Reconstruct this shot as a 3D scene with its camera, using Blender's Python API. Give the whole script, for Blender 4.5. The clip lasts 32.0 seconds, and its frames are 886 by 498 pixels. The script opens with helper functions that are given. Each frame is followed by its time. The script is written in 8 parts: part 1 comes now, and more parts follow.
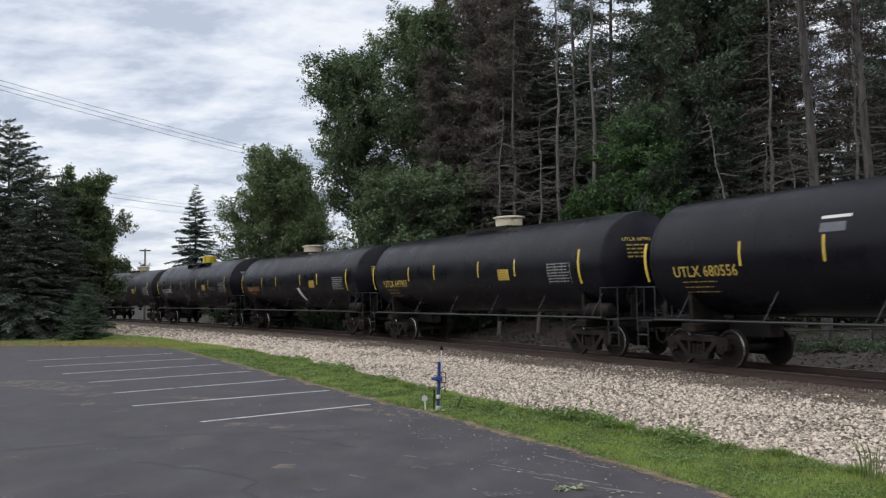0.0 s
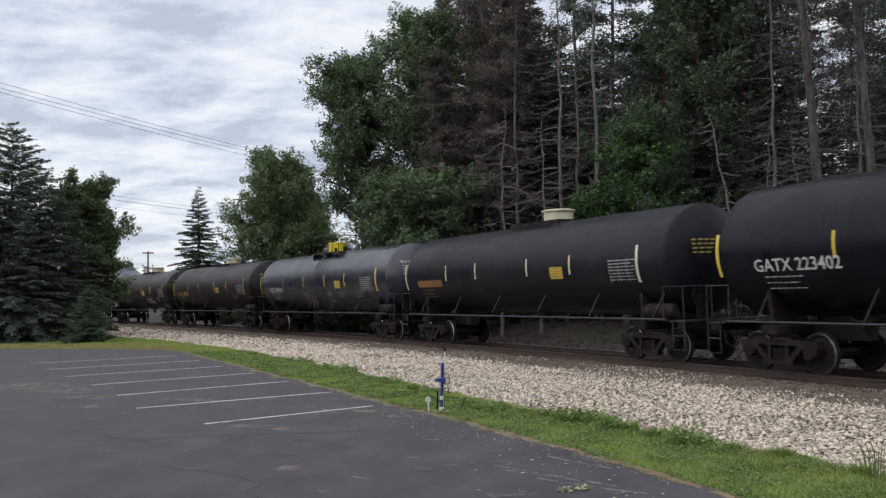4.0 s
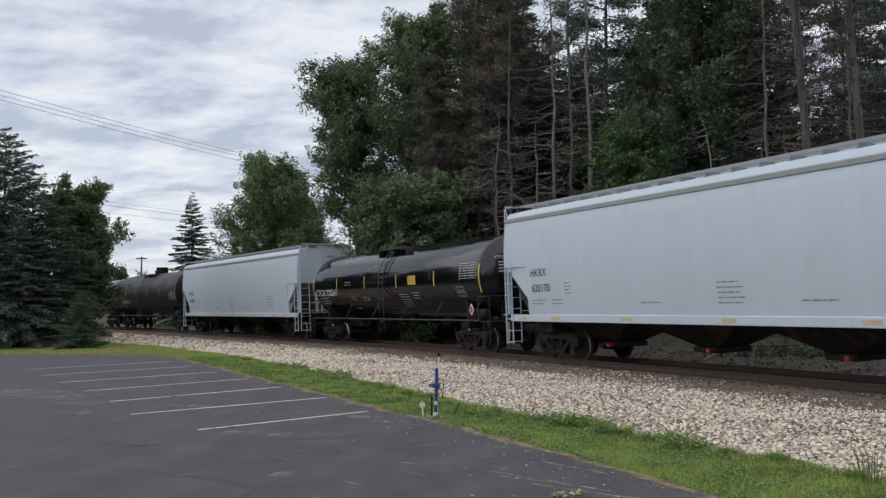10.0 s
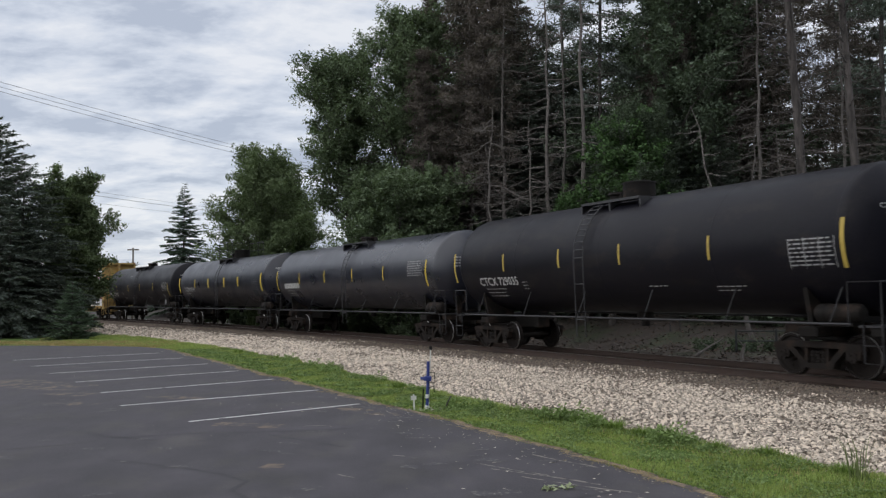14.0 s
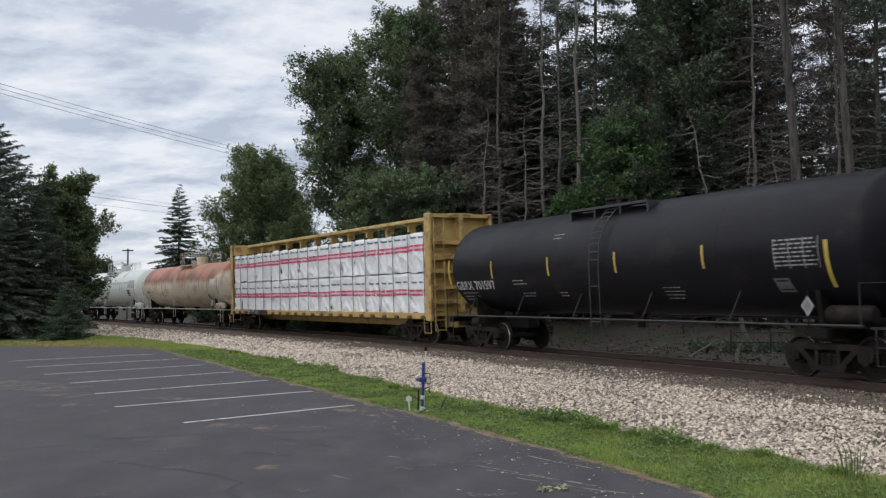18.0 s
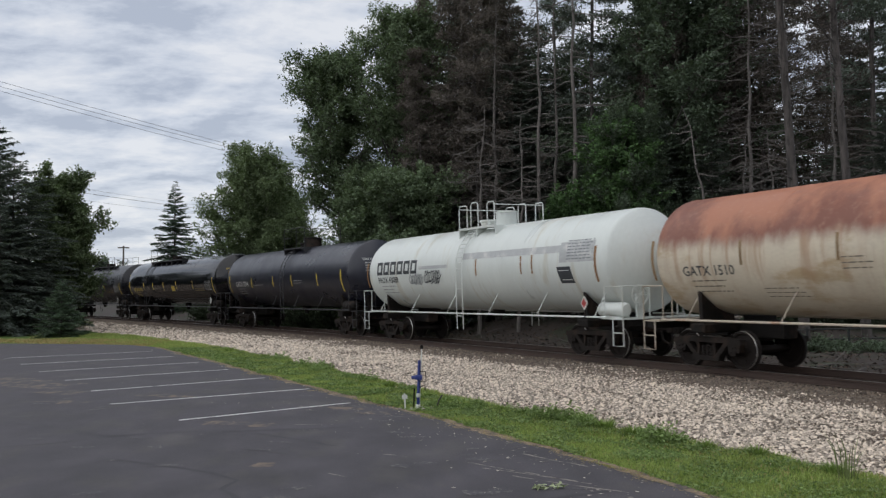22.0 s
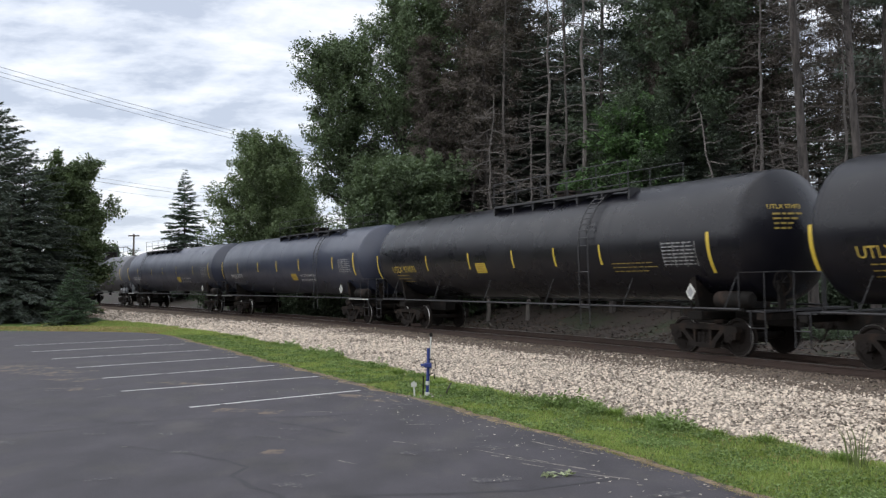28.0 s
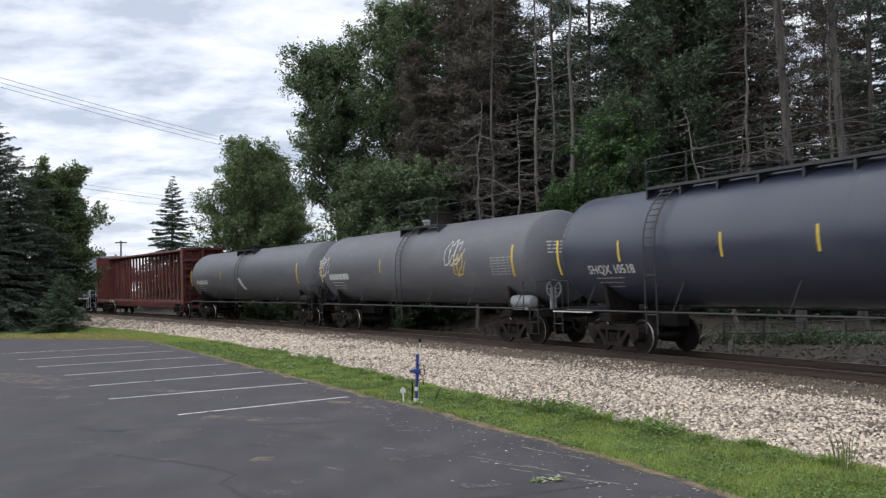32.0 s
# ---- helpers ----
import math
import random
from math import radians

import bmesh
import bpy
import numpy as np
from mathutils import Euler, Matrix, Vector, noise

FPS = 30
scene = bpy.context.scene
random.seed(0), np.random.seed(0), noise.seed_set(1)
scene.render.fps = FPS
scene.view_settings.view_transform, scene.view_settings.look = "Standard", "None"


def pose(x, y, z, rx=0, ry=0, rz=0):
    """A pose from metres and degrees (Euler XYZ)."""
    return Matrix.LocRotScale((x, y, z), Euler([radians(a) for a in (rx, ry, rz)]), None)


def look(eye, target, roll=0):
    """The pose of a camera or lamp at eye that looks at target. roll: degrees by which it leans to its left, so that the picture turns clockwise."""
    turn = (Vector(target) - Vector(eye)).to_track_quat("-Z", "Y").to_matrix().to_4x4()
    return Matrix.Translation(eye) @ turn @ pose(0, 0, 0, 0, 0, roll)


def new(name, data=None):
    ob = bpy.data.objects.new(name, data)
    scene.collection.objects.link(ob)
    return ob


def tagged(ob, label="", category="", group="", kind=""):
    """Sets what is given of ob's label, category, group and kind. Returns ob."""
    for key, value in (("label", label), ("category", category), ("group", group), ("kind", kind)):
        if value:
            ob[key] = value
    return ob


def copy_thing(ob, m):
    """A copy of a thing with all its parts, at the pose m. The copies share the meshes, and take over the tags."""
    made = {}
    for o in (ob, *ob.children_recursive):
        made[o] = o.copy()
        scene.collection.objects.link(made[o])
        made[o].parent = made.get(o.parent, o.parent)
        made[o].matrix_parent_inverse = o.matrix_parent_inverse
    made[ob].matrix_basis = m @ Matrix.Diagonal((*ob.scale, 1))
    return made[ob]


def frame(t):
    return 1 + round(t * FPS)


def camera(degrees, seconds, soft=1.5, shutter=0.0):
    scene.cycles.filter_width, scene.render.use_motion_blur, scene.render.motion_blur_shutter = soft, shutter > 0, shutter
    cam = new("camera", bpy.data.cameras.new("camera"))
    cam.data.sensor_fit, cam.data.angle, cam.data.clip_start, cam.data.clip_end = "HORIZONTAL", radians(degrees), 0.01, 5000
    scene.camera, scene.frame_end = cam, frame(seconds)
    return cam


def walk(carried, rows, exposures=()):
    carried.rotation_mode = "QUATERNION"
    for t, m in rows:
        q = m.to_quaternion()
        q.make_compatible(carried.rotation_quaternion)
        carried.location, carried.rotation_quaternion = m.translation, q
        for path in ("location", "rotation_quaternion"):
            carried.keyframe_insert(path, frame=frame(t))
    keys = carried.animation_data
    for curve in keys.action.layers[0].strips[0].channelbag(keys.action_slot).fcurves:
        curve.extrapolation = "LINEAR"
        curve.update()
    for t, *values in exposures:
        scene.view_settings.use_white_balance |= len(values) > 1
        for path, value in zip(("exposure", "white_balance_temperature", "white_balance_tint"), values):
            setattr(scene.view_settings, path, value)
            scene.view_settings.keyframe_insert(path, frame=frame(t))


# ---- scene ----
# camera: carried in the hand on one spot, turning slightly
EYE = (0.0, 0.0, 1.7175)
TURNS = [(0.0, -0.000, 3.142, -0.439), (0.5, -0.096, 3.114, -0.480), (1.0, -0.100, 3.069, -0.460), (1.5, 0.042, 3.052, -0.543), (2.0, 0.094, 3.067, -0.592), (2.5, 0.119, 3.093, -0.711), (3.0, 0.101, 3.146, -0.720), (3.5, 0.178, 3.186, -0.677), (5.5, 0.041, 3.252, -0.708), (6.0, -0.046, 3.224, -0.753), (6.5, -0.102, 3.245, -0.769), (7.0, -0.132, 3.279, -0.709), (7.5, -0.208, 3.289, -0.805), (8.0, -0.305, 3.379, -0.764), (8.5, -0.344, 3.432, -0.700), (9.0, -0.331, 3.456, -0.767), (9.5, -0.278, 3.486, -0.718), (10.0, -0.208, 3.536, -0.767), (10.5, -0.080, 3.741, -0.915), (11.0, 0.013, 3.717, -0.790), (11.5, -0.119, 3.361, -0.599), (12.0, -0.482, 3.235, -0.477), (12.5, -0.575, 3.207, -0.367), (13.0, -0.586, 3.136, -0.309), (13.5, -0.611, 3.081, -0.305), (14.0, -0.682, 3.110, -0.387), (14.5, -0.735, 3.147, -0.415), (16.5, -0.728, 3.039, -0.353), (17.0, -0.864, 3.077, -0.326), (17.5, -0.970, 3.181, -0.352), (18.0, -0.976, 3.177, -0.342), (18.5, -0.981, 3.148, -0.249), (19.0, -0.981, 3.095, -0.242), (19.5, -0.986, 2.937, -0.223), (20.0, -0.981, 2.936, -0.237), (20.5, -1.060, 2.948, -0.354), (21.0, -1.174, 3.038, -0.277), (21.5, -1.192, 3.092, -0.252), (22.0, -1.223, 3.048, -0.216), (22.5, -1.297, 3.031, -0.225), (23.0, -1.304, 2.975, -0.264), (23.5, -1.260, 2.894, -0.338), (24.0, -1.321, 2.910, -0.403), (24.5, -1.310, 2.974, -0.406), (25.0, -1.287, 2.997, -0.386), (25.5, -1.315, 3.081, -0.316), (27.5, -0.808, 2.517, -0.247), (28.0, -0.638, 2.294, -0.181), (28.5, -0.680, 2.307, -0.110), (29.0, -0.847, 2.322, -0.268), (29.5, -1.054, 2.331, -0.282), (30.0, -1.127, 2.467, -0.334), (30.5, -1.087, 2.618, -0.263), (31.0, -1.206, 2.666, -0.243), (31.5, -1.317, 2.662, -0.292), (32.0, -1.366, 2.649, -0.439)]
cam = camera(52.21, 32.0, 1.3, 0.15)
walk(cam, [(t, pose(*EYE, 90 + up, 0, left) @ pose(0, 0, 0, 0, 0, roll)) for t, left, up, roll in TURNS],
     exposures=[(0, 0.08), (6, 0.08), (9, 0.02), (11, -0.07), (13, -0.13), (14, -0.08), (17, -0.02), (19, -0.06), (21, -0.15), (23, -0.14), (24, 0.02), (25, 0.25), (28, 0.27), (32, 0.26)])

# ---- light: bright broken overcast ----
SUN_ELEV, SUN_ROT = radians(50), radians(243)
world = bpy.data.worlds.new("sky")
scene.world = world
world.use_nodes = True
wt = world.node_tree
wt.nodes.clear()


def wnode(kind, **inputs):
    n = wt.nodes.new(kind)
    for k, v in inputs.items():
        n.inputs[k.replace("_", " ")].default_value = v
    return n


def wlink(a, b):
    wt.links.new(a, b)


sky = wnode("ShaderNodeTexSky")
sky.sky_type, sky.sun_disc, sky.sun_elevation, sky.sun_rotation = "NISHITA", False, SUN_ELEV, SUN_ROT
sky_dim = wnode("ShaderNodeVectorMath")
sky_dim.operation = "SCALE"
sky_dim.inputs["Scale"].default_value = 0.115
wlink(sky.outputs[0], sky_dim.inputs[0])
co = wnode("ShaderNodeTexCoord")
sep = wnode("ShaderNodeSeparateXYZ")
wlink(co.outputs["Generated"], sep.inputs[0])
zc = wnode("ShaderNodeMath")
zc.operation = "MAXIMUM"
zc.inputs[1].default_value = 0.0
wlink(sep.outputs["Z"], zc.inputs[0])
zo = wnode("ShaderNodeMath")
zo.operation = "ADD"
zo.inputs[1].default_value = 0.24
wlink(zc.outputs[0], zo.inputs[0])
flat = wnode("ShaderNodeCombineXYZ")
for axis in ("X", "Y"):
    dv = wnode("ShaderNodeMath")
    dv.operation = "DIVIDE"
    wlink(sep.outputs[axis], dv.inputs[0])
    wlink(zo.outputs[0], dv.inputs[1])
    wlink(dv.outputs[0], flat.inputs[axis])
mapn = wnode("ShaderNodeMapping")
mapn.inputs["Rotation"].default_value = (0, 0, radians(-24))
mapn.inputs["Scale"].default_value = (0.85, 1.25, 1)
mapn.inputs["Location"].default_value = (3.1, 0.4, 0)
wlink(flat.outputs[0], mapn.inputs[0])
puffs = wnode("ShaderNodeTexNoise", Scale=4.6, Detail=6.0, Roughness=0.58, Distortion=0.1)
wlink(mapn.outputs[0], puffs.inputs["Vector"])
banks = wnode("ShaderNodeTexNoise", Scale=0.95, Detail=3.0, Roughness=0.5)
wlink(flat.outputs[0], banks.inputs["Vector"])
mixn = wnode("ShaderNodeMath")
mixn.operation = "MULTIPLY_ADD"
mixn.inputs[1].default_value = 0.32
wlink(banks.outputs["Fac"], mixn.inputs[0])
wlink(puffs.outputs["Fac"], mixn.inputs[2])
cloud = wnode("ShaderNodeValToRGB")
cr = cloud.color_ramp
cr.elements[0].position, cr.elements[0].color = 0.53, (0.53, 0.585, 0.70, 1)
cr.elements[1].position, cr.elements[1].color = 0.77, (0.93, 0.95, 1.0, 1)
mid = cr.elements.new(0.64)
mid.color = (0.73, 0.78, 0.88, 1)
wlink(mixn.outputs[0], cloud.inputs[0])
cover = wnode("ShaderNodeMix")
cover.data_type = "RGBA"
cover.inputs[0].default_value = 0.86
wlink(sky_dim.outputs[0], cover.inputs[6])
wlink(cloud.outputs[0], cover.inputs[7])
bg = wnode("ShaderNodeBackground", Strength=1.0)
wlink(cover.outputs[2], bg.inputs["Color"])
wo = wnode("ShaderNodeOutputWorld")
wlink(bg.outputs[0], wo.inputs["Surface"])

sun_data = bpy.data.lights.new("sun", "SUN")
sun_data.energy, sun_data.angle, sun_data.color = 1.65, radians(120), (1.0, 0.985, 0.96)
sun = new("sun", sun_data)
sun.matrix_basis = look((0, 0, 0), (-math.sin(SUN_ROT) * math.cos(SUN_ELEV), -math.cos(SUN_ROT) * math.cos(SUN_ELEV), -math.sin(SUN_ELEV)))


# ---- materials ----
def material(name, base, rough=0.6, metal=0.0, vary=0.25, scale=3.0, fine=40.0, bump=0.15, bump_dist=0.01,
             second=None, second_at=0.6, second_scale=1.5, island=0.0, objects=0.0, spec=0.5, coords="Object", stretch=(1, 1, 1), sheen=0.0):
    """A surface with coarse and fine variation, an optional second colour in patches, and fine relief."""
    m = bpy.data.materials.new(name)
    m.use_nodes = True
    nt = m.node_tree
    b = nt.nodes["Principled BSDF"]
    b.inputs["Metallic"].default_value = metal
    b.inputs["Specular IOR Level"].default_value = spec
    tc = nt.nodes.new("ShaderNodeTexCoord")
    mp = nt.nodes.new("ShaderNodeMapping")
    mp.inputs["Scale"].default_value = stretch
    nt.links.new(tc.outputs[coords], mp.inputs[0])

    def noise_node(s, detail=5.0, r=0.6):
        n = nt.nodes.new("ShaderNodeTexNoise")
        n.inputs["Scale"].default_value, n.inputs["Detail"].default_value, n.inputs["Roughness"].default_value = s, detail, r
        nt.links.new(mp.outputs[0], n.inputs["Vector"])
        return n

    def math_node(op, a, bv):
        n = nt.nodes.new("ShaderNodeMath")
        n.operation = op
        for i, q in enumerate((a, bv)):
            if isinstance(q, (int, float)):
                n.inputs[i].default_value = q
            else:
                nt.links.new(q, n.inputs[i])
        return n.outputs[0]

    coarse, grain = noise_node(scale), noise_node(fine, 3.0)
    both = math_node("ADD", math_node("MULTIPLY", coarse.outputs["Fac"], 0.65), math_node("MULTIPLY", grain.outputs["Fac"], 0.35))
    if island:
        geo = nt.nodes.new("ShaderNodeNewGeometry")
        both = math_node("ADD", both, math_node("MULTIPLY", math_node("SUBTRACT", geo.outputs["Random Per Island"], 0.5), island))
    if objects:
        oi = nt.nodes.new("ShaderNodeObjectInfo")
        both = math_node("ADD", both, math_node("MULTIPLY", math_node("SUBTRACT", oi.outputs["Random"], 0.5), objects))
    ramp = nt.nodes.new("ShaderNodeMapRange")
    ramp.inputs["From Min"].default_value, ramp.inputs["From Max"].default_value = 0.25, 0.75
    ramp.inputs["To Min"].default_value, ramp.inputs["To Max"].default_value = 1 - vary, 1 + vary
    nt.links.new(both, ramp.inputs["Value"])
    col = nt.nodes.new("ShaderNodeMix")
    col.data_type = "RGBA"
    col.inputs[0].default_value = 0.0
    col.inputs[6].default_value = (*base, 1)
    if second:
        col.inputs[7].default_value = (*second, 1)
        patch = noise_node(second_scale, 6.0, 0.65)
        pr = nt.nodes.new("ShaderNodeMapRange")
        pr.interpolation_type = "SMOOTHSTEP"
        pr.inputs["From Min"].default_value, pr.inputs["From Max"].default_value = second_at - 0.08, second_at + 0.08
        nt.links.new(patch.outputs["Fac"], pr.inputs["Value"])
        nt.links.new(pr.outputs[0], col.inputs[0])
    sc = nt.nodes.new("ShaderNodeVectorMath")
    sc.operation = "SCALE"
    nt.links.new(col.outputs[2], sc.inputs[0])
    nt.links.new(ramp.outputs[0], sc.inputs["Scale"])
    nt.links.new(sc.outputs[0], b.inputs["Base Color"])
    rr = nt.nodes.new("ShaderNodeMapRange")
    rr.inputs["From Min"].default_value, rr.inputs["From Max"].default_value = 0.3, 0.7
    rr.inputs["To Min"].default_value, rr.inputs["To Max"].default_value = max(0.02, rough - 0.1), min(1.0, rough + 0.1)
    nt.links.new(coarse.outputs["Fac"], rr.inputs["Value"])
    nt.links.new(rr.outputs[0], b.inputs["Roughness"])
    if bump:
        bp = nt.nodes.new("ShaderNodeBump")
        bp.inputs["Strength"].default_value, bp.inputs["Distance"].default_value = bump, bump_dist
        nt.links.new(both, bp.inputs["Height"])
        nt.links.new(bp.outputs[0], b.inputs["Normal"])
    return m


def leaf_material(name, base, vary=0.45, through_light=0.3, island=0.7):
    m = material(name, base, rough=0.7, vary=vary, scale=0.5, fine=6.0, bump=0.0, island=island, objects=0.3, spec=0.2)
    nt = m.node_tree
    b = nt.nodes["Principled BSDF"]
    tr = nt.nodes.new("ShaderNodeBsdfTranslucent")
    tr.inputs["Color"].default_value = (base[0] * 1.3, base[1] * 1.5, base[2] * 0.8, 1)
    mx = nt.nodes.new("ShaderNodeMixShader")
    mx.inputs[0].default_value = through_light
    nt.links.new(b.outputs[0], mx.inputs[1])
    nt.links.new(tr.outputs[0], mx.inputs[2])
    nt.links.new(mx.outputs[0], nt.nodes["Material Output"].inputs["Surface"])
    return m


M = {}
M["asphalt"] = material("asphalt", (0.064, 0.0595, 0.067), 0.88, vary=0.6, scale=1.6, fine=70, bump=0.8, bump_dist=0.012,
                        second=(0.073, 0.068, 0.070), second_at=0.57, second_scale=1.3, spec=0.35, stretch=(1, 0.55, 1))
M["chip"] = material("litter_chip", (0.50, 0.45, 0.38), 0.9, vary=0.4, island=1.0)
M["lot_paint"] = material("lot_paint", (0.60, 0.595, 0.575), 0.8, vary=0.35, scale=5, fine=60, second=(0.19, 0.18, 0.18), second_at=0.63, second_scale=5)
M["crack"] = material("crack_sealer", (0.036, 0.034, 0.039), 0.8, vary=0.3)
M["post_rock"] = material("post_rock", (0.30, 0.27, 0.22), 0.9, vary=0.35, scale=20, fine=60, objects=0.5)
M["soil"] = material("soil", (0.036, 0.027, 0.022), 0.95, vary=0.65, scale=1.6, fine=14, bump=1.0, bump_dist=0.05,
                     second=(0.025, 0.032, 0.014), second_at=0.56, second_scale=0.35)
M["turf"] = material("turf", (0.082, 0.128, 0.034), 0.95, spec=0.1, vary=0.5, scale=1.6, fine=25, bump=0.9, bump_dist=0.03,
                     second=(0.11, 0.125, 0.045), second_at=0.60, second_scale=1.1)
M["ballast"] = material("ballast_bed", (0.20, 0.168, 0.135), 0.95, vary=0.7, scale=14, fine=40, bump=1.0, bump_dist=0.05,
                        second=(0.10, 0.082, 0.066), second_at=0.60, second_scale=0.7)
M["stone"] = material("stone", (0.56, 0.478, 0.390), 0.85, vary=0.36, scale=6, fine=40, bump=0.3, island=1.0)
M["dirty_stone"] = material("dirty_stone", (0.135, 0.105, 0.082), 0.9, vary=0.35, scale=6, fine=40, bump=0.3, island=0.9)
M["grass"] = leaf_material("grass_blade", (0.262, 0.318, 0.105), 0.5, 0.3)
M["dry_grass"] = leaf_material("dry_grass", (0.34, 0.255, 0.13), 0.45, 0.2)
M["weed_leaf"] = leaf_material("weed_leaf", (0.185, 0.252, 0.098), 0.5, 0.25)
M["rail"] = material("rail_steel", (0.048, 0.029, 0.022), 0.75, metal=0.0, vary=0.35, scale=2, fine=30, bump=0.2)
M["rail_top"] = material("rail_running_face", (0.74, 0.73, 0.72), 0.36, metal=1.0, vary=0.1, stretch=(0.2, 0.2, 0.2))
M["tie"] = material("tie_wood", (0.045, 0.034, 0.026), 0.95, vary=0.4, scale=3, fine=25, bump=0.5)
M["bark"] = material("bark", (0.086, 0.075, 0.069), 0.95, vary=0.75, scale=4, fine=18, bump=1.0, bump_dist=0.05, second=(0.042, 0.037, 0.034), second_at=0.54, second_scale=9, stretch=(1, 1, 0.2))
M["dead_bark"] = material("dead_bark", (0.128, 0.115, 0.105), 0.95, vary=0.5, scale=2, fine=12, bump=0.6, bump_dist=0.02, stretch=(1, 1, 0.25))
M["leaf"] = leaf_material("leaf", (0.116, 0.150, 0.080), 0.6, 0.22)
M["leaf_mid"] = leaf_material("leaf_mid", (0.122, 0.160, 0.096), 0.6, 0.22)
M["pale_grass"] = leaf_material("pale_grass", (0.16, 0.19, 0.085), 0.4, 0.25)
M["wilted"] = leaf_material("wilted_leaf", (0.36, 0.40, 0.25), 0.4, 0.2)
M["scrape"] = material("scrape_mark", (0.24, 0.215, 0.19), 0.9, vary=0.4, second=(0.065, 0.060, 0.066), second_at=0.52, second_scale=7)
M["dry_litter"] = material("dry_litter", (0.23, 0.172, 0.118), 0.95, vary=0.8, scale=9, fine=60, bump=0.8, bump_dist=0.02, second=(0.085, 0.072, 0.066), second_at=0.52, second_scale=7)
M["leaf_bright"] = leaf_material("leaf_bright", (0.070, 0.122, 0.048), 0.6, 0.18)
M["leaf_dark"] = leaf_material("leaf_dark", (0.092, 0.120, 0.082), 0.6, 0.18)
M["needle"] = leaf_material("needle", (0.118, 0.140, 0.122), 0.5, 0.15)
M["needle_young"] = leaf_material("needle_young", (0.105, 0.150, 0.100), 0.4, 0.15)
M["tuft"] = leaf_material("tuft_blade", (0.185, 0.250, 0.080), 0.4, 0.3)
M["needle_blue"] = leaf_material("needle_blue", (0.078, 0.116, 0.082), 0.45, 0.12)
M["needle_brown"] = leaf_material("needle_brown", (0.108, 0.092, 0.082), 0.5, 0.15)
M["black_paint"] = material("black_paint", (0.0064, 0.0062, 0.0098), 0.32, spec=0.13, vary=0.35, scale=0.8, fine=20, bump=0.04, second=(0.0112, 0.0106, 0.0142), second_at=0.6)
M["gloss_black"] = material("gloss_black", (0.0040, 0.0040, 0.0064), 0.10, spec=0.46, vary=0.3, scale=0.8, fine=20, bump=0.03)
M["satin_black"] = material("satin_black", (0.0066, 0.0065, 0.0102), 0.30, vary=0.3, scale=0.8, fine=20, bump=0.03, spec=0.34, second=(0.0080, 0.0078, 0.0112), second_at=0.6)
M["dusty_black"] = material("dusty_black", (0.0088, 0.0083, 0.0122), 0.42, spec=0.15, vary=0.35, scale=0.8, fine=16, bump=0.05, second=(0.0165, 0.0145, 0.0160), second_at=0.58, stretch=(0.5, 1, 1))
M["grey_black"] = material("grey_black", (0.0165, 0.0174, 0.0275), 0.33, vary=0.25, scale=0.7, fine=18, bump=0.03, second=(0.0195, 0.0205, 0.0300), second_at=0.6, spec=0.72)
M["dark_grey"] = material("dark_grey_paint", (0.0125, 0.0134, 0.0230), 0.34, vary=0.25, scale=0.7, fine=18, bump=0.03, second=(0.0150, 0.0160, 0.0255), second_at=0.6, spec=0.50)
M["blue_grey"] = material("blue_grey_paint", (0.030, 0.036, 0.060), 0.36, vary=0.25, scale=0.7, fine=18, bump=0.03, second=(0.029, 0.035, 0.058), second_at=0.6, spec=0.6)
M["rusty_black"] = material("rusty_black", (0.0105, 0.009, 0.0098), 0.45, spec=0.2, vary=0.35, scale=0.8, fine=16, bump=0.06, second=(0.023, 0.0165, 0.0145), second_at=0.56, stretch=(0.4, 1, 1))
M["faded_grey"] = material("faded_grey", (0.100, 0.103, 0.118), 0.5, vary=0.3, scale=0.8, fine=16, bump=0.05, second=(0.122, 0.123, 0.132), second_at=0.58, stretch=(0.5, 1, 1))
M["grab_iron"] = material("grab_iron_paint", (0.022, 0.0215, 0.024), 0.45, vary=0.4, scale=3, fine=20)
M["under"] = material("underframe_grime", (0.013, 0.0115, 0.0105), 0.75, vary=0.45, scale=2, fine=25, bump=0.3, second=(0.040, 0.028, 0.022), second_at=0.56, spec=0.15)
M["truck"] = material("truck_casting", (0.017, 0.014, 0.0125), 0.8, vary=0.45, scale=3, fine=30, bump=0.3, second=(0.036, 0.025, 0.019), second_at=0.56, spec=0.15)
M["wheel"] = material("wheel_steel", (0.018, 0.0145, 0.013), 0.75, metal=0.0, vary=0.3, scale=4, fine=30, spec=0.15)
M["wheel_rim"] = material("wheel_rim_worn", (0.66, 0.65, 0.63), 0.34, metal=1.0, vary=0.15)
M["yellow"] = material("yellow_marker", (0.60, 0.43, 0.05), 0.5, vary=0.2, scale=5, fine=30)
M["white_mark"] = material("white_marker", (0.62, 0.62, 0.58), 0.5, vary=0.2, scale=5, fine=30)
M["letter_yellow"] = material("lettering_yellow", (0.46, 0.33, 0.06), 0.6, vary=0.3, scale=4, fine=30)
M["letter_white"] = material("lettering_white", (0.50, 0.50, 0.49), 0.6, vary=0.2, scale=4, fine=30)
M["small_white"] = material("small_writing_white", (0.33, 0.33, 0.325), 0.6, vary=0.3, scale=4, fine=30)
M["small_yellow"] = material("small_writing_yellow", (0.27, 0.195, 0.045), 0.6, vary=0.3, scale=4, fine=30)
M["sign_yellow"] = material("sign_yellow", (0.46, 0.33, 0.04), 0.55, vary=0.3, scale=5, fine=30)
M["letter_black"] = material("lettering_black", (0.03, 0.035, 0.04), 0.6, vary=0.2)
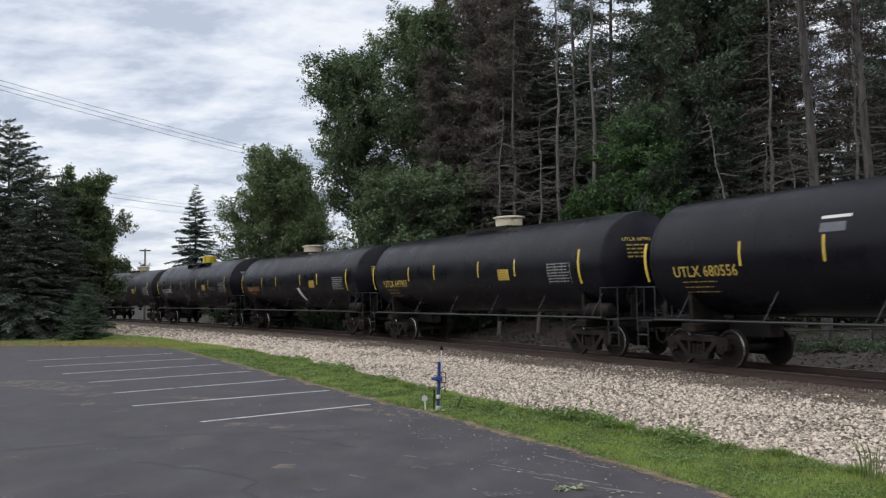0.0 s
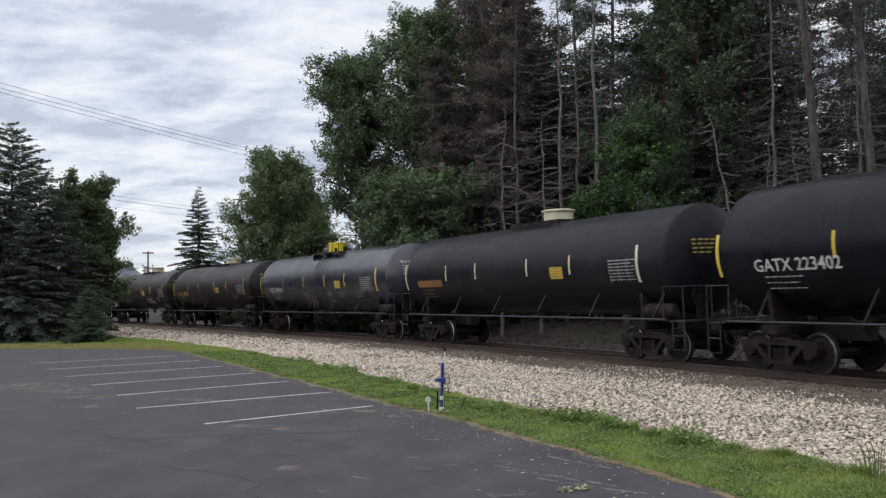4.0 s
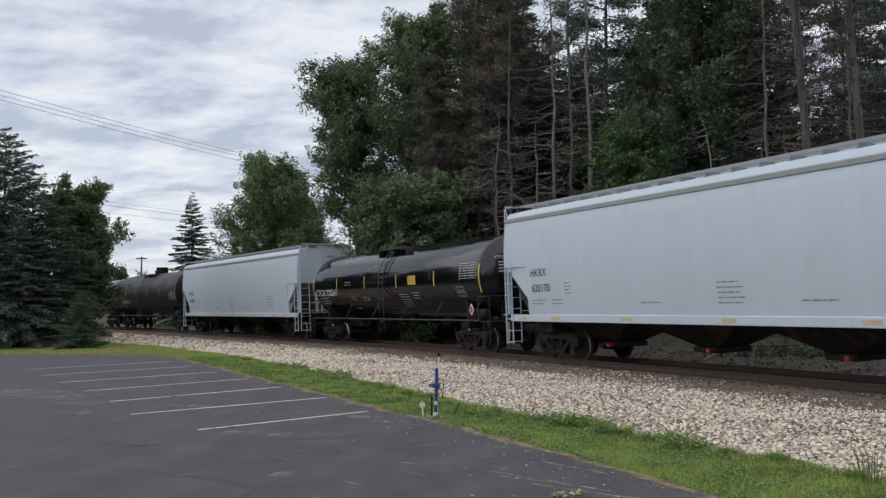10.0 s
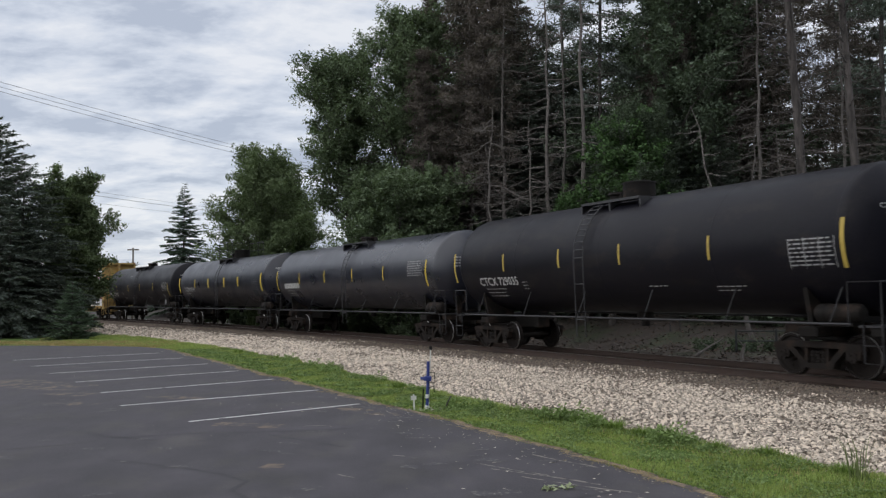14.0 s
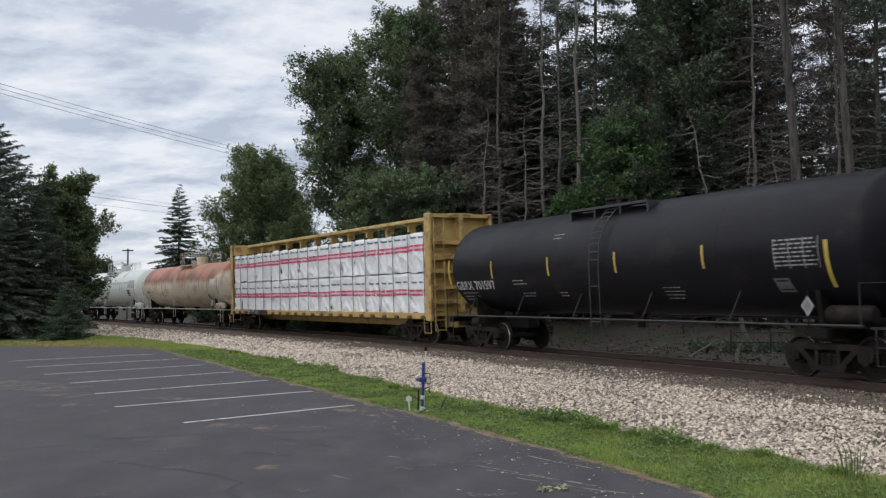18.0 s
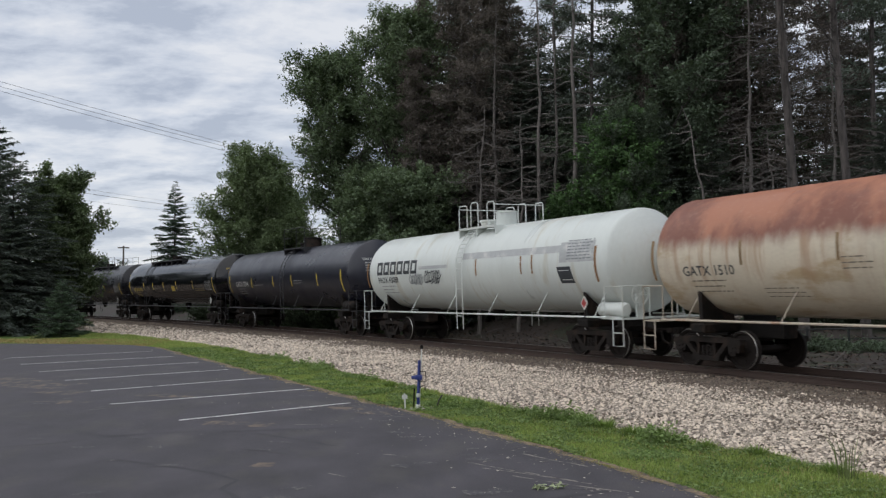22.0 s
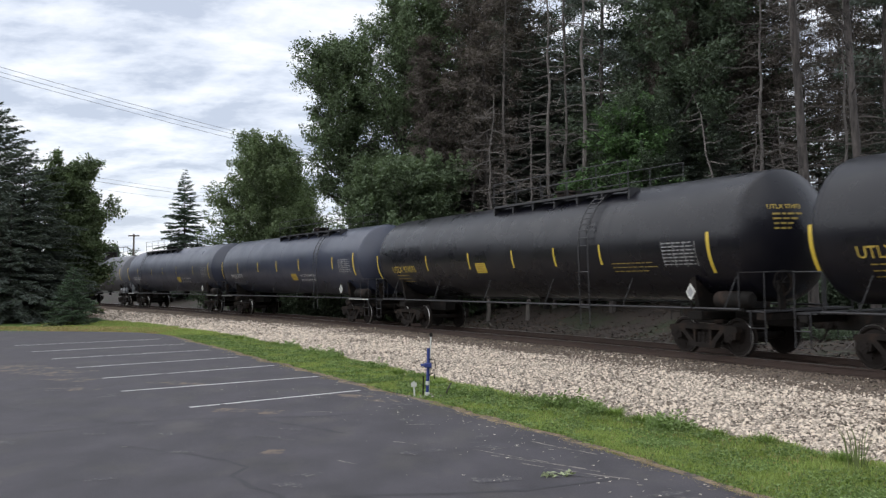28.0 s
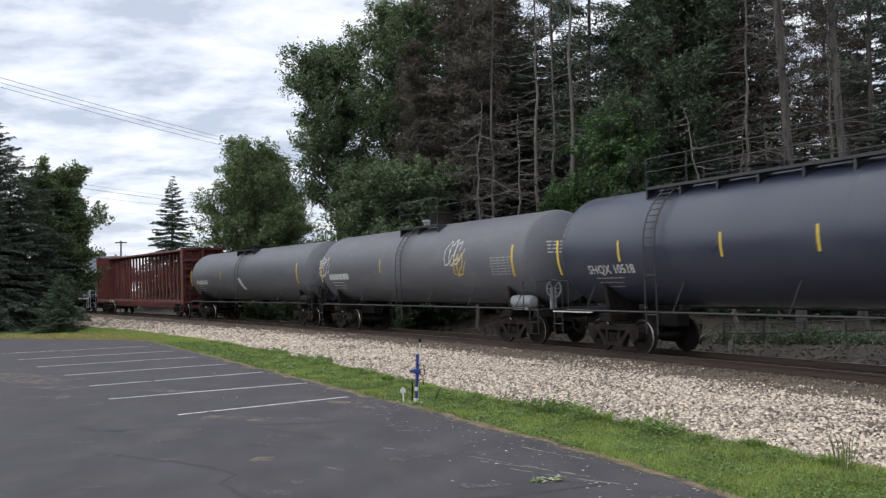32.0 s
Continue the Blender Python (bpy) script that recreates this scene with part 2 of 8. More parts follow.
M["letter_rust"] = material("lettering_faded_orange", (0.22, 0.105, 0.03), 0.6, vary=0.3)
M["spray_blue"] = material("spray_paint_blue", (0.10, 0.18, 0.32), 0.6, vary=0.2)
M["faded_orange"] = material("faded_orange_reflector", (0.46, 0.36, 0.22), 0.6, vary=0.3)
M["cream"] = material("cream_paint", (0.62, 0.56, 0.40), 0.5, vary=0.2, scale=3, fine=30, second=(0.40, 0.33, 0.22), second_at=0.66, second_scale=4)
M["yellow_box"] = material("yellow_paint", (0.66, 0.52, 0.02), 0.45, vary=0.15, scale=3)
M["hopper_grey"] = material("hopper_light_grey", (0.435, 0.49, 0.55), 0.5, vary=0.06, scale=0.5, fine=9, bump=0.02, second=(0.42, 0.465, 0.51), second_at=0.6, second_scale=2.5, stretch=(1.5, 1, 0.25))
# the slope sheets' grey is darkened to hold the shade of the end recess
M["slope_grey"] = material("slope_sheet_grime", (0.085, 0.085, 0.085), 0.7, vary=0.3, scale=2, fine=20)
# darker grey than the body, for top chord, roof walkway and end platforms
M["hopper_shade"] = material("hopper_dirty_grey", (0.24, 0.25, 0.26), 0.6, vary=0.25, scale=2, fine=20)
M["white_paint"] = material("white_tank_paint", (0.585, 0.615, 0.585), 0.36, vary=0.10, scale=0.8, fine=12, bump=0.03, second=(0.50, 0.49, 0.42), second_at=0.60, second_scale=1.1, stretch=(1.8, 0.5, 0.35))
M["weathered_rail"] = material("weathered_rail_paint", (0.46, 0.40, 0.32), 0.6, vary=0.3, scale=3, fine=20, second=(0.28, 0.15, 0.09), second_at=0.60, second_scale=3)
M["car_yellow"] = material("yellow_ochre_paint", (0.45, 0.31, 0.105), 0.6, vary=0.3, scale=1.5, fine=20, second=(0.22, 0.13, 0.06), second_at=0.58, second_scale=2)
M["car_red"] = material("oxide_red_paint", (0.115, 0.027, 0.022), 0.6, vary=0.3, scale=1.5, fine=20, second=(0.075, 0.025, 0.02), second_at=0.6)
M["wrap"] = material("white_wrap", (0.74, 0.75, 0.76), 0.34, vary=0.06, scale=2.2, fine=9, bump=0.6, bump_dist=0.08)
M["wrap_pink"] = material("wrap_pink_print", (0.70, 0.48, 0.52), 0.4, vary=0.1)
M["number_plate"] = material("black_panel", (0.015, 0.015, 0.016), 0.5, vary=0.2)
M["wrap_red"] = material("wrap_red_print", (0.55, 0.05, 0.13), 0.4, vary=0.12)
M["wrap_dark"] = material("wrap_dark_print", (0.13, 0.15, 0.18), 0.4, vary=0.25)
M["blue"] = material("blue_paint", (0.028, 0.045, 0.20), 0.45, vary=0.2, scale=6)
M["wood_pole"] = material("pole_wood", (0.12, 0.10, 0.085), 0.9, vary=0.3, scale=2, fine=20)
M["writing_grey"] = material("small_writing_grey", (0.17, 0.18, 0.19), 0.6, vary=0.3)
M["writing_faded"] = material("small_writing_faded", (0.16, 0.14, 0.11), 0.6, vary=0.3)
M["marker_brown"] = material("marker_brown", (0.20, 0.13, 0.06), 0.6, vary=0.3)
M["winch"] = material("winch_grime", (0.10, 0.065, 0.03), 0.8, vary=0.4, scale=8, fine=40)
M["panel_grey"] = material("panel_grey", (0.30, 0.30, 0.30), 0.6, vary=0.3)
M["leaf_litter"] = material("leaf_litter", (0.056, 0.040, 0.030), 0.95, vary=0.7, island=1.3)
M["dust"] = material("brown_dust", (0.140, 0.108, 0.086), 0.95, vary=0.5, scale=5, fine=60, bump=0.4, second=(0.062, 0.058, 0.064), second_at=0.47, second_scale=6, stretch=(1, 0.6, 1))
M["scuff"] = material("pale_scuff", (0.135, 0.125, 0.118), 0.95, vary=0.4, scale=8, fine=70, bump=0.4, second=(0.061, 0.058, 0.066), second_at=0.44, second_scale=22, stretch=(1, 0.6, 1))
M["strap"] = material("strap", (0.16, 0.17, 0.18), 0.5, vary=0.2)
M["pale_band"] = material("pale_grey_band", (0.40, 0.41, 0.41), 0.6, vary=0.2, scale=3, fine=20, second=(0.50, 0.50, 0.48), second_at=0.58, second_scale=3)
M["wire"] = material("wire", (0.16, 0.16, 0.18), 0.6, vary=0.1)
M["fence"] = material("fence_steel", (0.018, 0.020, 0.020), 0.6, vary=0.2)
M["red_lens"] = material("red_door_lever", (0.30, 0.03, 0.025), 0.5, vary=0.2)


# ---- mesh helpers ----
class Geo:
    """Collects vertices and faces of one part."""

    def __init__(self):
        self.v, self.f, self.smooth = [], [], []

    def add(self, verts, faces, smooth=False):
        n = len(self.v)
        self.v.extend(tuple(p) for p in verts)
        self.f.extend(tuple(i + n for i in q) for q in faces)
        self.smooth.extend([smooth] * len(faces))
        return self

    def box(self, x0, x1, y0, y1, z0, z1, ch=0.0):
        if ch <= 0:
            vs = [(x, y, z) for x in (x0, x1) for y in (y0, y1) for z in (z0, z1)]
            return self.add(vs, [(0, 1, 3, 2), (4, 6, 7, 5), (0, 4, 5, 1), (2, 3, 7, 6), (0, 2, 6, 4), (1, 5, 7, 3)])
        vs, key = [], {}
        for i, x in enumerate((x0, x1)):
            for j, y in enumerate((y0, y1)):
                for k, z in enumerate((z0, z1)):
                    dx, dy, dz = ch * (1 - 2 * i), ch * (1 - 2 * j), ch * (1 - 2 * k)
                    for a, p in enumerate(((x, y + dy, z + dz), (x + dx, y, z + dz), (x + dx, y + dy, z))):
                        key[i, j, k, a] = len(vs)
                        vs.append(p)
        fs = []
        for i in (0, 1):
            q = [key[i, 0, 0, 0], key[i, 1, 0, 0], key[i, 1, 1, 0], key[i, 0, 1, 0]]
            fs.append(q if i else q[::-1])
            q = [key[0, i, 0, 1], key[0, i, 1, 1], key[1, i, 1, 1], key[1, i, 0, 1]]
            fs.append(q if i else q[::-1])
            q = [key[0, 0, i, 2], key[1, 0, i, 2], key[1, 1, i, 2], key[0, 1, i, 2]]
            fs.append(q if i else q[::-1])
        for i in (0, 1):
            for j in (0, 1):
                fs.append([key[0, i, j, 1], key[1, i, j, 1], key[1, i, j, 2], key[0, i, j, 2]])
                fs.append([key[i, 0, j, 0], key[i, 1, j, 0], key[i, 1, j, 2], key[i, 0, j, 2]])
                fs.append([key[i, j, 0, 0], key[i, j, 1, 0], key[i, j, 1, 1], key[i, j, 0, 1]])
        for i in (0, 1):
            for j in (0, 1):
                for k in (0, 1):
                    fs.append([key[i, j, k, a] for a in range(3)])
        return self.add(vs, fs)

    def pipe(self, pts, r, seg=6, caps=True, r_end=None):
        pts = [Vector(p) for p in pts]
        vs, fs = [], []
        n = len(pts)
        ref = None
        for i, p in enumerate(pts):
            d = (pts[min(i + 1, n - 1)] - pts[max(i - 1, 0)]).normalized()
            if ref is None:
                ref = d.orthogonal().normalized()
            a = (ref - d * ref.dot(d)).normalized()
            ref = a
            b = d.cross(a)
            rad = r if r_end is None else r + (r_end - r) * i / (n - 1)
            for k in range(seg):
                w = 2 * math.pi * k / seg
                vs.append(p + (a * math.cos(w) + b * math.sin(w)) * rad)
        for i in range(n - 1):
            for k in range(seg):
                k2 = (k + 1) % seg
                fs.append((i * seg + k, i * seg + k2, (i + 1) * seg + k2, (i + 1) * seg + k))
        self.add(vs, fs, seg > 5)
        if caps:
            m = len(self.v) - len(vs)
            self.f.append(tuple(m + k for k in range(seg))[::-1])
            self.f.append(tuple(m + (n - 1) * seg + k for k in range(seg)))
            self.smooth += [False, False]
        return self

    def lathe(self, profile, axis="x", centre=(0, 0, 0), seg=32, a0=0.0, a1=360.0):
        """profile: (along, radius) pairs, turned round the axis through centre; angle 0 points up, 90 to -y (x axis)."""
        full = abs(a1 - a0) >= 359.9
        cols = seg if full else seg + 1
        vs, fs = [], []
        for u, r in profile:
            for k in range(cols):
                w = radians(a0 + (a1 - a0) * k / seg)
                s, c = math.sin(w) * r, math.cos(w) * r
                p = (u, -s, c) if axis == "x" else ((c, u, s) if axis == "y" else (c, s, u))
                vs.append((centre[0] + p[0], centre[1] + p[1], centre[2] + p[2]))
        for i in range(len(profile) - 1):
            for k in range(seg):
                k2 = (k + 1) % cols
                fs.append((i * cols + k, (i + 1) * cols + k, (i + 1) * cols + k2, i * cols + k2))
        return self.add(vs, fs, True)

    def prism(self, outline, y0, y1):
        """An outline of (x, z) points, drawn out from y0 to y1."""
        n = len(outline)
        vs = [(x, y0, z) for x, z in outline] + [(x, y1, z) for x, z in outline]
        fs = [tuple(range(n)), tuple(range(2 * n - 1, n - 1, -1))] + [(i, n + i, n + (i + 1) % n, (i + 1) % n) for i in range(n)]
        return self.add(vs, fs)

    def prism_x(self, outline, x0, x1, smooth=False):
        """An outline of (y, z) points, drawn out from x0 to x1."""
        n = len(outline)
        vs = [(x0, y, z) for y, z in outline] + [(x1, y, z) for y, z in outline]
        fs = [tuple(range(n)), tuple(range(2 * n - 1, n - 1, -1))] + [(i, n + i, n + (i + 1) % n, (i + 1) % n) for i in range(n)]
        return self.add(vs, fs, smooth)

    def mesh(self, name, *mats):
        me = bpy.data.meshes.new(name)
        me.from_pydata(self.v, [], self.f)
        me.polygons.foreach_set("use_smooth", self.smooth)
        for m in mats:
            me.materials.append(M[m])
        bm = bmesh.new()
        bm.from_mesh(me)
        if len(bm.faces) < 60000:
            bmesh.ops.recalc_face_normals(bm, faces=bm.faces)
        bm.to_mesh(me)
        bm.free()
        if any(self.smooth):
            me.set_sharp_from_angle(angle=radians(38))
        return me


FINE = ("small_writing", "end_writing", "data_panel", "sign_writing")


def part(name, geo, mat, parent, label=""):
    ob = new(name, geo.mesh(name, mat) if isinstance(geo, Geo) else geo)
    ob.parent = parent
    return tagged(ob, label, kind="stuff" if name in FINE else "")


def empty(name, m=None, **tags):
    ob = new(name)
    ob.empty_display_size = 0.3
    if m is not None:
        ob.matrix_basis = m
    return tagged(ob, **tags)


def numpy_mesh(name, verts, faces, mats, smooth=False, index=None):
    """A mesh from arrays; all faces have the same number of corners."""
    me = bpy.data.meshes.new(name)
    n, k = faces.shape
    me.vertices.add(len(verts))
    me.vertices.foreach_set("co", np.ascontiguousarray(verts, np.float32).ravel())
    me.loops.add(n * k)
    me.loops.foreach_set("vertex_index", np.ascontiguousarray(faces, np.int32).ravel())
    me.polygons.add(n)
    me.polygons.foreach_set("loop_start", np.arange(0, n * k, k, dtype=np.int32))
    for m in mats:
        me.materials.append(M[m])
    if index is not None:
        me.polygons.foreach_set("material_index", index.astype(np.int32))
    me.polygons.foreach_set("use_smooth", np.full(n, smooth))
    me.update(calc_edges=True)
    return me


# ---- the track's line: s metres along it, growing away from the camera to the far bend ----
CANT = 0.02355
GAUGE = 0.755


def bend(s):
    """Curvature: nearly straight in front of the camera, bending toward the camera's side farther off."""
    if s > 110 or s < -15:
        return 0.0
    return float(np.interp(s, [-15, 5, 25, 45, 70, 110], [0.002028, 0.002503, 0.003189, 0.001106, 0.003969, 0.0]))


S0, S1, DS = -560.0, 640.0, 0.5
_n0 = int(-S0 / DS)
_count = int((S1 - S0) / DS) + 1
LINE = np.zeros((_count, 4))
LINE[_n0] = (6.6782, 24.3592, 0.465322, 0.0)
for _i in range(_n0 + 1, _count):
    x, y, h, z = LINE[_i - 1]
    h2 = h + bend(S0 + (_i - 0.5) * DS) * DS
    hm = (h + h2) / 2
    LINE[_i] = (x - math.sin(hm) * DS, y + math.cos(hm) * DS, h2, 0)
for _i in range(_n0 - 1, -1, -1):
    x, y, h, z = LINE[_i + 1]
    h2 = h - bend(S0 + (_i + 0.5) * DS) * DS
    hm = (h + h2) / 2
    LINE[_i] = (x + math.sin(hm) * DS, y - math.cos(hm) * DS, h2, 0)
LINE[:, 3] = 0.000662 * np.clip(S0 + DS * np.arange(_count), -30, 100)


def on_line(s):
    """Place, heading and height of the near rail's top at s."""
    u = (s - S0) / DS
    i = min(max(int(u), 0), _count - 2)
    w = u - i
    return LINE[i] * (1 - w) + LINE[i + 1] * w


def beside(s, lat, z=0.0, tilt=True):
    """A point at s, lat metres to the camera's side of the middle of the track, z above the near rail."""
    x, y, h, zz = on_line(s)
    if tilt:
        l = lat - GAUGE
        lat, z = l * math.cos(CANT) + z * math.sin(CANT) + GAUGE, -l * math.sin(CANT) + z * math.cos(CANT)
    return (x - math.cos(h) * lat, y - math.sin(h) * lat, zz + z)


def gone(t):
    """How far the train has come at t seconds."""
    u = t / 10
    return 141.2268 * u - 1.1909 * u ** 2 - 0.4989 * u ** 3 + 0.1737 * u ** 4


def car_pose(s_mid, base):
    """The pose of a car whose trucks, base metres apart, stand about s_mid. Its x axis points the way it runs."""
    f, r = on_line(s_mid - base / 2), on_line(s_mid + base / 2)
    x, y, z = (f[0] + r[0]) / 2, (f[1] + r[1]) / 2, (f[3] + r[3]) / 2
    return pose(x, y, z + GAUGE * math.sin(CANT), 0, 0, math.degrees(math.atan2(f[1] - r[1], f[0] - r[0]))) @ pose(0, 0, 0, math.degrees(CANT), 0, 0)


def lat_of(x, y):
    """Signed distance from the track's middle (positive on the camera's side), s: arrays."""
    pts = LINE[::4]
    x, y = np.asarray(x, float).ravel(), np.asarray(y, float).ravel()
    lat, s = np.empty(len(x)), np.empty(len(x))
    for a in range(0, len(x), 4000):
        d = (x[a:a + 4000, None] - pts[None, :, 0]) ** 2 + (y[a:a + 4000, None] - pts[None, :, 1]) ** 2
        i = d.argmin(1)
        p = pts[i]
        lat[a:a + 4000] = -(x[a:a + 4000] - p[:, 0]) * np.cos(p[:, 2]) - (y[a:a + 4000] - p[:, 1]) * np.sin(p[:, 2])
        s[a:a + 4000] = S0 + i * 4 * DS
    return lat, s


# ---- ground ----
LOT_Z = -0.10


def ground_height(x, y):
    """Height of the bare ground; the lot and the ballast lie on it."""
    lat, s = lat_of(x, y)
    h = np.interp(lat, [-60, -24, -14, -7, -4.0, -2.6, 2.0, 6.0, 12.0], [1.2, 0.6, 0.15, -0.25, -0.42, -0.35, -0.30, -0.26, -0.26])
    bumps = np.array([noise.noise((a * 0.35, b * 0.35, 0.0)) for a, b in zip(np.ravel(x), np.ravel(y))])
    # left of the fence the ground behind the track rises to a bank
    w = np.clip((s - 4.0) / 12.0, 0, 1)
    h = h + w * np.interp(lat, [-40, -24, -13, -11, -8, -6], [0.9, 1.0, 1.05, 0.95, 0.15, 0.0])
    return h + np.where(lat < -3.5, 0.10, 0.01) * bumps


def spaced(inner, step, outer):
    a = list(np.arange(-inner, inner + 0.01, step))
    q = inner
    g = step
    while q < outer:
        g *= 1.28
        q += g
        a = [-q] + a + [q]
    return np.array(a)


def build_ground():
    gx, gy = spaced(45, 1.0, 2600), spaced(45, 1.0, 2600) + 30
    X, Y = np.meshgrid(gx, gy)
    Z = ground_height(X, Y)
    v = np.stack([X.ravel(), Y.ravel(), Z], 1)
    nx, ny = len(gx), len(gy)
    i = (np.arange(ny - 1)[:, None] * nx + np.arange(nx - 1)[None]).ravel()
    tagged(new("ground", numpy_mesh("ground", v, np.stack([i, i + 1, i + nx + 1, i + nx], 1), ["soil"], True)),
           "brown soil with scrubby green growth beside the track", "ground", kind="structure")


# the lot's edge runs beside the track, the far edge bends to the left
LOT_EDGE = [(16.16, -20.2), (7.07, -1.01), (4.39, 4.44), (2.59, 8.23), (1.38, 11.16), (-0.28, 14.57), (-1.23, 16.31), (-2.35, 18.69), (-3.7, 21.34), (-5.8, 25.64), (-8.4, 30.85), (-9.9, 33.9), (-11.5, 35.7), (-13.5, 36.6), (-17.0, 37.2), (-24.0, 37.9), (-40, 39.5), (-70, 43)]
GRASS_EDGE = [(19.19, -20.2), (9.29, -1.01), (6.36, 4.85), (4.48, 9.06), (2.89, 11.79), (1.43, 14.5), (0.12, 17.31), (-1.58, 20.89), (-3.56, 25.24), (-5.66, 29.63), (-8.81, 35.88), (-13.16, 42.84), (-18.77, 51.38), (-25.23, 58.91), (-40, 74)]


def wavy(points, step, amp, seed):
    """The points joined, resampled at step metres and made uneven."""
    out = []
    for (x0, y0), (x1, y1) in zip(points, points[1:]):
        n = max(1, int(math.hypot(x1 - x0, y1 - y0) / step))
        for k in range(n):
            x, y = x0 + (x1 - x0) * k / n, y0 + (y1 - y0) * k / n
            a = amp * noise.noise((x * 1.3, y * 1.3, seed)) + amp * 0.6 * noise.noise((x * 4.1, y * 4.1, seed + 3))
            out.append((x + a, y + a * 0.5))
    return out + [points[-1]]


def sheet(name, outline, z, thick, mat, label, category):
    """A flat slab with an uneven outline."""
    g = bmesh.new()
    top = [g.verts.new((x, y, z)) for x, y in outline]
    low = [g.verts.new((x, y, z - thick)) for x, y in outline]
    g.faces.new(top)
    n = len(outline)
    for k in range(n):
        g.faces.new((top[k], low[k], low[(k + 1) % n], top[(k + 1) % n]))
    bmesh.ops.triangulate(g, faces=[f for f in g.faces if len(f.verts) > 4])
    bmesh.ops.recalc_face_normals(g, faces=g.faces)
    me = bpy.data.meshes.new(name)
    g.to_mesh(me)
    g.free()
    me.materials.append(M[mat])
    return tagged(new(name, me), label, category, kind="structure")


def build_lot():
    edge = wavy(LOT_EDGE, 0.3, 0.10, 1.0)
    lot = sheet("parking_lot", edge + [(-70, -20)], LOT_Z, 0.15, "asphalt", "worn dark asphalt parking lot with faded stall lines", "parking lot")
    inner = wavy(LOT_EDGE, 0.5, 0.05, 2.0)
    verge = sheet("grass_verge", [(x - 0.25, y - 0.1) for x, y in inner[:-1]] + [(-72, 60)] + wavy(GRASS_EDGE, 0.5, 0.25, 5.0)[::-1], LOT_Z - 0.012, 0.2, "turf",
                  "strip of green grass between the lot and the ballast", "grass")
    # stall lines: right end on the lot's edge, each about 3.4 m long
    stalls = [(-1.28, 15.77, -3.65, 13.67), (-2.3, 18.23, -5.4, 15.79), (-3.63, 20.78, -6.55, 18.03), (-4.97, 23.28, -7.98, 20.41), (-6.38, 25.89, -9.59, 22.88), (-7.82, 28.59, -11.19, 25.43), (-9.35, 31.35, -12.87, 28.05)]
    for x0, y0, x1, y1 in stalls:
        g = Geo()
        dx, dy = x1 - x0, y1 - y0
        L = math.hypot(dx, dy)
        nx, ny = -dy / L * 0.037, dx / L * 0.037
        n = 14
        vs, fs = [], []
        for k in range(n + 1):
            x, y = x0 + dx * k / n, y0 + dy * k / n
            w = 1 + 0.25 * noise.noise((x * 3, y * 3, 2.0))
            vs += [(x + nx * w, y + ny * w, LOT_Z + 0.002), (x - nx * w, y - ny * w, LOT_Z + 0.002)]
        fs = [(2 * k, 2 * k + 1, 2 * k + 3, 2 * k + 2) for k in range(n)]
        g.add(vs, fs)
        part("stall_line", g, "lot_paint", lot, "worn white painted line")
    return lot, verge


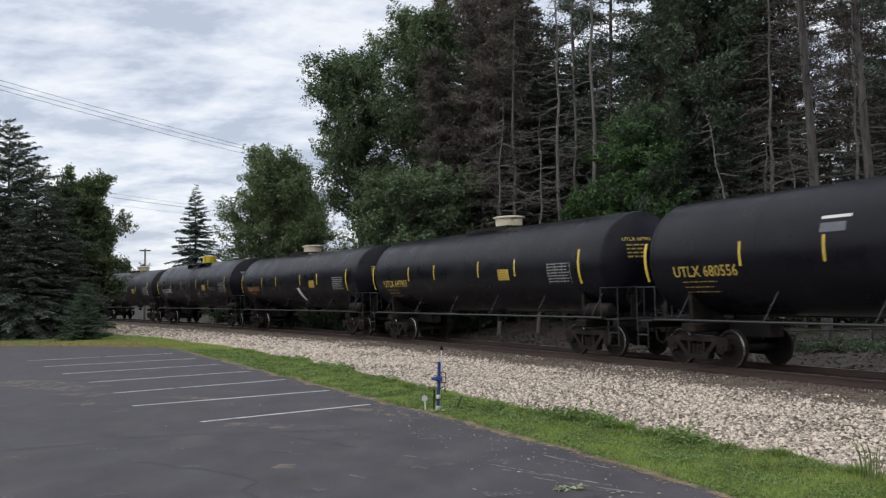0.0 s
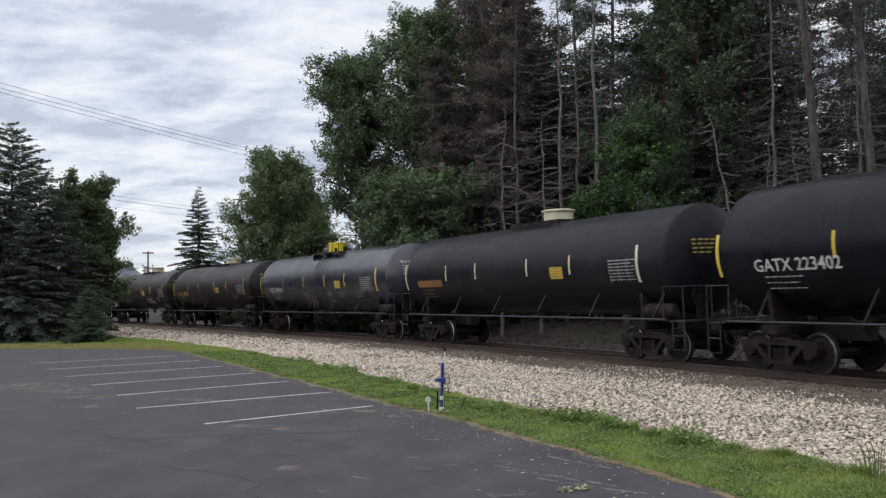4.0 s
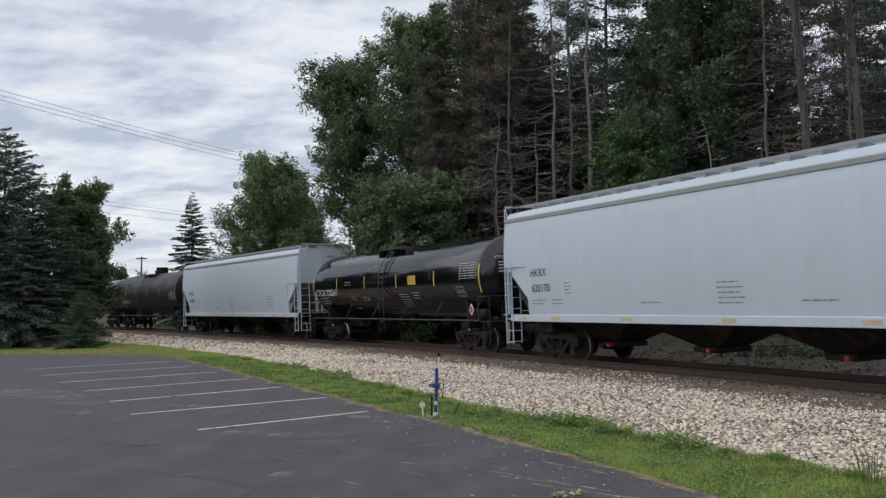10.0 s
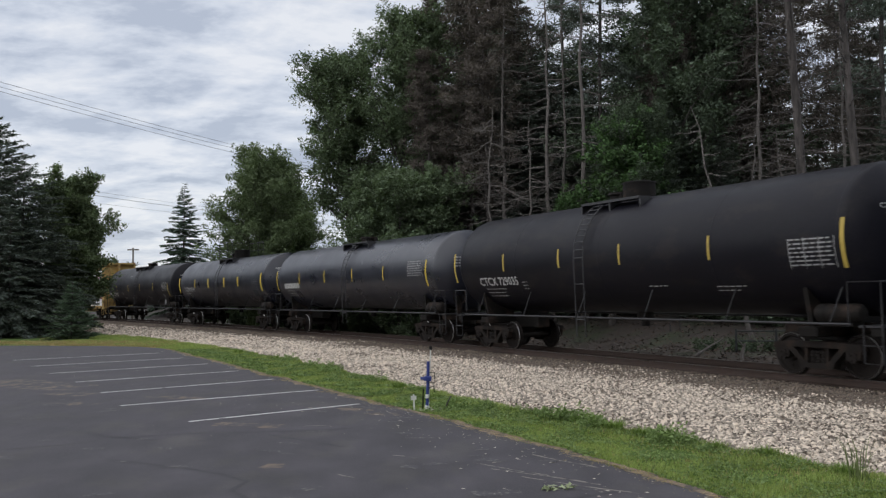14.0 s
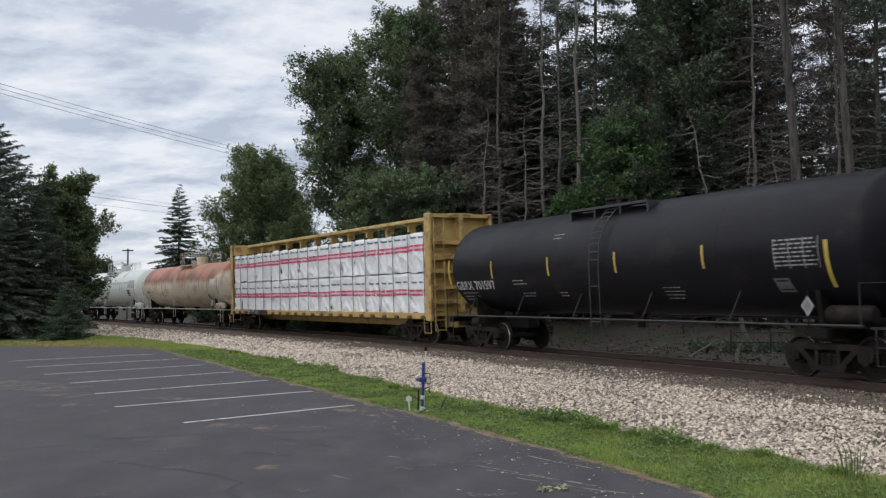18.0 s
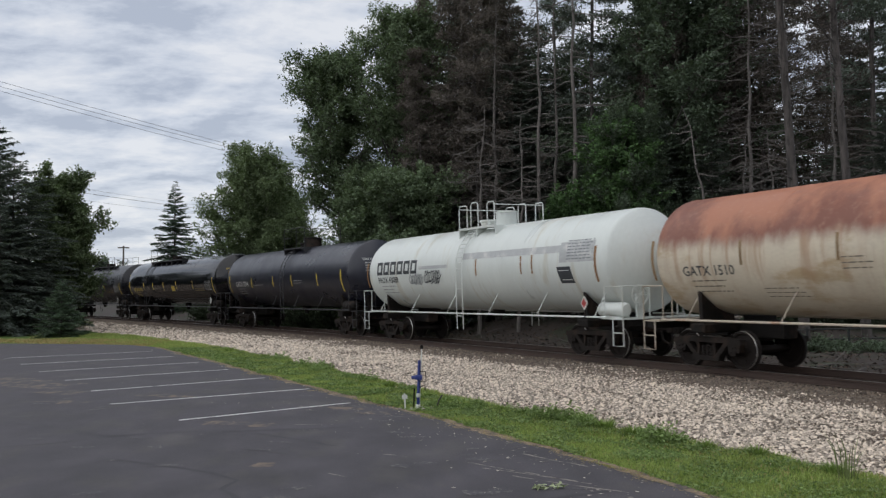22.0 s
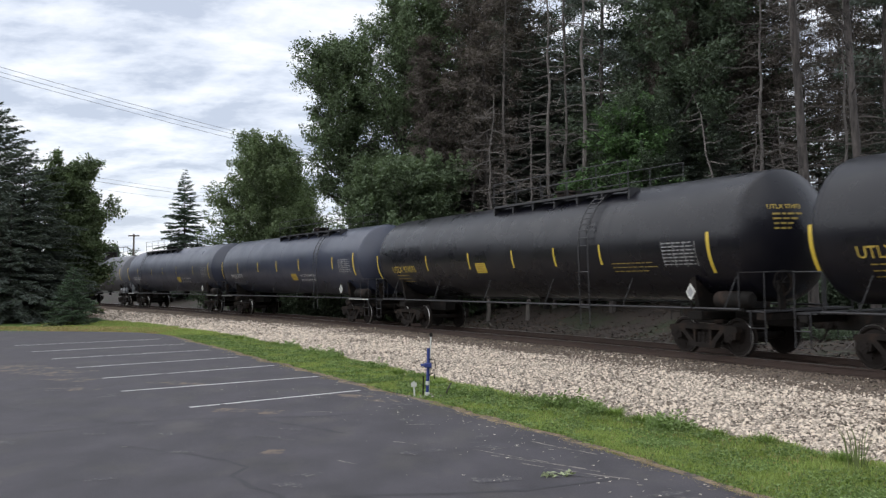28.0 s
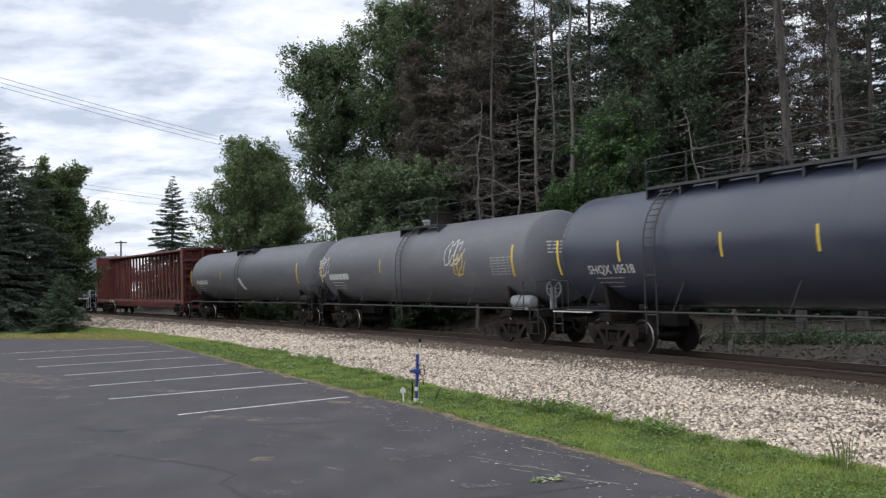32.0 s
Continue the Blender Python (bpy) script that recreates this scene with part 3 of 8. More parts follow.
def build_track():
    """Ballast bed, ties and the two rails."""
    ss = np.arange(-140, 170, 1.0)
    lats, zs = [3.4, 2.3, 1.6, 0.0, -1.6, -2.3, -3.6], [-0.33, -0.235, -0.20, -0.185, -0.20, -0.24, -0.55]
    bank = [np.array([beside(s, l, z) for s in ss]) for l, z in zip(lats, zs)]
    # on the camera's side the gravel spreads out level to the grass
    edge = np.array(wavy(GRASS_EDGE, 0.4, 0.3, 9.0))
    el, es = lat_of(edge[:, 0], edge[:, 1])
    o = np.argsort(es)
    outer = []
    for s in ss:
        l = float(np.interp(s, es[o], el[o])) + 0.7 if es[o][0] < s < es[o][-1] else 6.0
        x, y, h, zz = on_line(s)
        outer.append((x - math.cos(h) * l, y - math.sin(h) * l, LOT_Z - 0.03))
    rows = [np.array(outer)] + [np.array(bank[1])] + bank[2:]
    v = np.concatenate(rows)
    m = len(ss)
    i = (np.arange(len(rows) - 1)[:, None] * m + np.arange(m - 1)[None]).ravel()
    bed = tagged(new("ballast_bed", numpy_mesh("ballast_bed", v, np.stack([i, i + 1, i + m + 1, i + m], 1), ["ballast"], True)),
                 "wide bed of pale crushed-stone ballast under the rails", "ballast", kind="structure")
    track = empty("railway_track", label="single railway track of rusty steel rails on dark wooden ties", category="railway track", kind="structure")
    prof = [(-0.07, -0.172), (0.07, -0.172), (0.07, -0.160), (0.012, -0.140), (0.010, -0.045), (0.036, -0.035), (0.036, -0.006), (0.030, 0.0), (-0.030, 0.0), (-0.036, -0.006), (-0.036, -0.035), (-0.010, -0.045), (-0.012, -0.140), (-0.07, -0.160)]
    rs = np.concatenate([np.arange(-300, -20, 6.0), np.arange(-20, 100, 1.0), np.arange(100, 300, 4.0)])
    k = len(prof)
    for side in (GAUGE, -GAUGE):
        v = np.array([beside(s, side + a, b) for s in rs for a, b in prof])
        q = (np.arange(len(rs) - 1)[:, None] * k + np.arange(k)[None])
        q2 = (np.arange(len(rs) - 1)[:, None] * k + (np.arange(k)[None] + 1) % k)
        faces = np.stack([q.ravel(), q2.ravel(), (q2 + k).ravel(), (q + k).ravel()], 1)
        index = np.tile(np.array([1 if j == 7 else 0 for j in range(k)]), len(rs) - 1)
        rail = part("rail", numpy_mesh("rail", v, faces, ["rail", "rail_top"], False, index), "rail", track)
    tie = Geo().box(-0.11, 0.11, -1.3, 1.3, -0.35, -0.176, 0.012).mesh("tie", "tie")
    for n in range(200):
        s = -18 + n * 0.53
        ob = new("tie", tie)
        ob.parent = track
        x, y, h, z = on_line(s)
        ob.matrix_basis = pose(x, y, z + GAUGE * math.sin(CANT), 0, 0, math.degrees(h) + 90 + random.uniform(-1, 1)) @ pose(0, 0, 0, -math.degrees(CANT), 0, 0)
    return bed, track


build_ground()
build_lot()
build_track()


# ---- railway cars ----
def truck_meshes():
    """The shared meshes of a two-axle truck: bolster, side frame, spring, wheelset."""
    b = Geo().box(-0.22, 0.22, -0.92, 0.92, 0.42, 0.70, 0.03)
    b.lathe([(0.70, 0.30), (0.80, 0.30), (0.80, 0.0)], "z", seg=20)
    b.box(-0.62, 0.62, -0.60, -0.52, 0.50, 0.60).box(-0.62, 0.62, 0.52, 0.60, 0.50, 0.60)
    f = Geo()
    f.prism([(-1.14, 0.60), (-1.10, 0.72), (-0.60, 0.76), (0.60, 0.76), (1.10, 0.72), (1.14, 0.60), (0.70, 0.63), (-0.70, 0.63)], -0.09, 0.09)
    f.prism([(-0.80, 0.66), (-0.62, 0.66), (-0.26, 0.30), (-0.36, 0.24)], -0.085, 0.085)
    f.prism([(0.80, 0.66), (0.62, 0.66), (0.26, 0.30), (0.36, 0.24)], -0.085, 0.085)
    f.prism([(-0.42, 0.20), (0.42, 0.20), (0.46, 0.31), (-0.46, 0.31)], -0.10, 0.10)
    f.box(-0.30, -0.23, -0.08, 0.08, 0.30, 0.66).box(0.23, 0.30, -0.08, 0.08, 0.30, 0.66)
    for sx in (-1, 1):
        f.prism([(sx * 0.70, 0.66), (sx * 0.73, 0.40), (sx * 0.78, 0.40), (sx * 0.80, 0.66)], -0.08, 0.08)
        f.prism([(sx * 0.98, 0.66), (sx * 1.00, 0.42), (sx * 1.06, 0.42), (sx * 1.10, 0.66)], -0.08, 0.08)
        f.box(sx * 0.889 - 0.13, sx * 0.889 + 0.13, -0.09, 0.09, 0.54, 0.66, 0.02)
    prof = [(0.30, 0.058)]
    for k in range(4):
        prof += [(0.315 + 0.06 * k, 0.058), (0.335 + 0.06 * k, 0.074), (0.355 + 0.06 * k, 0.058)]
    s = Geo().lathe(prof + [(0.56, 0.058)], "z", (0, 0, 0), 10)
    w = Geo()
    r = 0.457
    for sy in (-1, 1):
        prof = [(0.83, 0.0), (0.83, 0.14), (0.79, 0.17), (0.77, 0.36), (0.815, 0.395), (0.815, r - 0.012), (0.80, r), (0.72, r + 0.004), (0.705, r + 0.026), (0.69, r + 0.026), (0.685, 0.40), (0.72, 0.36), (0.70, 0.17), (0.66, 0.14), (0.66, 0.085)]
        w.lathe([(sy * u, q) for u, q in prof], "y", (0, 0, 0), 24)
        for k in range(5):
            a = k * 2 * math.pi / 5
            w.pipe([(0.25 * math.cos(a), sy * 0.775, 0.25 * math.sin(a)), (0.25 * math.cos(a), sy * 0.795, 0.25 * math.sin(a))], 0.03, 8)
    w.pipe([(0, -0.7, 0), (0, 0.7, 0)], 0.09, 14)
    for sy in (-1, 1):
        w.pipe([(0, sy * 0.83, 0), (0, sy * 1.06, 0)], 0.085, 14)
        w.pipe([(0, sy * 0.94, 0), (0, sy * 1.12, 0)], 0.115, 14)
        for k in range(3):
            a = k * 2 * math.pi / 3 + 0.5
            w.pipe([(0.06 * math.cos(a), sy * 1.12, 0.06 * math.sin(a)), (0.06 * math.cos(a), sy * 1.145, 0.06 * math.sin(a))], 0.02, 6)
    wm = w.mesh("wheelset", "wheel", "wheel_rim")
    # the tread is worn bright
    for p in wm.polygons:
        rad = math.hypot(p.center.x, p.center.z)
        if rad > 0.445 and abs(p.center.y) > 0.79:
            p.material_index = 1
    return b.mesh("truck_bolster", "truck"), f.mesh("side_frame", "truck"), s.mesh("spring", "truck"), wm


BOLSTER, SIDE_FRAME, SPRING, WHEELSET = truck_meshes()
CARS = []


def add_trucks(car, base):
    wheels = []
    for sx in (1, -1):
        t = part("truck", BOLSTER, "truck", car)
        t.location.x = sx * base / 2
        for sy in (-1, 1):
            o = part("side_frame", SIDE_FRAME, "truck", t)
            o.location.y = sy * 1.02
            for dx in (-0.14, 0.0, 0.14):
                o = part("spring", SPRING, "truck", t)
                o.location = (dx, sy * 1.02, 0)
        for ax in (0.889, -0.889):
            o = part("wheelset", WHEELSET, "wheel", t)
            o.location = (ax, 0, 0.457)
            wheels.append(o)
    return wheels


def coupler(car, x, sx):
    """Knuckle coupler on its shank; x: the coupling plane."""
    g = Geo().box(*sorted((x - sx * 0.95, x - sx * 0.25)), -0.08, 0.08, 0.78, 0.92, 0.02)
    g.box(*sorted((x - sx * 0.28, x - sx * 0.01)), -0.13, 0.14, 0.70, 0.98, 0.04)
    g.pipe([(x - sx * 0.3, -0.25, 0.85), (x - sx * 0.2, -0.3, 0.55), (x, -0.25, 0.42)], 0.025, 6)
    part("coupler", g, "truck", car)


_TEXT = {}


def text_points(words, size):
    """Flat mesh of words in the built-in font: points and faces."""
    if (words, size) not in _TEXT:
        c = bpy.data.curves.new("words", "FONT")
        c.body, c.size, c.resolution_u, c.offset = words, size, 2, 0.010 * size
        ob = bpy.data.objects.new("words", c)
        me = bpy.data.meshes.new_from_object(ob)
        _TEXT[words, size] = ([(p.co.x, p.co.y) for p in me.vertices], [tuple(p.vertices) for p in me.polygons])
        bpy.data.objects.remove(ob)
        bpy.data.meshes.remove(me)
        bpy.data.curves.remove(c)
    return _TEXT[words, size]


class Skin:
    """The near side of a round tank, or of a flat wall, on which marks are laid."""

    def __init__(self, r=None, zc=0.0, y=0.0, bow=None):
        self.r, self.zc, self.y, self.bow = r, zc, y, bow

    def at(self, x, z, lift=0.006, side=-1):
        """x along the car, z above the rail measured along the skin from its middle line."""
        if self.r is None:
            return (x, side * ((self.bow(z) if self.bow else self.y) + lift), z)
        a = (z - self.zc) / self.r
        return (x, side * (self.r + lift) * math.cos(a), self.zc + (self.r + lift) * math.sin(a))

    def patch(self, g, x0, x1, z0, z1, lift=0.006, side=-1, lean=0.0):
        n = max(1, int(abs(z1 - z0) / 0.15)) if self.r else 1
        vs, fs = [], []
        for k in range(n + 1):
            z = z0 + (z1 - z0) * k / n
            d = lean * k / n
            vs += [self.at(x0 + d, z, lift, side), self.at(x1 + d, z, lift, side)]
        fs = [(2 * k, 2 * k + 1, 2 * k + 3, 2 * k + 2) for k in range(n)]
        return g.add(vs, fs)

    def words(self, g, text, x, z, size, lift=0.009):
        vs, fs = text_points(text, size)
        return g.add([self.at(x + u, z + v, lift) for u, v in vs], fs)

    def lines(self, g, x, z, width, rows, h, gap, rng, ragged=0.3, lift=0.008):
        """Rows of unreadable small writing: short bars."""
        for k in range(rows):
            zz, xx, end = z - k * (h + gap), x, x + width * (1 - ragged * rng.random())
            while xx < end:
                w = min(rng.uniform(0.08, 0.22), end - xx)
                self.patch(g, xx, xx + w, zz - h * (1.0 if h > 0.1 else 0.58), zz, lift)
                xx += w + 0.04
        return g

    def scrawl(self, g, x, z, width, height, rng, turns=5, thick=0.02, lift=0.010):
        """A looping sprayed line with no letters in it."""
        pts = []
        n = turns * 12
        for k in range(n + 1):
            u = k / n
            px = x + width * u + 0.28 * height * math.sin(u * turns * 6.28 + 1)
            pz = z + height * 0.5 * math.sin(u * turns * 6.28 * 1.01 + rng.uniform(-0.35, 0.35)) * rng.uniform(0.6, 1)
            pts.append((px, pz))
        vs, fs = [], []
        for (x0, z0), (x1, z1) in zip(pts, pts[1:]):
            d = math.hypot(x1 - x0, z1 - z0) or 1
            ox, oz = -(z1 - z0) / d * thick, (x1 - x0) / d * thick
            m = len(vs)
            vs += [self.at(x0 + ox, z0 + oz, lift), self.at(x0 - ox, z0 - oz, lift), self.at(x1 - ox, z1 - oz, lift), self.at(x1 + ox, z1 + oz, lift)]
            fs.append((m, m + 1, m + 2, m + 3))
        return g.add(vs, fs)


def ladder(car, mat, pts, rungs, wide=0.42, r=0.018):
    """Two stiles bent along the points, with a rung for each step."""
    g = Geo()
    for dx in (-wide / 2, wide / 2):
        g.pipe([(p[0] + dx, p[1], p[2]) for p in pts], r, 6)
    body = part("ladder", g, mat, car)
    n = len(pts) - 1
    for k in range(rungs):
        u = (k + 0.5) / rungs * n
        i = min(int(u), n - 1)
        p = Vector(pts[i]).lerp(Vector(pts[i + 1]), u - i)
        part("rung", Geo().pipe([(p.x - wide / 2, p.y, p.z), (p.x + wide / 2, p.y, p.z)], r * 0.8, 5), mat, body)


def new_car(name, spec, label, category, base):
    car = empty(name, label=label, category=category, group="cars of the freight train")
    wheels = add_trucks(car, base)
    CARS.append((car, spec["mid"], base, wheels))
    return car


def head_depth(q):
    """How far a dished tank head lies behind its apex at the share q of its radius: a wide dish with a tight knuckle."""
    dish, turn, deep = 1.4, 0.12, 0.470
    if q <= 0.9625:
        return dish - math.sqrt(dish * dish - q * q)
    return deep - math.sqrt(max(0.0, turn * turn - (q - 1 + turn) ** 2))


def tank_car(spec):
    rng = random.Random(spec["n"] * 7 + 1)
    L, R, zc = spec["length"], spec.get("r", 1.47), spec.get("zc", 2.72)
    half = L / 2
    over = spec["over"] / 2
    base = L - 2 * spec.get("inset", 1.85)
    mat, mark = spec["mat"], spec.get("mark", "yellow")
    rails = spec.get("rails", "grab_iron")
    car = new_car("tank_car", spec, spec["label"], "tank car", base)
    hd = R * 0.470
    knuckle = [(R * head_depth(u), R * u) for u in (0.001, 0.25, 0.45, 0.62, 0.75, 0.85, 0.92, 0.9625, 0.975, 0.985, 0.993, 0.998, 1.0)]
    prof = [(-half + d, r) for d, r in knuckle]
    n = 12
    for k in range(1, n):
        prof.append((-half + hd + (L - 2 * hd) * k / n, R))
    prof += [(half - d, r) for d, r in knuckle[::-1]]
    tank = part("tank", Geo().lathe(prof, "x", (0, 0, zc), 56), mat, car)
    skin = Skin(R, zc)
    # weld seams
    for x in [-half + hd + 0.05, half - hd - 0.05] + [-half + L * k / 4 for k in range(1, 4)]:
        part("weld_seam", Geo().lathe([(x - 0.02, R + 0.001), (x, R + 0.007), (x + 0.02, R + 0.001)], "x", (0, 0, zc), 56), mat, tank)
    # underframe: stub sills, bolsters with saddles
    low = zc - R
    for sx in (1, -1):
        xb = sx * base / 2
        g = Geo().box(*sorted((xb - sx * 1.6, sx * (over - 0.45))), -0.22, 0.22, 0.72, 1.12, 0.02)
        g.box(xb - 0.25, xb + 0.25, -1.35, 1.35, 0.86, 1.08, 0.03)
        for sy in (-1, 1):
            g.prism_x([(sy * 0.2, 1.05), (sy * 1.20, 1.05), (sy * R * 0.84, zc - R * 0.60), (sy * R * 0.78, zc - R * 0.66), (sy * R * 0.5, zc - R * 0.88), (sy * 0.2, low + 0.02)], xb - 0.06, xb + 0.06)
        g.box(*sorted((sx * (over - 0.75), sx * (over - 0.5))), -1.4, 1.4, 0.92, 1.10, 0.02)
        part("stub_sill", g, "under", car)
        coupler(car, sx * over, sx)
        # end platform, grab irons and steps
        xo, xi = sx * (over - 0.45), sx * (half - 0.75)
        deck = part("end_platform", Geo().box(*sorted((xo, xo - sx * 0.55)), -1.42, 1.42, 1.10, 1.14), rails, car)
        for sy in (-1, 1):
            part("side_handrail", Geo().pipe([(xi, sy * 1.44, 1.12), (xi, sy * 1.44, 2.0), (xo, sy * 1.44, 2.0), (xo, sy * 1.44, 1.12)], 0.018, 6), rails, deck)
            g = Geo().pipe([(xo, sy * 1.44, 1.15), (xo, sy * 1.44, 0.40), (xo - sx * 0.42, sy * 1.44, 0.40), (xo - sx * 0.42, sy * 1.44, 1.15)], 0.018, 6)
            part("step", g.pipe([(xo, sy * 1.44, 0.75), (xo - sx * 0.42, sy * 1.44, 0.75)], 0.016, 5), rails, deck)
            part("end_handrail", Geo().pipe([(xo, sy * 1.44, 2.0), (xo, sy * 0.5, 2.0), (xo, sy * 0.5, 1.12)], 0.018, 6), rails, deck)
        if mat == "blue_grey":
            for sy in (-1, 1):
                part("end_stripe", Geo().box(*sorted((sx * (half - 1.9), xo)), *sorted((sy * 1.455, sy * 1.475)), 1.10, 1.128), "white_mark", car, "white reflective edge strip")
    # brake gear at the leading end
    xr = half - 1.75 + spec.get("res_dx", 0.0)
    g = Geo().lathe([(0.0, 0.001), (0.02, 0.15), (0.09, 0.20), (1.03, 0.20), (1.10, 0.15), (1.12, 0.001)], "x", (xr, -1.12, 1.36), 20)
    for u in (0.25, 0.85):
        g.lathe([(u, 0.205), (u + 0.04, 0.215), (u + 0.08, 0.205)], "x", (xr, -1.12, 1.36), 20)
    g.box(xr + 0.15, xr + 0.95, -1.25, -0.9, 1.10, 1.18)
    part("air_reservoir", g, spec.get("gear", "under"), car)
    g = Geo().lathe([(-0.02, 0.28), (0.02, 0.30), (0.02, 0.25), (-0.02, 0.25)], "x", (over - 0.55, -0.75, 1.75), 20)
    for k in range(4):
        a = k * math.pi / 4
        g.pipe([(over - 0.55, -0.75 - 0.27 * math.cos(a), 1.75 - 0.27 * math.sin(a)), (over - 0.55, -0.75 + 0.27 * math.cos(a), 1.75 + 0.27 * math.sin(a))], 0.014, 5)
    g.box(over - 0.62, over - 0.56, -0.85, -0.65, 1.1, 1.8)
    part("hand_brake", g, spec.get("gear", "under"), car)
    # side rail along each side, on short brackets
    for sy in (-1, 1):
        g = Geo().pipe([(-half + 0.7, sy * 1.45, 1.16), (half - 0.7, sy * 1.45, 1.16)], 0.028, 8)
        k = -half + 1.6
        while k < half - 1.2:
            g.pipe([(k, sy * 1.45, 1.16), (k + 0.22, sy * R * 0.80, zc - R * 0.60)], 0.016, 5)
            k += (L - 2.8) / 5
        part("side_rail", g, rails, car)
    # bottom outlet
    part("bottom_outlet", Geo().lathe([(low + 0.02, 0.22), (low - 0.15, 0.22), (low - 0.15, 0.12), (low - 0.38, 0.12), (low - 0.38, 0.001)], "z", (0, 0, 0), 16), "under", car)
    # centre ladders up to the platform
    if spec.get("style", "B") != "A":
        xl = -half + spec.get("ladder_m", 9.0)
        for sy in (-1, 1):
            pts = [(xl, sy * (R + 0.10), 0.62), (xl, sy * (R + 0.13), zc - 0.1)]
            for k in range(1, 6):
                a = radians(k * 13)
                pts.append((xl, sy * (R + 0.13) * math.cos(a), zc + (R + 0.13) * math.sin(a)))
            ladder(car, rails, pts, 13)
    top = zc + R
    dome = spec.get("dome", "cream")
    if spec.get("style", "B") == "A":
        # low housing over the valves, with a small grating
        h = -half + spec.get("dome_m", 9.3)
        g = Geo().lathe([(top - 0.06, 0.47), (top + 0.36, 0.49), (top + 0.36, 0.57), (top + 0.40, 0.57), (top + 0.43, 0.45), (top + 0.43, 0.001)], "z", (h, 0, 0), 28)
        part("valve_housing", g, dome, car, "cream round valve housing with a lid")
        g = Geo()
        for sy in (-1, 1):
            g.box(h - 2.0, h + 0.9, sy * 0.62 - 0.03, sy * 0.62 + 0.03, top - 0.08, top + 0.05)
        for k in range(8):
            g.box(h - 1.95 + k * 0.4, h - 1.90 + k * 0.4, -0.62, 0.62, top + 0.0, top + 0.045)
        part("top_grating", g, "under", car)
    else:
        long = spec.get("walk", 1.3)
        xw = -half + spec.get("walk_m", 9.0)
        g = Geo()
        for sy in (-1, 1):
            g.box(xw - long, xw + long, sy * 0.62, sy * 1.0, top - 0.10, top - 0.05)
            g.box(xw - long, xw + long, sy * 1.0 - 0.02, sy * 1.0 + 0.02, top - 0.11, top - 0.04)
            n = max(2, int(long * 2 / 1.1))
            for k in range(n + 1):
                x = xw - long + 2 * long * k / n
                g.box(x - 0.03, x + 0.03, sy * 0.55, sy * 1.0, top - 0.42, top - 0.10)
        walkway = part("top_walkway", g, rails, car)
        def rail(name, pts, r):
            part(name, Geo().pipe(pts, r, 7), rails, walkway)

        if spec.get("railing", True):
            hi = top + spec.get("rail_h", 0.75)
            if spec.get("hoops"):
                for sy in (-1, 1):
                    for u0, u1, h in spec["hoops"]:
                        p, q, t = xw + u0, xw + u1, hi + h
                        rail("handrail", [(p, sy * 1.0, top - 0.08), (p, sy * 1.0, t - 0.08), (p + 0.07, sy * 1.0, t), (q - 0.07, sy * 1.0, t), (q, sy * 1.0, t - 0.08), (q, sy * 1.0, top - 0.08)], 0.020)
                for e in (spec["hoops"][0][0], spec["hoops"][-1][1]):
                    rail("end_bar", [(xw + e, -1.0, hi - 0.1), (xw + e, 1.0, hi - 0.1)], 0.016)
            elif long > 2:
                # long thin handrails on posts beside the walkway
                for sy in (-1, 1):
                    for zr in (top + 0.36, top + 0.70):
                        rail("handrail", [(xw - long, sy * 1.0, zr), (xw + long, sy * 1.0, zr)], 0.012)
                    for k in range(6):
                        x = xw - long + 2 * long * k / 5
                        rail("railing_post", [(x, sy * 1.0, top - 0.1), (x, sy * 1.0, top + 0.70)], 0.014)
            else:
                c = long
                for sy in (-1, 1):
                    rail("handrail", [(xw - c, sy * 1.0, top - 0.08), (xw - c, sy * 1.0, hi - 0.08), (xw - c + 0.08, sy * 1.0, hi), (xw + c - 0.08, sy * 1.0, hi), (xw + c, sy * 1.0, hi - 0.08), (xw + c, sy * 1.0, top - 0.08)], 0.017)
                    rail("mid_rail", [(xw - c, sy * 1.0, (top + hi) / 2), (xw + (c if sy > 0 else -0.3), sy * 1.0, (top + hi) / 2)], 0.014)
                    rail("railing_post", [(xw + 0.3, sy * 1.0, top - 0.08), (xw + 0.3, sy * 1.0, hi)], 0.016)
                for e in (-c, c):
                    rail("end_bar", [(xw + e, -1.0, hi - 0.08), (xw + e, 1.0, hi - 0.08)], 0.014)
        g = Geo()
        if spec.get("box"):
            xh, rh = xw + spec.get("box_dx", 0.1), spec.get("box_r", 0.46)
            g.lathe([(top - 0.1, rh), (top + 0.43, rh), (top + 0.43, rh + 0.025), (top + 0.47, rh + 0.02), (top + 0.49, rh - 0.06), (top + 0.49, 0.001)], "z", (xh, 0, 0), 24)
            housing = part("valve_housing", g, spec["box"], car)
            if spec["box"] == "yellow_box":
                for u in (-0.26, 0.24):
                    y = math.sqrt(rh * rh - u * u) + 0.012
                    part("strap", Geo().box(xh + u - 0.02, xh + u + 0.02, -y - 0.008, -y + 0.006, top - 0.05, top + 0.47), "under", housing, "dark hold-down strap")
        g = Geo().lathe([(top - 0.1, 0.30), (top + 0.16, 0.30), (top + 0.20, 0.36), (top + 0.26, 0.34), (top + 0.28, 0.001)], "z", (xw - 0.75, 0, 0), 20)
        g.pipe([(xw - 0.3, 0.2, top - 0.1), (xw - 0.3, 0.2, top + 0.25)], 0.09, 10)
        g.pipe([(xw - 0.3, -0.3, top - 0.1), (xw - 0.3, -0.3, top + 0.2)], 0.07, 10)
        part("manway", g, spec.get("gear", "under"), car)
    # marker strips; places are metres from the trailing end
    tail = -half
    zt = zc + spec.get("mark_dz", 0.0)
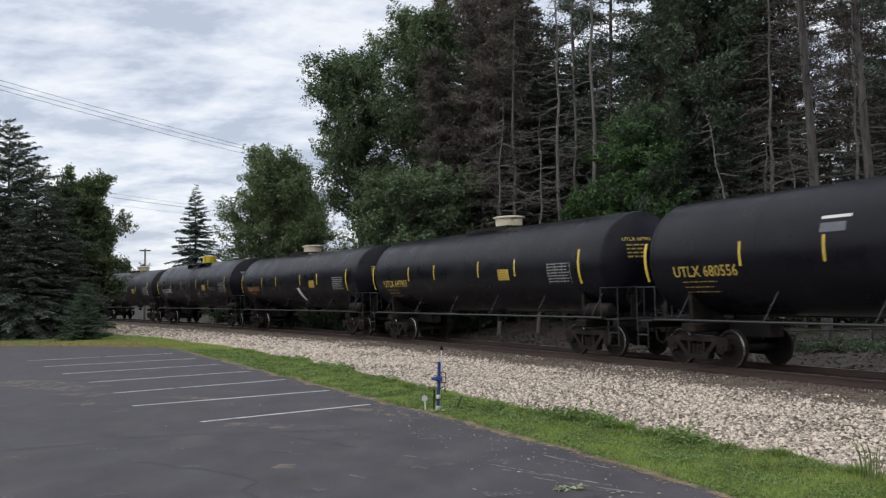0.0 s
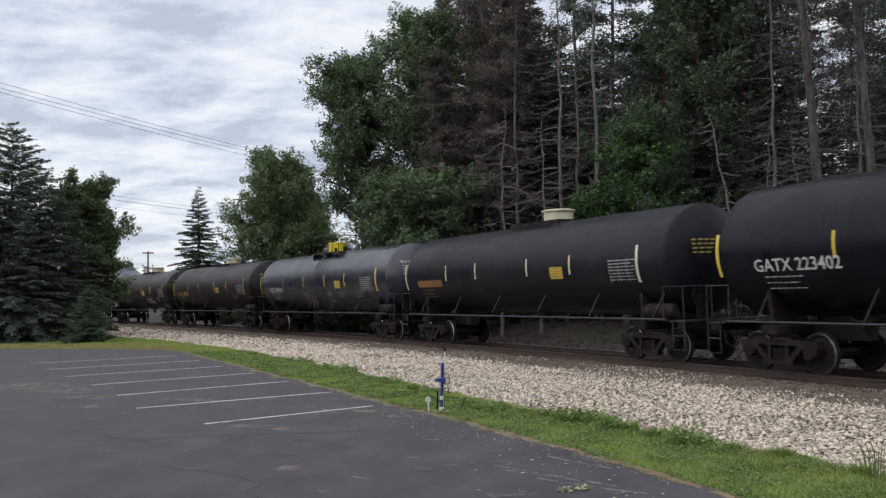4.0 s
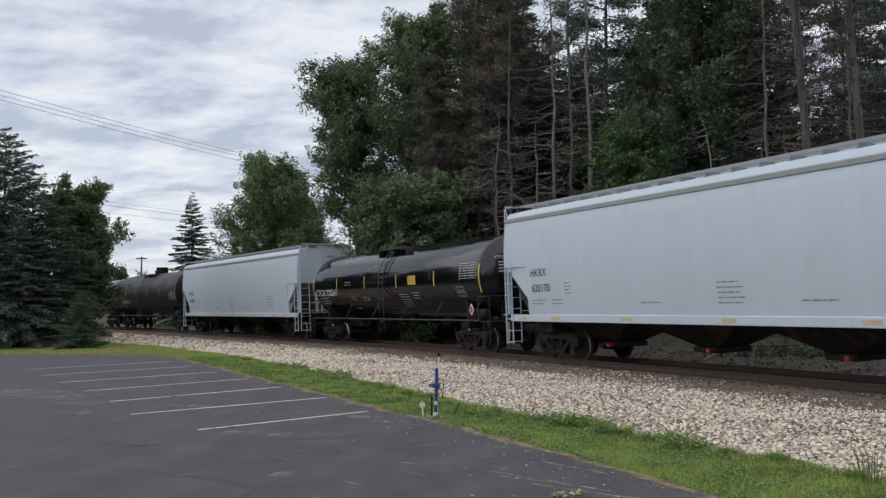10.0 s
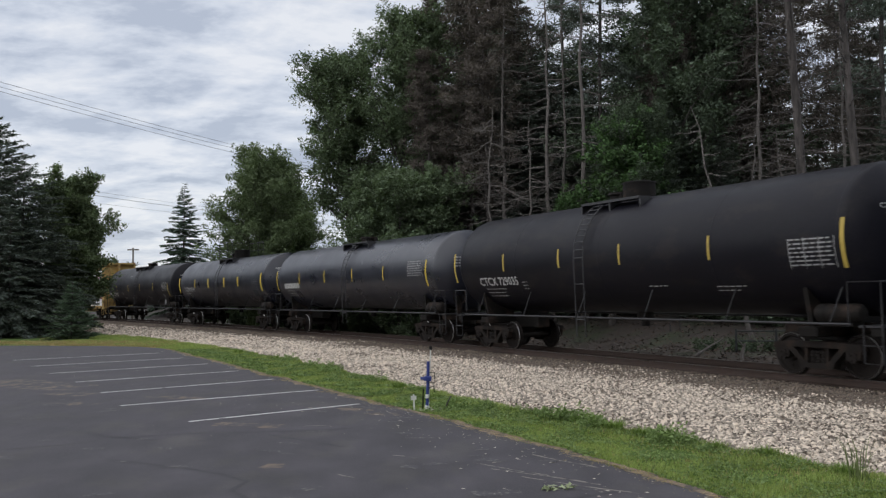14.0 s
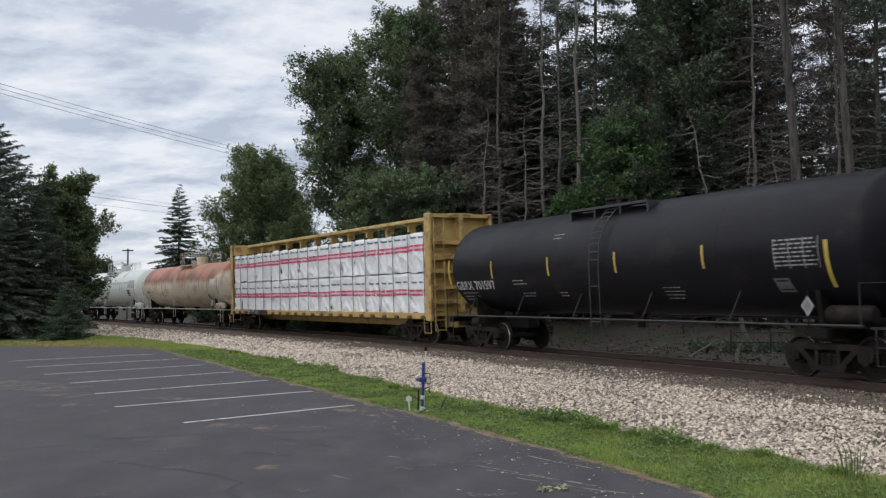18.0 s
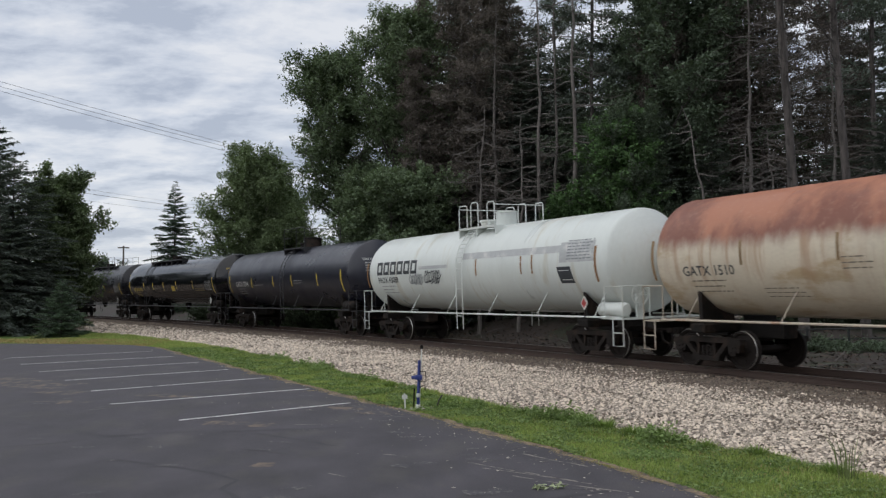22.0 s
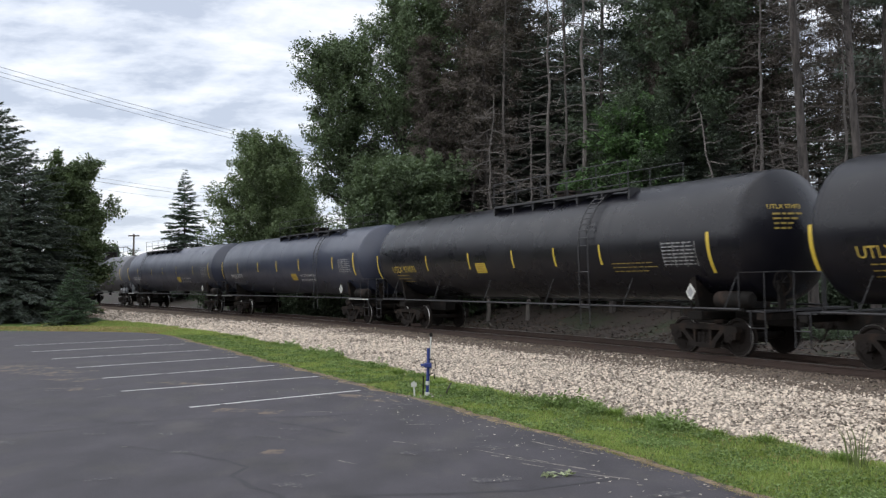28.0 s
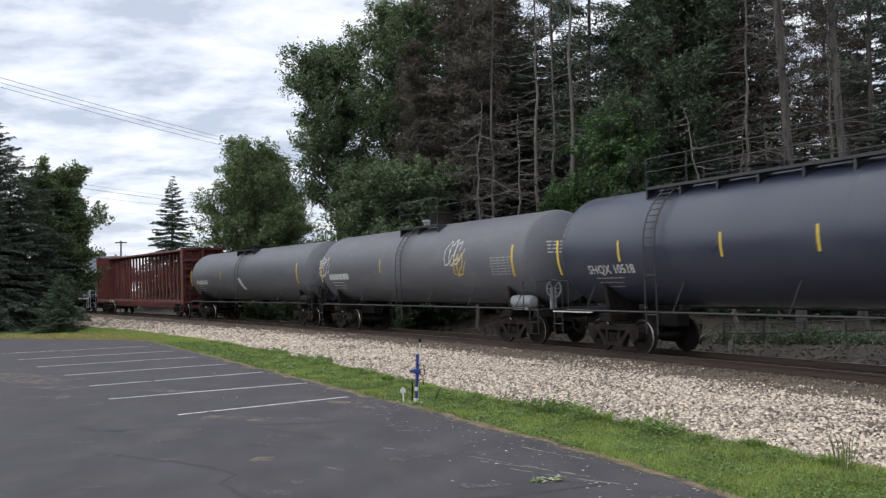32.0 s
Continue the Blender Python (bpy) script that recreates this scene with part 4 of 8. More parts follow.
    for e, dz in ((tail + spec.get("tail_m", 0.40), 0.0), (tail + spec.get("front", L - 1.75), spec.get("front_dz", 0.0))):
        part("end_marker", skin.patch(Geo(), e, e + spec.get("mark_w", 0.10), zt + dz - 0.60, zt + dz + 0.42), mark, car)
    for m in spec.get("marks", (3.9, 6.12, 9.45, 11.8)):
        part("marker", skin.patch(Geo(), tail + m, tail + m + spec.get("mark_w", 0.075), zt - 0.28, zt + 0.28), mark, car)
    # lettering
    lm = spec.get("letters", "letter_yellow")
    fine = spec.get("small", {"letter_white": "small_white", "letter_yellow": "small_yellow"}.get(lm, lm))
    x0 = tail + spec.get("text_x", 1.5)
    zw = zc + spec.get("text_dz", -0.50)
    if spec.get("text"):
        part("lettering", skin.words(Geo(), spec["text"], x0, zw, spec.get("text_size", 0.385)), lm, car)
    else:
        part("lettering", skin.lines(Geo(), x0, zw + 0.26, 2.1, 1, 0.26, 0.1, rng, 0.1), "letter_rust" if spec.get("faint") else lm, car)
    part("small_writing", skin.lines(Geo(), x0 + 0.25, zw - 0.12, 1.3, 3, 0.055, 0.09, rng), "letter_rust" if spec.get("faint") else fine, car)
    if spec.get("panel", True):
        xp, zp = tail + spec.get("panel_x", 13.7), zc + spec.get("panel_dz", -0.25)
        g = Geo()
        for k in range(7):
            skin.lines(g, xp, zp + 0.30 - k * 0.09, 1.15, 1, 0.055, 0.02, rng, 0.12)
        for u in (0, 0.4, 0.78, 1.15):
            skin.patch(g, xp + u, xp + u + 0.018, zp - 0.33, zp + 0.32)
        part("data_panel", g, spec.get("panel_mat", "panel_grey"), car)
    if spec.get("sign") is not None:
        x, zs = tail + spec["sign"], zc + spec.get("sign_dz", -0.22)
        sg = part("warning_sign", skin.patch(Geo(), x, x + 0.66, zs - 0.18, zs + 0.18, 0.007), "sign_yellow", car)
        part("sign_writing", skin.lines(Geo(), x + 0.06, zs + 0.14, 0.52, 4, 0.04, 0.04, rng, 0.1, 0.012), "letter_rust", sg)
    for m, dz, rows, w in spec.get("notes", ()):
        part("small_writing", skin.lines(Geo(), tail + m, zc + dz, w, rows, 0.045, 0.07, rng), fine, car)
    for m, dz, words in spec.get("warnings", ()):
        part("warning_lettering", skin.words(Geo(), words, tail + m, zc + dz, 0.17), lm, car)
    for m, dz, w, h, mt, lean in spec.get("patches", ()):
        part("paint_patch", skin.patch(Geo(), tail + m, tail + m + w, zc + dz, zc + dz + h, 0.007, -1, lean), mt, car)
    for m, dz, w, h, mt, turns in spec.get("scrawls", ()):
        part("sprayed_scrawl", skin.scrawl(Geo(), tail + m, zc + dz, w, h, rng, turns, 0.018), mt, car)
    if spec.get("brand"):
        # block mark: six hollow squares in a row
        for k in range(6):
            x, z = tail + 1.4 + k * 0.60, zc + 0.17
            g = Geo()
            for u0, u1, v0, v1 in ((0, 0.50, 0, 0.12), (0, 0.50, 0.40, 0.52), (0, 0.13, 0.12, 0.40), (0.37, 0.50, 0.12, 0.40)):
                skin.patch(g, x + u0, x + u1, z - 0.26 + v0, z - 0.26 + v1, 0.009)
            part("block_mark", g, "letter_black", car)
    # lettering on the head at the leading end
    def on_head(y, z):
        q = min(0.98, math.hypot(y, z - zc) / R)
        return (half - R * head_depth(q) + 0.012, y, z)

    hz, hy = zc + spec.get("head_dz", 0.58), spec.get("head_y", -0.95)
    if spec.get("text"):
        vs, fs = text_points(spec["text"], 0.145)
        part("end_lettering", Geo().add([on_head(hy + u, hz + v) for u, v in vs], fs), lm, car)
    g = Geo()
    for k in range(4):
        y, z = hy + 0.08, hz - 0.14 - k * 0.11
        while y < hy + 0.75 - 0.1 * k:
            w = rng.uniform(0.08, 0.2)
            g.add([on_head(y, z), on_head(y + w, z), on_head(y + w, z + 0.045), on_head(y, z + 0.045)], [(0, 1, 2, 3)])
            y += w + 0.04
    part("end_writing", g, fine, car)
    if spec.get("diamond"):
        for x in (-half + spec.get("placard_x", L - 2.3),):
            p = Vector((x, -1.5, 1.55))
            g = Geo().add([p + Vector((0, 0, 0.21)), p + Vector((0.16, 0, 0)), p + Vector((0, 0, -0.21)), p + Vector((-0.16, 0, 0)), p + Vector((0, 0.02, 0.21)), p + Vector((0.16, 0.02, 0)), p + Vector((0, 0.02, -0.21)), p + Vector((-0.16, 0.02, 0))],
                          [(0, 1, 2, 3), (7, 6, 5, 4), (0, 4, 5, 1), (1, 5, 6, 2), (2, 6, 7, 3), (3, 7, 4, 0)])
            grey = spec.get("grey_placard")
            pl = part("placard", g, "panel_grey" if grey else "white_mark", car, "grey diamond placard" if grey else "white diamond placard")
            inner = "red_lens" if spec.get("red_placard") else ("writing_grey" if grey else "panel_grey")
            part("placard_print", Geo().add([p + Vector((0.11 * a, -0.004, 0.145 * b)) for a, b in ((0, 1), (1, 0), (0, -1), (-1, 0))], [(0, 1, 2, 3)]), inner, pl)
            part("placard_bracket", Geo().box(x - 0.02, x + 0.02, -1.495, -1.47, 1.12, 1.86), "under", pl)
    return car


def hopper_car(spec):
    rng = random.Random(spec["n"])
    L, over = spec["length"], spec["over"] / 2
    half = L / 2
    base = L - 2 * 2.1
    car = new_car("hopper_car", spec, spec["label"], "hopper car", base)
    W, zs, zr, ze_ = 1.55, 1.30, 4.46, 4.82

    def bow(z):
        """The side sheets bow out a little between sill and roof."""
        return W + 0.11 * max(0.0, 1 - ((z - 2.88) / 1.58) ** 2)

    def section(low):
        half_side = [(bow(z), z) for z in np.linspace(low, zr, 9)] + [(W - 0.16, zr + 0.22), (0.75, ze_)]
        return [(-y, z) for y, z in half_side] + half_side[::-1]

    # body: side wall, shoulder, roof; the ends slope in under the slope sheets
    g = Geo().prism_x(section(zs), -half + 1.33, half - 1.33, True)
    for sx in (1, -1):
        # upper part to the car's end, lower part cut by the slope
        a, b = half - 1.33, half
        g.prism_x(section(2.92), *sorted((sx * a, sx * b)), True)
        g.prism([(sx * (a - 0.05), 2.93), (sx * (a + 1.22), 2.93), (sx * (a + 0.14), 2.02), (sx * (a - 0.05), 1.88)], -W - 0.065, W + 0.065)
    body = part("body", g, "hopper_grey", car)
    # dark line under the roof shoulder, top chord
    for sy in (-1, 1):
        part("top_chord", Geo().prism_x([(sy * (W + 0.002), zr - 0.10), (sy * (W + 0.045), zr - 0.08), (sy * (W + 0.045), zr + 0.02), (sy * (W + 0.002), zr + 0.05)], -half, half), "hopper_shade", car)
        s = part("side_sill", Geo().box(-half + 0.25, half - 0.25, *sorted((sy * (W - 0.02), sy * (W + 0.07))), 1.18, 1.40, 0.015), "hopper_grey", car)
        for u in (0.02, 0.12, 0.3, 0.5, 0.7, 0.86, 0.95):
            x = -half + 0.4 + (L - 1.4) * u
            part("reflector_strip", Geo().box(x, x + 0.45, *sorted((sy * (W + 0.071), sy * (W + 0.074))), 1.24, 1.34), "faded_orange", s)
    # roof walkway: grating on supports
    g = Geo()
    for sy in (-1, 1):
        g.box(-half - 0.1, half + 0.1, sy * 0.95 - 0.02, sy * 0.95 + 0.02, ze_ + 0.06, ze_ + 0.14)
        g.box(-half - 0.1, half + 0.1, sy * 0.55 - 0.02, sy * 0.55 + 0.02, ze_ + 0.06, ze_ + 0.12)
        for k in range(24):
            x = -half + (L) * k / 23
            g.box(x - 0.025, x + 0.025, *sorted((sy * 0.5, sy * 1.0)), ze_ - 0.10, ze_ + 0.08)
    for sx in (-1, 1):
        g.box(*sorted((sx * (half - 0.35), sx * (half + 0.12))), -1.45, 1.45, ze_ + 0.05, ze_ + 0.09)
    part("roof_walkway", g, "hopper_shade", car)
    g = Geo().box(-half + 1.2, half - 1.2, -0.32, 0.32, ze_, ze_ + 0.12, 0.02)
    part("loading_hatch", g, "hopper_grey", car)
    # hoppers beneath, with outlet gates
    n = 4
    for k in range(n):
        x = -half + 1.9 + (L - 3.8) * (k + 0.5) / n
        w = (L - 3.8) / n / 2
        g = Geo()
        vs = [(x - w, -1.35, 1.3), (x + w, -1.35, 1.3), (x + w, 1.35, 1.3), (x - w, 1.35, 1.3), (x - 0.35, -0.45, 0.55), (x + 0.35, -0.45, 0.55), (x + 0.35, 0.45, 0.55), (x - 0.35, 0.45, 0.55)]
        g.add(vs, [(0, 1, 5, 4), (1, 2, 6, 5), (2, 3, 7, 6), (3, 0, 4, 7), (4, 5, 6, 7), (3, 2, 1, 0)])
        h = part("hopper_chute", g, "under", car)
        part("outlet_gate", Geo().box(x - 0.42, x + 0.42, -0.6, 0.6, 0.42, 0.56, 0.02), "under", h)
        part("gate_lever", Geo().pipe([(x + 0.3, -0.6, 0.5), (x + 0.3, -0.78, 0.5)], 0.06, 8), "red_lens", h)
    for sx in (1, -1):
        # end: slope sheet, sill, posts, ladders, platform
        xb = sx * (half - 2.1)
        g = Geo()
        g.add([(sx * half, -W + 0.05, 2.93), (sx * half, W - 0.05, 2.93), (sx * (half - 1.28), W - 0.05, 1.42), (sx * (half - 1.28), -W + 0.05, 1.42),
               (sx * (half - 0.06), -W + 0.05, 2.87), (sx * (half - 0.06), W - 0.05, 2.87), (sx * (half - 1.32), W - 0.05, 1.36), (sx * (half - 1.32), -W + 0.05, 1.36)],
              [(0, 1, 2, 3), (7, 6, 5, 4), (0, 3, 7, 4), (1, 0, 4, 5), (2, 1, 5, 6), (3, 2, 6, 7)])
        # shade under the overhanging end is in this dark colour
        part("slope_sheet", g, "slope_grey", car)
        g = Geo().box(*sorted((sx * (half - 2.6), sx * (over - 0.45))), -0.22, 0.22, 0.72, 1.15, 0.02)
        g.box(xb - 0.22, xb + 0.22, -1.4, 1.4, 0.85, 1.2, 0.02)
        g.box(*sorted((sx * (half - 0.1), sx * (half + 0.05))), -1.55, 1.55, 1.15, 1.42, 0.02)
        part("stub_sill", g, "under", car)
        g = Geo()
        for y in (-1.5, -0.55, 0.55, 1.5):
            g.box(*sorted((sx * (half - 0.10), sx * half)), y - 0.06, y + 0.06, 1.4, 2.96)
        g.box(*sorted((sx * (half - 0.05), sx * (half + 0.03))), -1.5, 1.5, 3.25, 3.31)
        g.box(*sorted((sx * half, sx * (half + 0.05))), -0.35, -0.25, 1.42, ze_ - 0.1)
        part("end_post", g, "hopper_grey", car)
        coupler(car, sx * over, sx)
        g = Geo()
        x = sx * (half + 0.08)
        for y in (-1.5, -1.02):
            g.pipe([(x, y, 0.45), (x, y, ze_ + 0.05)], 0.022, 6)
        for k in range(12):
            z = 0.5 + k * 0.36
            g.pipe([(x, -1.5, z), (x, -1.02, z)], 0.016, 5)
        # side ladder on the sloped end
        for xx in (sx * (half - 0.02), sx * (half - 0.42)):
            g.pipe([(xx, -W - 0.09, 0.45), (xx, -W - 0.09, 2.9)], 0.022, 6)
        for k in range(7):
            z = 0.5 + k * 0.38
            g.pipe([(sx * (half - 0.02), -W - 0.09, z), (sx * (half - 0.42), -W - 0.09, z)], 0.016, 5)
        for z in (1.5, 1.9, 2.3):
            g.pipe([(x, -1.02, z), (x, 0.0, z)], 0.016, 5)
        for e in (-1, 1):
            g.pipe([(sx * half, e * 1.45, ze_ - 0.3), (sx * (half + 0.12), e * 1.45, ze_ + 0.12), (sx * (half + 0.12), -e * 0.2, ze_ + 0.12)], 0.02, 6)
        part("end_ladder", g, "hopper_grey", car)
        part("end_platform", Geo().box(*sorted((sx * half, sx * (half + 0.42))), -1.5, 1.5, 1.36, 1.40), "hopper_shade", car)
    skin = Skin(None, 0, W, bow)
    x = -half + 1.6
    if spec.get("text"):
        a, b = spec["text"].split()
        part("lettering", skin.words(Geo(), a, x, 2.58, 0.34), "letter_black", car)
        part("lettering", skin.words(Geo(), b, x + 0.05, 2.10, 0.34), "letter_black", car)
    part("small_writing", skin.lines(skin.lines(Geo(), x, 1.86, 0.9, 2, 0.05, 0.06, rng), x + 1.1, 1.86, 0.6, 2, 0.05, 0.06, rng), "writing_grey", car)
    part("small_writing", skin.lines(Geo(), x + 1.85, 2.35, 0.35, 4, 0.05, 0.05, rng), "writing_grey", car)
    part("small_writing", skin.lines(Geo(), half - L * 0.52, 2.2, 0.9, 5, 0.06, 0.06, rng), "writing_grey", car)
    part("small_writing", skin.lines(Geo(), half - L * 0.66, 1.75, 1.0, 1, 0.06, 0.06, rng), "writing_grey", car)
    part("small_writing", skin.lines(Geo(), half - L * 0.40, 1.75, 1.0, 1, 0.06, 0.06, rng), "writing_grey", car)
    part("small_writing", skin.lines(Geo(), half - 4.2, 2.3, 0.9, 5, 0.06, 0.08, rng), "writing_grey", car)
    if spec.get("text"):
        for word, z in zip(spec["text"].split(), (4.22, 3.95)):
            vs, fs = text_points(word, 0.19)
            part("end_lettering", Geo().add([(half + 0.012, 0.05 + u, z + v) for u, v in vs], fs), "letter_black", car)
    g = Geo()
    for k in range(5):
        g.add([(half + 0.01, 0.05, 3.75 - k * 0.12), (half + 0.01, 0.05 + (0.2 if k < 2 else 0.5), 3.75 - k * 0.12), (half + 0.01, 0.05 + (0.2 if k < 2 else 0.5), 3.80 - k * 0.12), (half + 0.01, 0.05, 3.80 - k * 0.12)], [(0, 1, 2, 3)])
    part("end_writing", g, "letter_black", car)
    return car


def fold(x, z, k, tier):
    """How far the wrap bulges or creases: slanting creases, deeper near the lower hem."""
    low = max(0.0, 1 - (z - (1.2 if tier == 0 else 2.78)) / 1.0)
    c1 = 1 - abs(noise.noise((x * 2.2 + z * 1.9, z * 0.7 - x * 0.5, k * 0.4 + tier)))
    c2 = 1 - abs(noise.noise((x * 4.5 - z * 3.0, z * 1.3 + x, k * 0.3 + 5 * tier)))
    return 0.05 * noise.noise((x * 1.4, z * 1.7, tier * 3.1)) + (0.035 + 0.06 * low) * (c1 ** 5 - 0.4) + 0.025 * (0.3 + low) * (c2 ** 6 - 0.3)


def centre_beam_car(spec):
    rng = random.Random(spec["n"])
    L, over = spec["length"], spec["over"] / 2
    half = L / 2
    base = L - 2 * 1.9
    mat = spec["mat"]
    car = new_car("centre_beam_car", spec, spec["label"], "flat car", base)
    H, W, deck = spec.get("H", 4.72), 1.42, 1.20
    g = Geo().box(-half, half, -0.3, 0.3, 0.62, deck - 0.05)
    for sy in (-1, 1):
        g.box(-half, half, *sorted((sy * (W - 0.12), sy * W)), deck - 0.24, deck, 0.015)
    for k in range(25):
        x = -half + 0.3 + (L - 0.6) * k / 24
        g.box(x - 0.08, x + 0.08, -W + 0.1, W - 0.1, deck - 0.12, deck - 0.01)
    part("deck", g, mat, car)
    wm = Geo().box(-0.11, 0.11, -0.05, 0.05, -0.08, 0.04, 0.01).pipe([(-0.15, 0, -0.06), (0.15, 0, -0.06)], 0.05, 8).mesh("tie_down_winch", mat if not spec.get("loaded") else "winch")
    for k in range(22):
        for sy in (-1, 1):
            o = part("tie_down_winch", wm, mat, car)
            o.location = (-half + 0.6 + (L - 1.2) * k / 21, sy * (W + 0.02), deck - 0.14)
    # centre beam: posts, braces, top chord with its lip
    part("top_chord", Geo().prism_x([(-0.50, H - 0.13), (-0.50, H - 0.03), (-0.44, H), (0.44, H), (0.50, H - 0.03), (0.50, H - 0.13), (0.42, H - 0.13), (0.42, H - 0.07), (-0.42, H - 0.07), (-0.42, H - 0.13)], -half, half), mat, car)
    n = spec.get("posts", 12)
    for k in range(1, n):
        x = -half + L * k / n
        wide, deep = (0.09, 0.16) if spec.get("loaded") else (0.07, 0.07)
        g = Geo().box(x - wide, x + wide, -deep, deep, deck - 0.05, H - 0.07, 0.01)
        g.prism_x([(-0.42, H - 0.12), (0.42, H - 0.12), (0.16, H - 0.26), (-0.16, H - 0.26)], x - 0.03, x + 0.03)
        part("post", g, mat, car)
    for k in range(n):
        x0, x1 = -half + L * k / n, -half + L * (k + 1) / n
        if k % 2:
            x0, x1 = x1, x0
        part("brace", Geo().pipe([(x0, 0, deck + 0.1), (x1, 0, H - 0.4)], 0.05, 6), mat, car)
    for sx in (1, -1):
        # bulkhead: corner posts, ribs, plate
        xo, xi = sx * half, sx * (half - 0.42)
        g = Geo().box(*sorted((xi, xi + sx * 0.06)), -W, W, deck - 0.05, H)
        bulk = part("bulkhead", g, mat, car)
        for sy in (-1, 1):
            part("corner_post", Geo().box(*sorted((xi, xo)), *sorted((sy * (W - 0.10), sy * (W + 0.02))), deck - 0.3, H, 0.02), mat, bulk)
        for z in (1.6, 2.15, 2.75, 3.3, 3.85, H - 0.1):
            part("rib", Geo().box(*sorted((xi + sx * 0.05, xo - sx * 0.05)), -W + 0.1, W - 0.1, z - 0.07, z + 0.07, 0.01), mat, bulk)
        part("rib", Geo().box(*sorted((xi + sx * 0.05, xo)), -0.10, 0.10, deck, H - 0.05, 0.01), mat, bulk)
        g = Geo()
        for y in (-1.28, -0.84):
            g.pipe([(xo + sx * 0.06, y, 0.5), (xo + sx * 0.06, y, H - 0.2)], 0.02, 6)
        for k in range(11):
            z = 0.55 + 0.38 * k
            g.pipe([(xo + sx * 0.06, -1.28, z), (xo + sx * 0.06, -0.84, z)], 0.016, 5)
        g.pipe([(xo, -W - 0.03, 1.0), (xo, -W - 0.03, 0.45), (xo - sx * 0.5, -W - 0.03, 0.45), (xo - sx * 0.5, -W - 0.03, 1.0)], 0.018, 6)
        part("end_ladder", g, mat, bulk)
        g = Geo().box(*sorted((sx * (half - 3.0), sx * (over - 0.45))), -0.22, 0.22, 0.70, 1.05, 0.02)
        g.box(sx * base / 2 - 0.22, sx * base / 2 + 0.22, -1.3, 1.3, 0.8, 0.98, 0.02)
        part("stub_sill", g, "under", car)
        coupler(car, sx * over, sx)
    skin = Skin(None, 0, W)
    if spec.get("loaded"):
        pn = part("number_panel", skin.patch(Geo(), -half + 2.4, -half + 6.1, deck - 0.27, deck - 0.01, 0.008), "number_plate", car)
        part("lettering", skin.words(Geo(), "TTZX   883   437", -half + 2.6, deck - 0.24, 0.29, 0.014), "letter_white", pn)
    else:
        part("lettering", skin.lines(Geo(), -half + 4.0, deck - 0.06, 1.2, 1, 0.16, 0.1, rng, 0.1), "letter_white", car)
    if spec.get("loaded"):
        # wrapped lumber packs: two tiers on each side, joined at strapped seams
        x0, x1 = -half + 0.50, half - 0.50
        tiers = ((deck + 0.0, 2.74), (2.77, 4.30))
        count = 18
        wide = (x1 - x0) / count

        def face(x, z, a, b, tier, k):
            u = (x - a) / (b - a)
            soft = max(0.0, min(u, 1 - u, 0.13) / 0.13)
            top = max(0.0, (z - tiers[tier][1] + 0.10) / 0.10)
            return W - 0.10 + 0.03 * math.sqrt(soft) + fold(x, z, k, tier) - 0.07 * min(1.2, top) ** 2

        for sy in (-1, 1):
            for tier, (za, zb) in enumerate(tiers):
                for k in range(count):
                    a, b = x0 + k * wide, x0 + (k + 1) * wide
                    rr = random.Random(k * 13 + tier * 5 + (sy > 0) * 77)
                    nz, nx = (24, 22) if sy < 0 else (6, 6)
                    vs, fs = [], []
                    lift = rr.uniform(-0.05, 0.04)
                    for i in range(nz + 1):
                        for j in range(nx + 1):
                            u, w = j / nx, i / nz
                            x = a + 0.004 + (b - a - 0.008) * u
                            hem = (0.14 if tier == 0 else 0.06) * noise.noise((x * 1.1, tier * 4.0, 2.0)) + (0.05 if tier == 0 else 0.02) * noise.noise((x * 5.0, tier * 4.0, 7.0)) - (0.05 if tier == 0 else 0.0)
                            rise = 0.035 * noise.noise((x * 1.7, 9.0, tier)) + (lift if tier else 0.0)
                            z = za + hem + (zb + rise - za - hem) * w
                            vs.append((x, sy * face(x, z, a, b, tier, k), z))
                    for i in range(nz):
                        for j in range(nx):
                            q = i * (nx + 1) + j
                            fs.append((q, q + 1, q + nx + 2, q + nx + 1))
                    # top and inner faces
                    m = len(vs)
                    zt = zb + lift - 0.03 if tier else zb
                    vs += [(a + 0.006, sy * (W - 0.16), zt), (b - 0.006, sy * (W - 0.16), zt), (b - 0.006, sy * 0.25, zt), (a + 0.006, sy * 0.25, zt),
                           (a + 0.006, sy * 0.25, za), (b - 0.006, sy * 0.25, za), (b - 0.006, sy * (W - 0.16), za), (a + 0.006, sy * (W - 0.16), za)]
                    fs += [(m, m + 1, m + 2, m + 3), (m + 3, m + 2, m + 5, m + 4), (m, m + 3, m + 4, m + 7), (m + 1, m + 6, m + 5, m + 2)]
                    pk = part("lumber_pack", Geo().add(vs, fs, True), "wrap", car, "white plastic-wrapped lumber pack with red stripes" if k == 0 else "")
                    if sy > 0:
                        continue
                    zm = (za + zb) / 2 + (0.12 if tier else -0.02) + rr.uniform(-0.02, 0.02)
                    shift = rr.uniform(0.0, 0.2)

                    def band(xa, xb, z, h):
                        vv, n = [], 6
                        for j in range(n + 1):
                            x = xa + (xb - xa) * j / n
                            for e in (0, 1):
                                vv.append((x, -face(x, z + e * h, a, b, tier, k) - 0.010, z + e * h))
                        return Geo().add(vv, [(2 * j, 2 * j + 2, 2 * j + 3, 2 * j + 1) for j in range(n)], True)

                    for z, h in ((zm + 0.075, 0.085), (zm - 0.085, 0.085)):
                        x = a + 0.02 - shift
                        while x < b - 0.02:
                            xa, xb = max(x, a + 0.02), min(x + 0.50, b - 0.02)
                            if xb - xa > 0.05:
                                part("red_stripe", band(xa, xb, z, h), "wrap_red", pk)
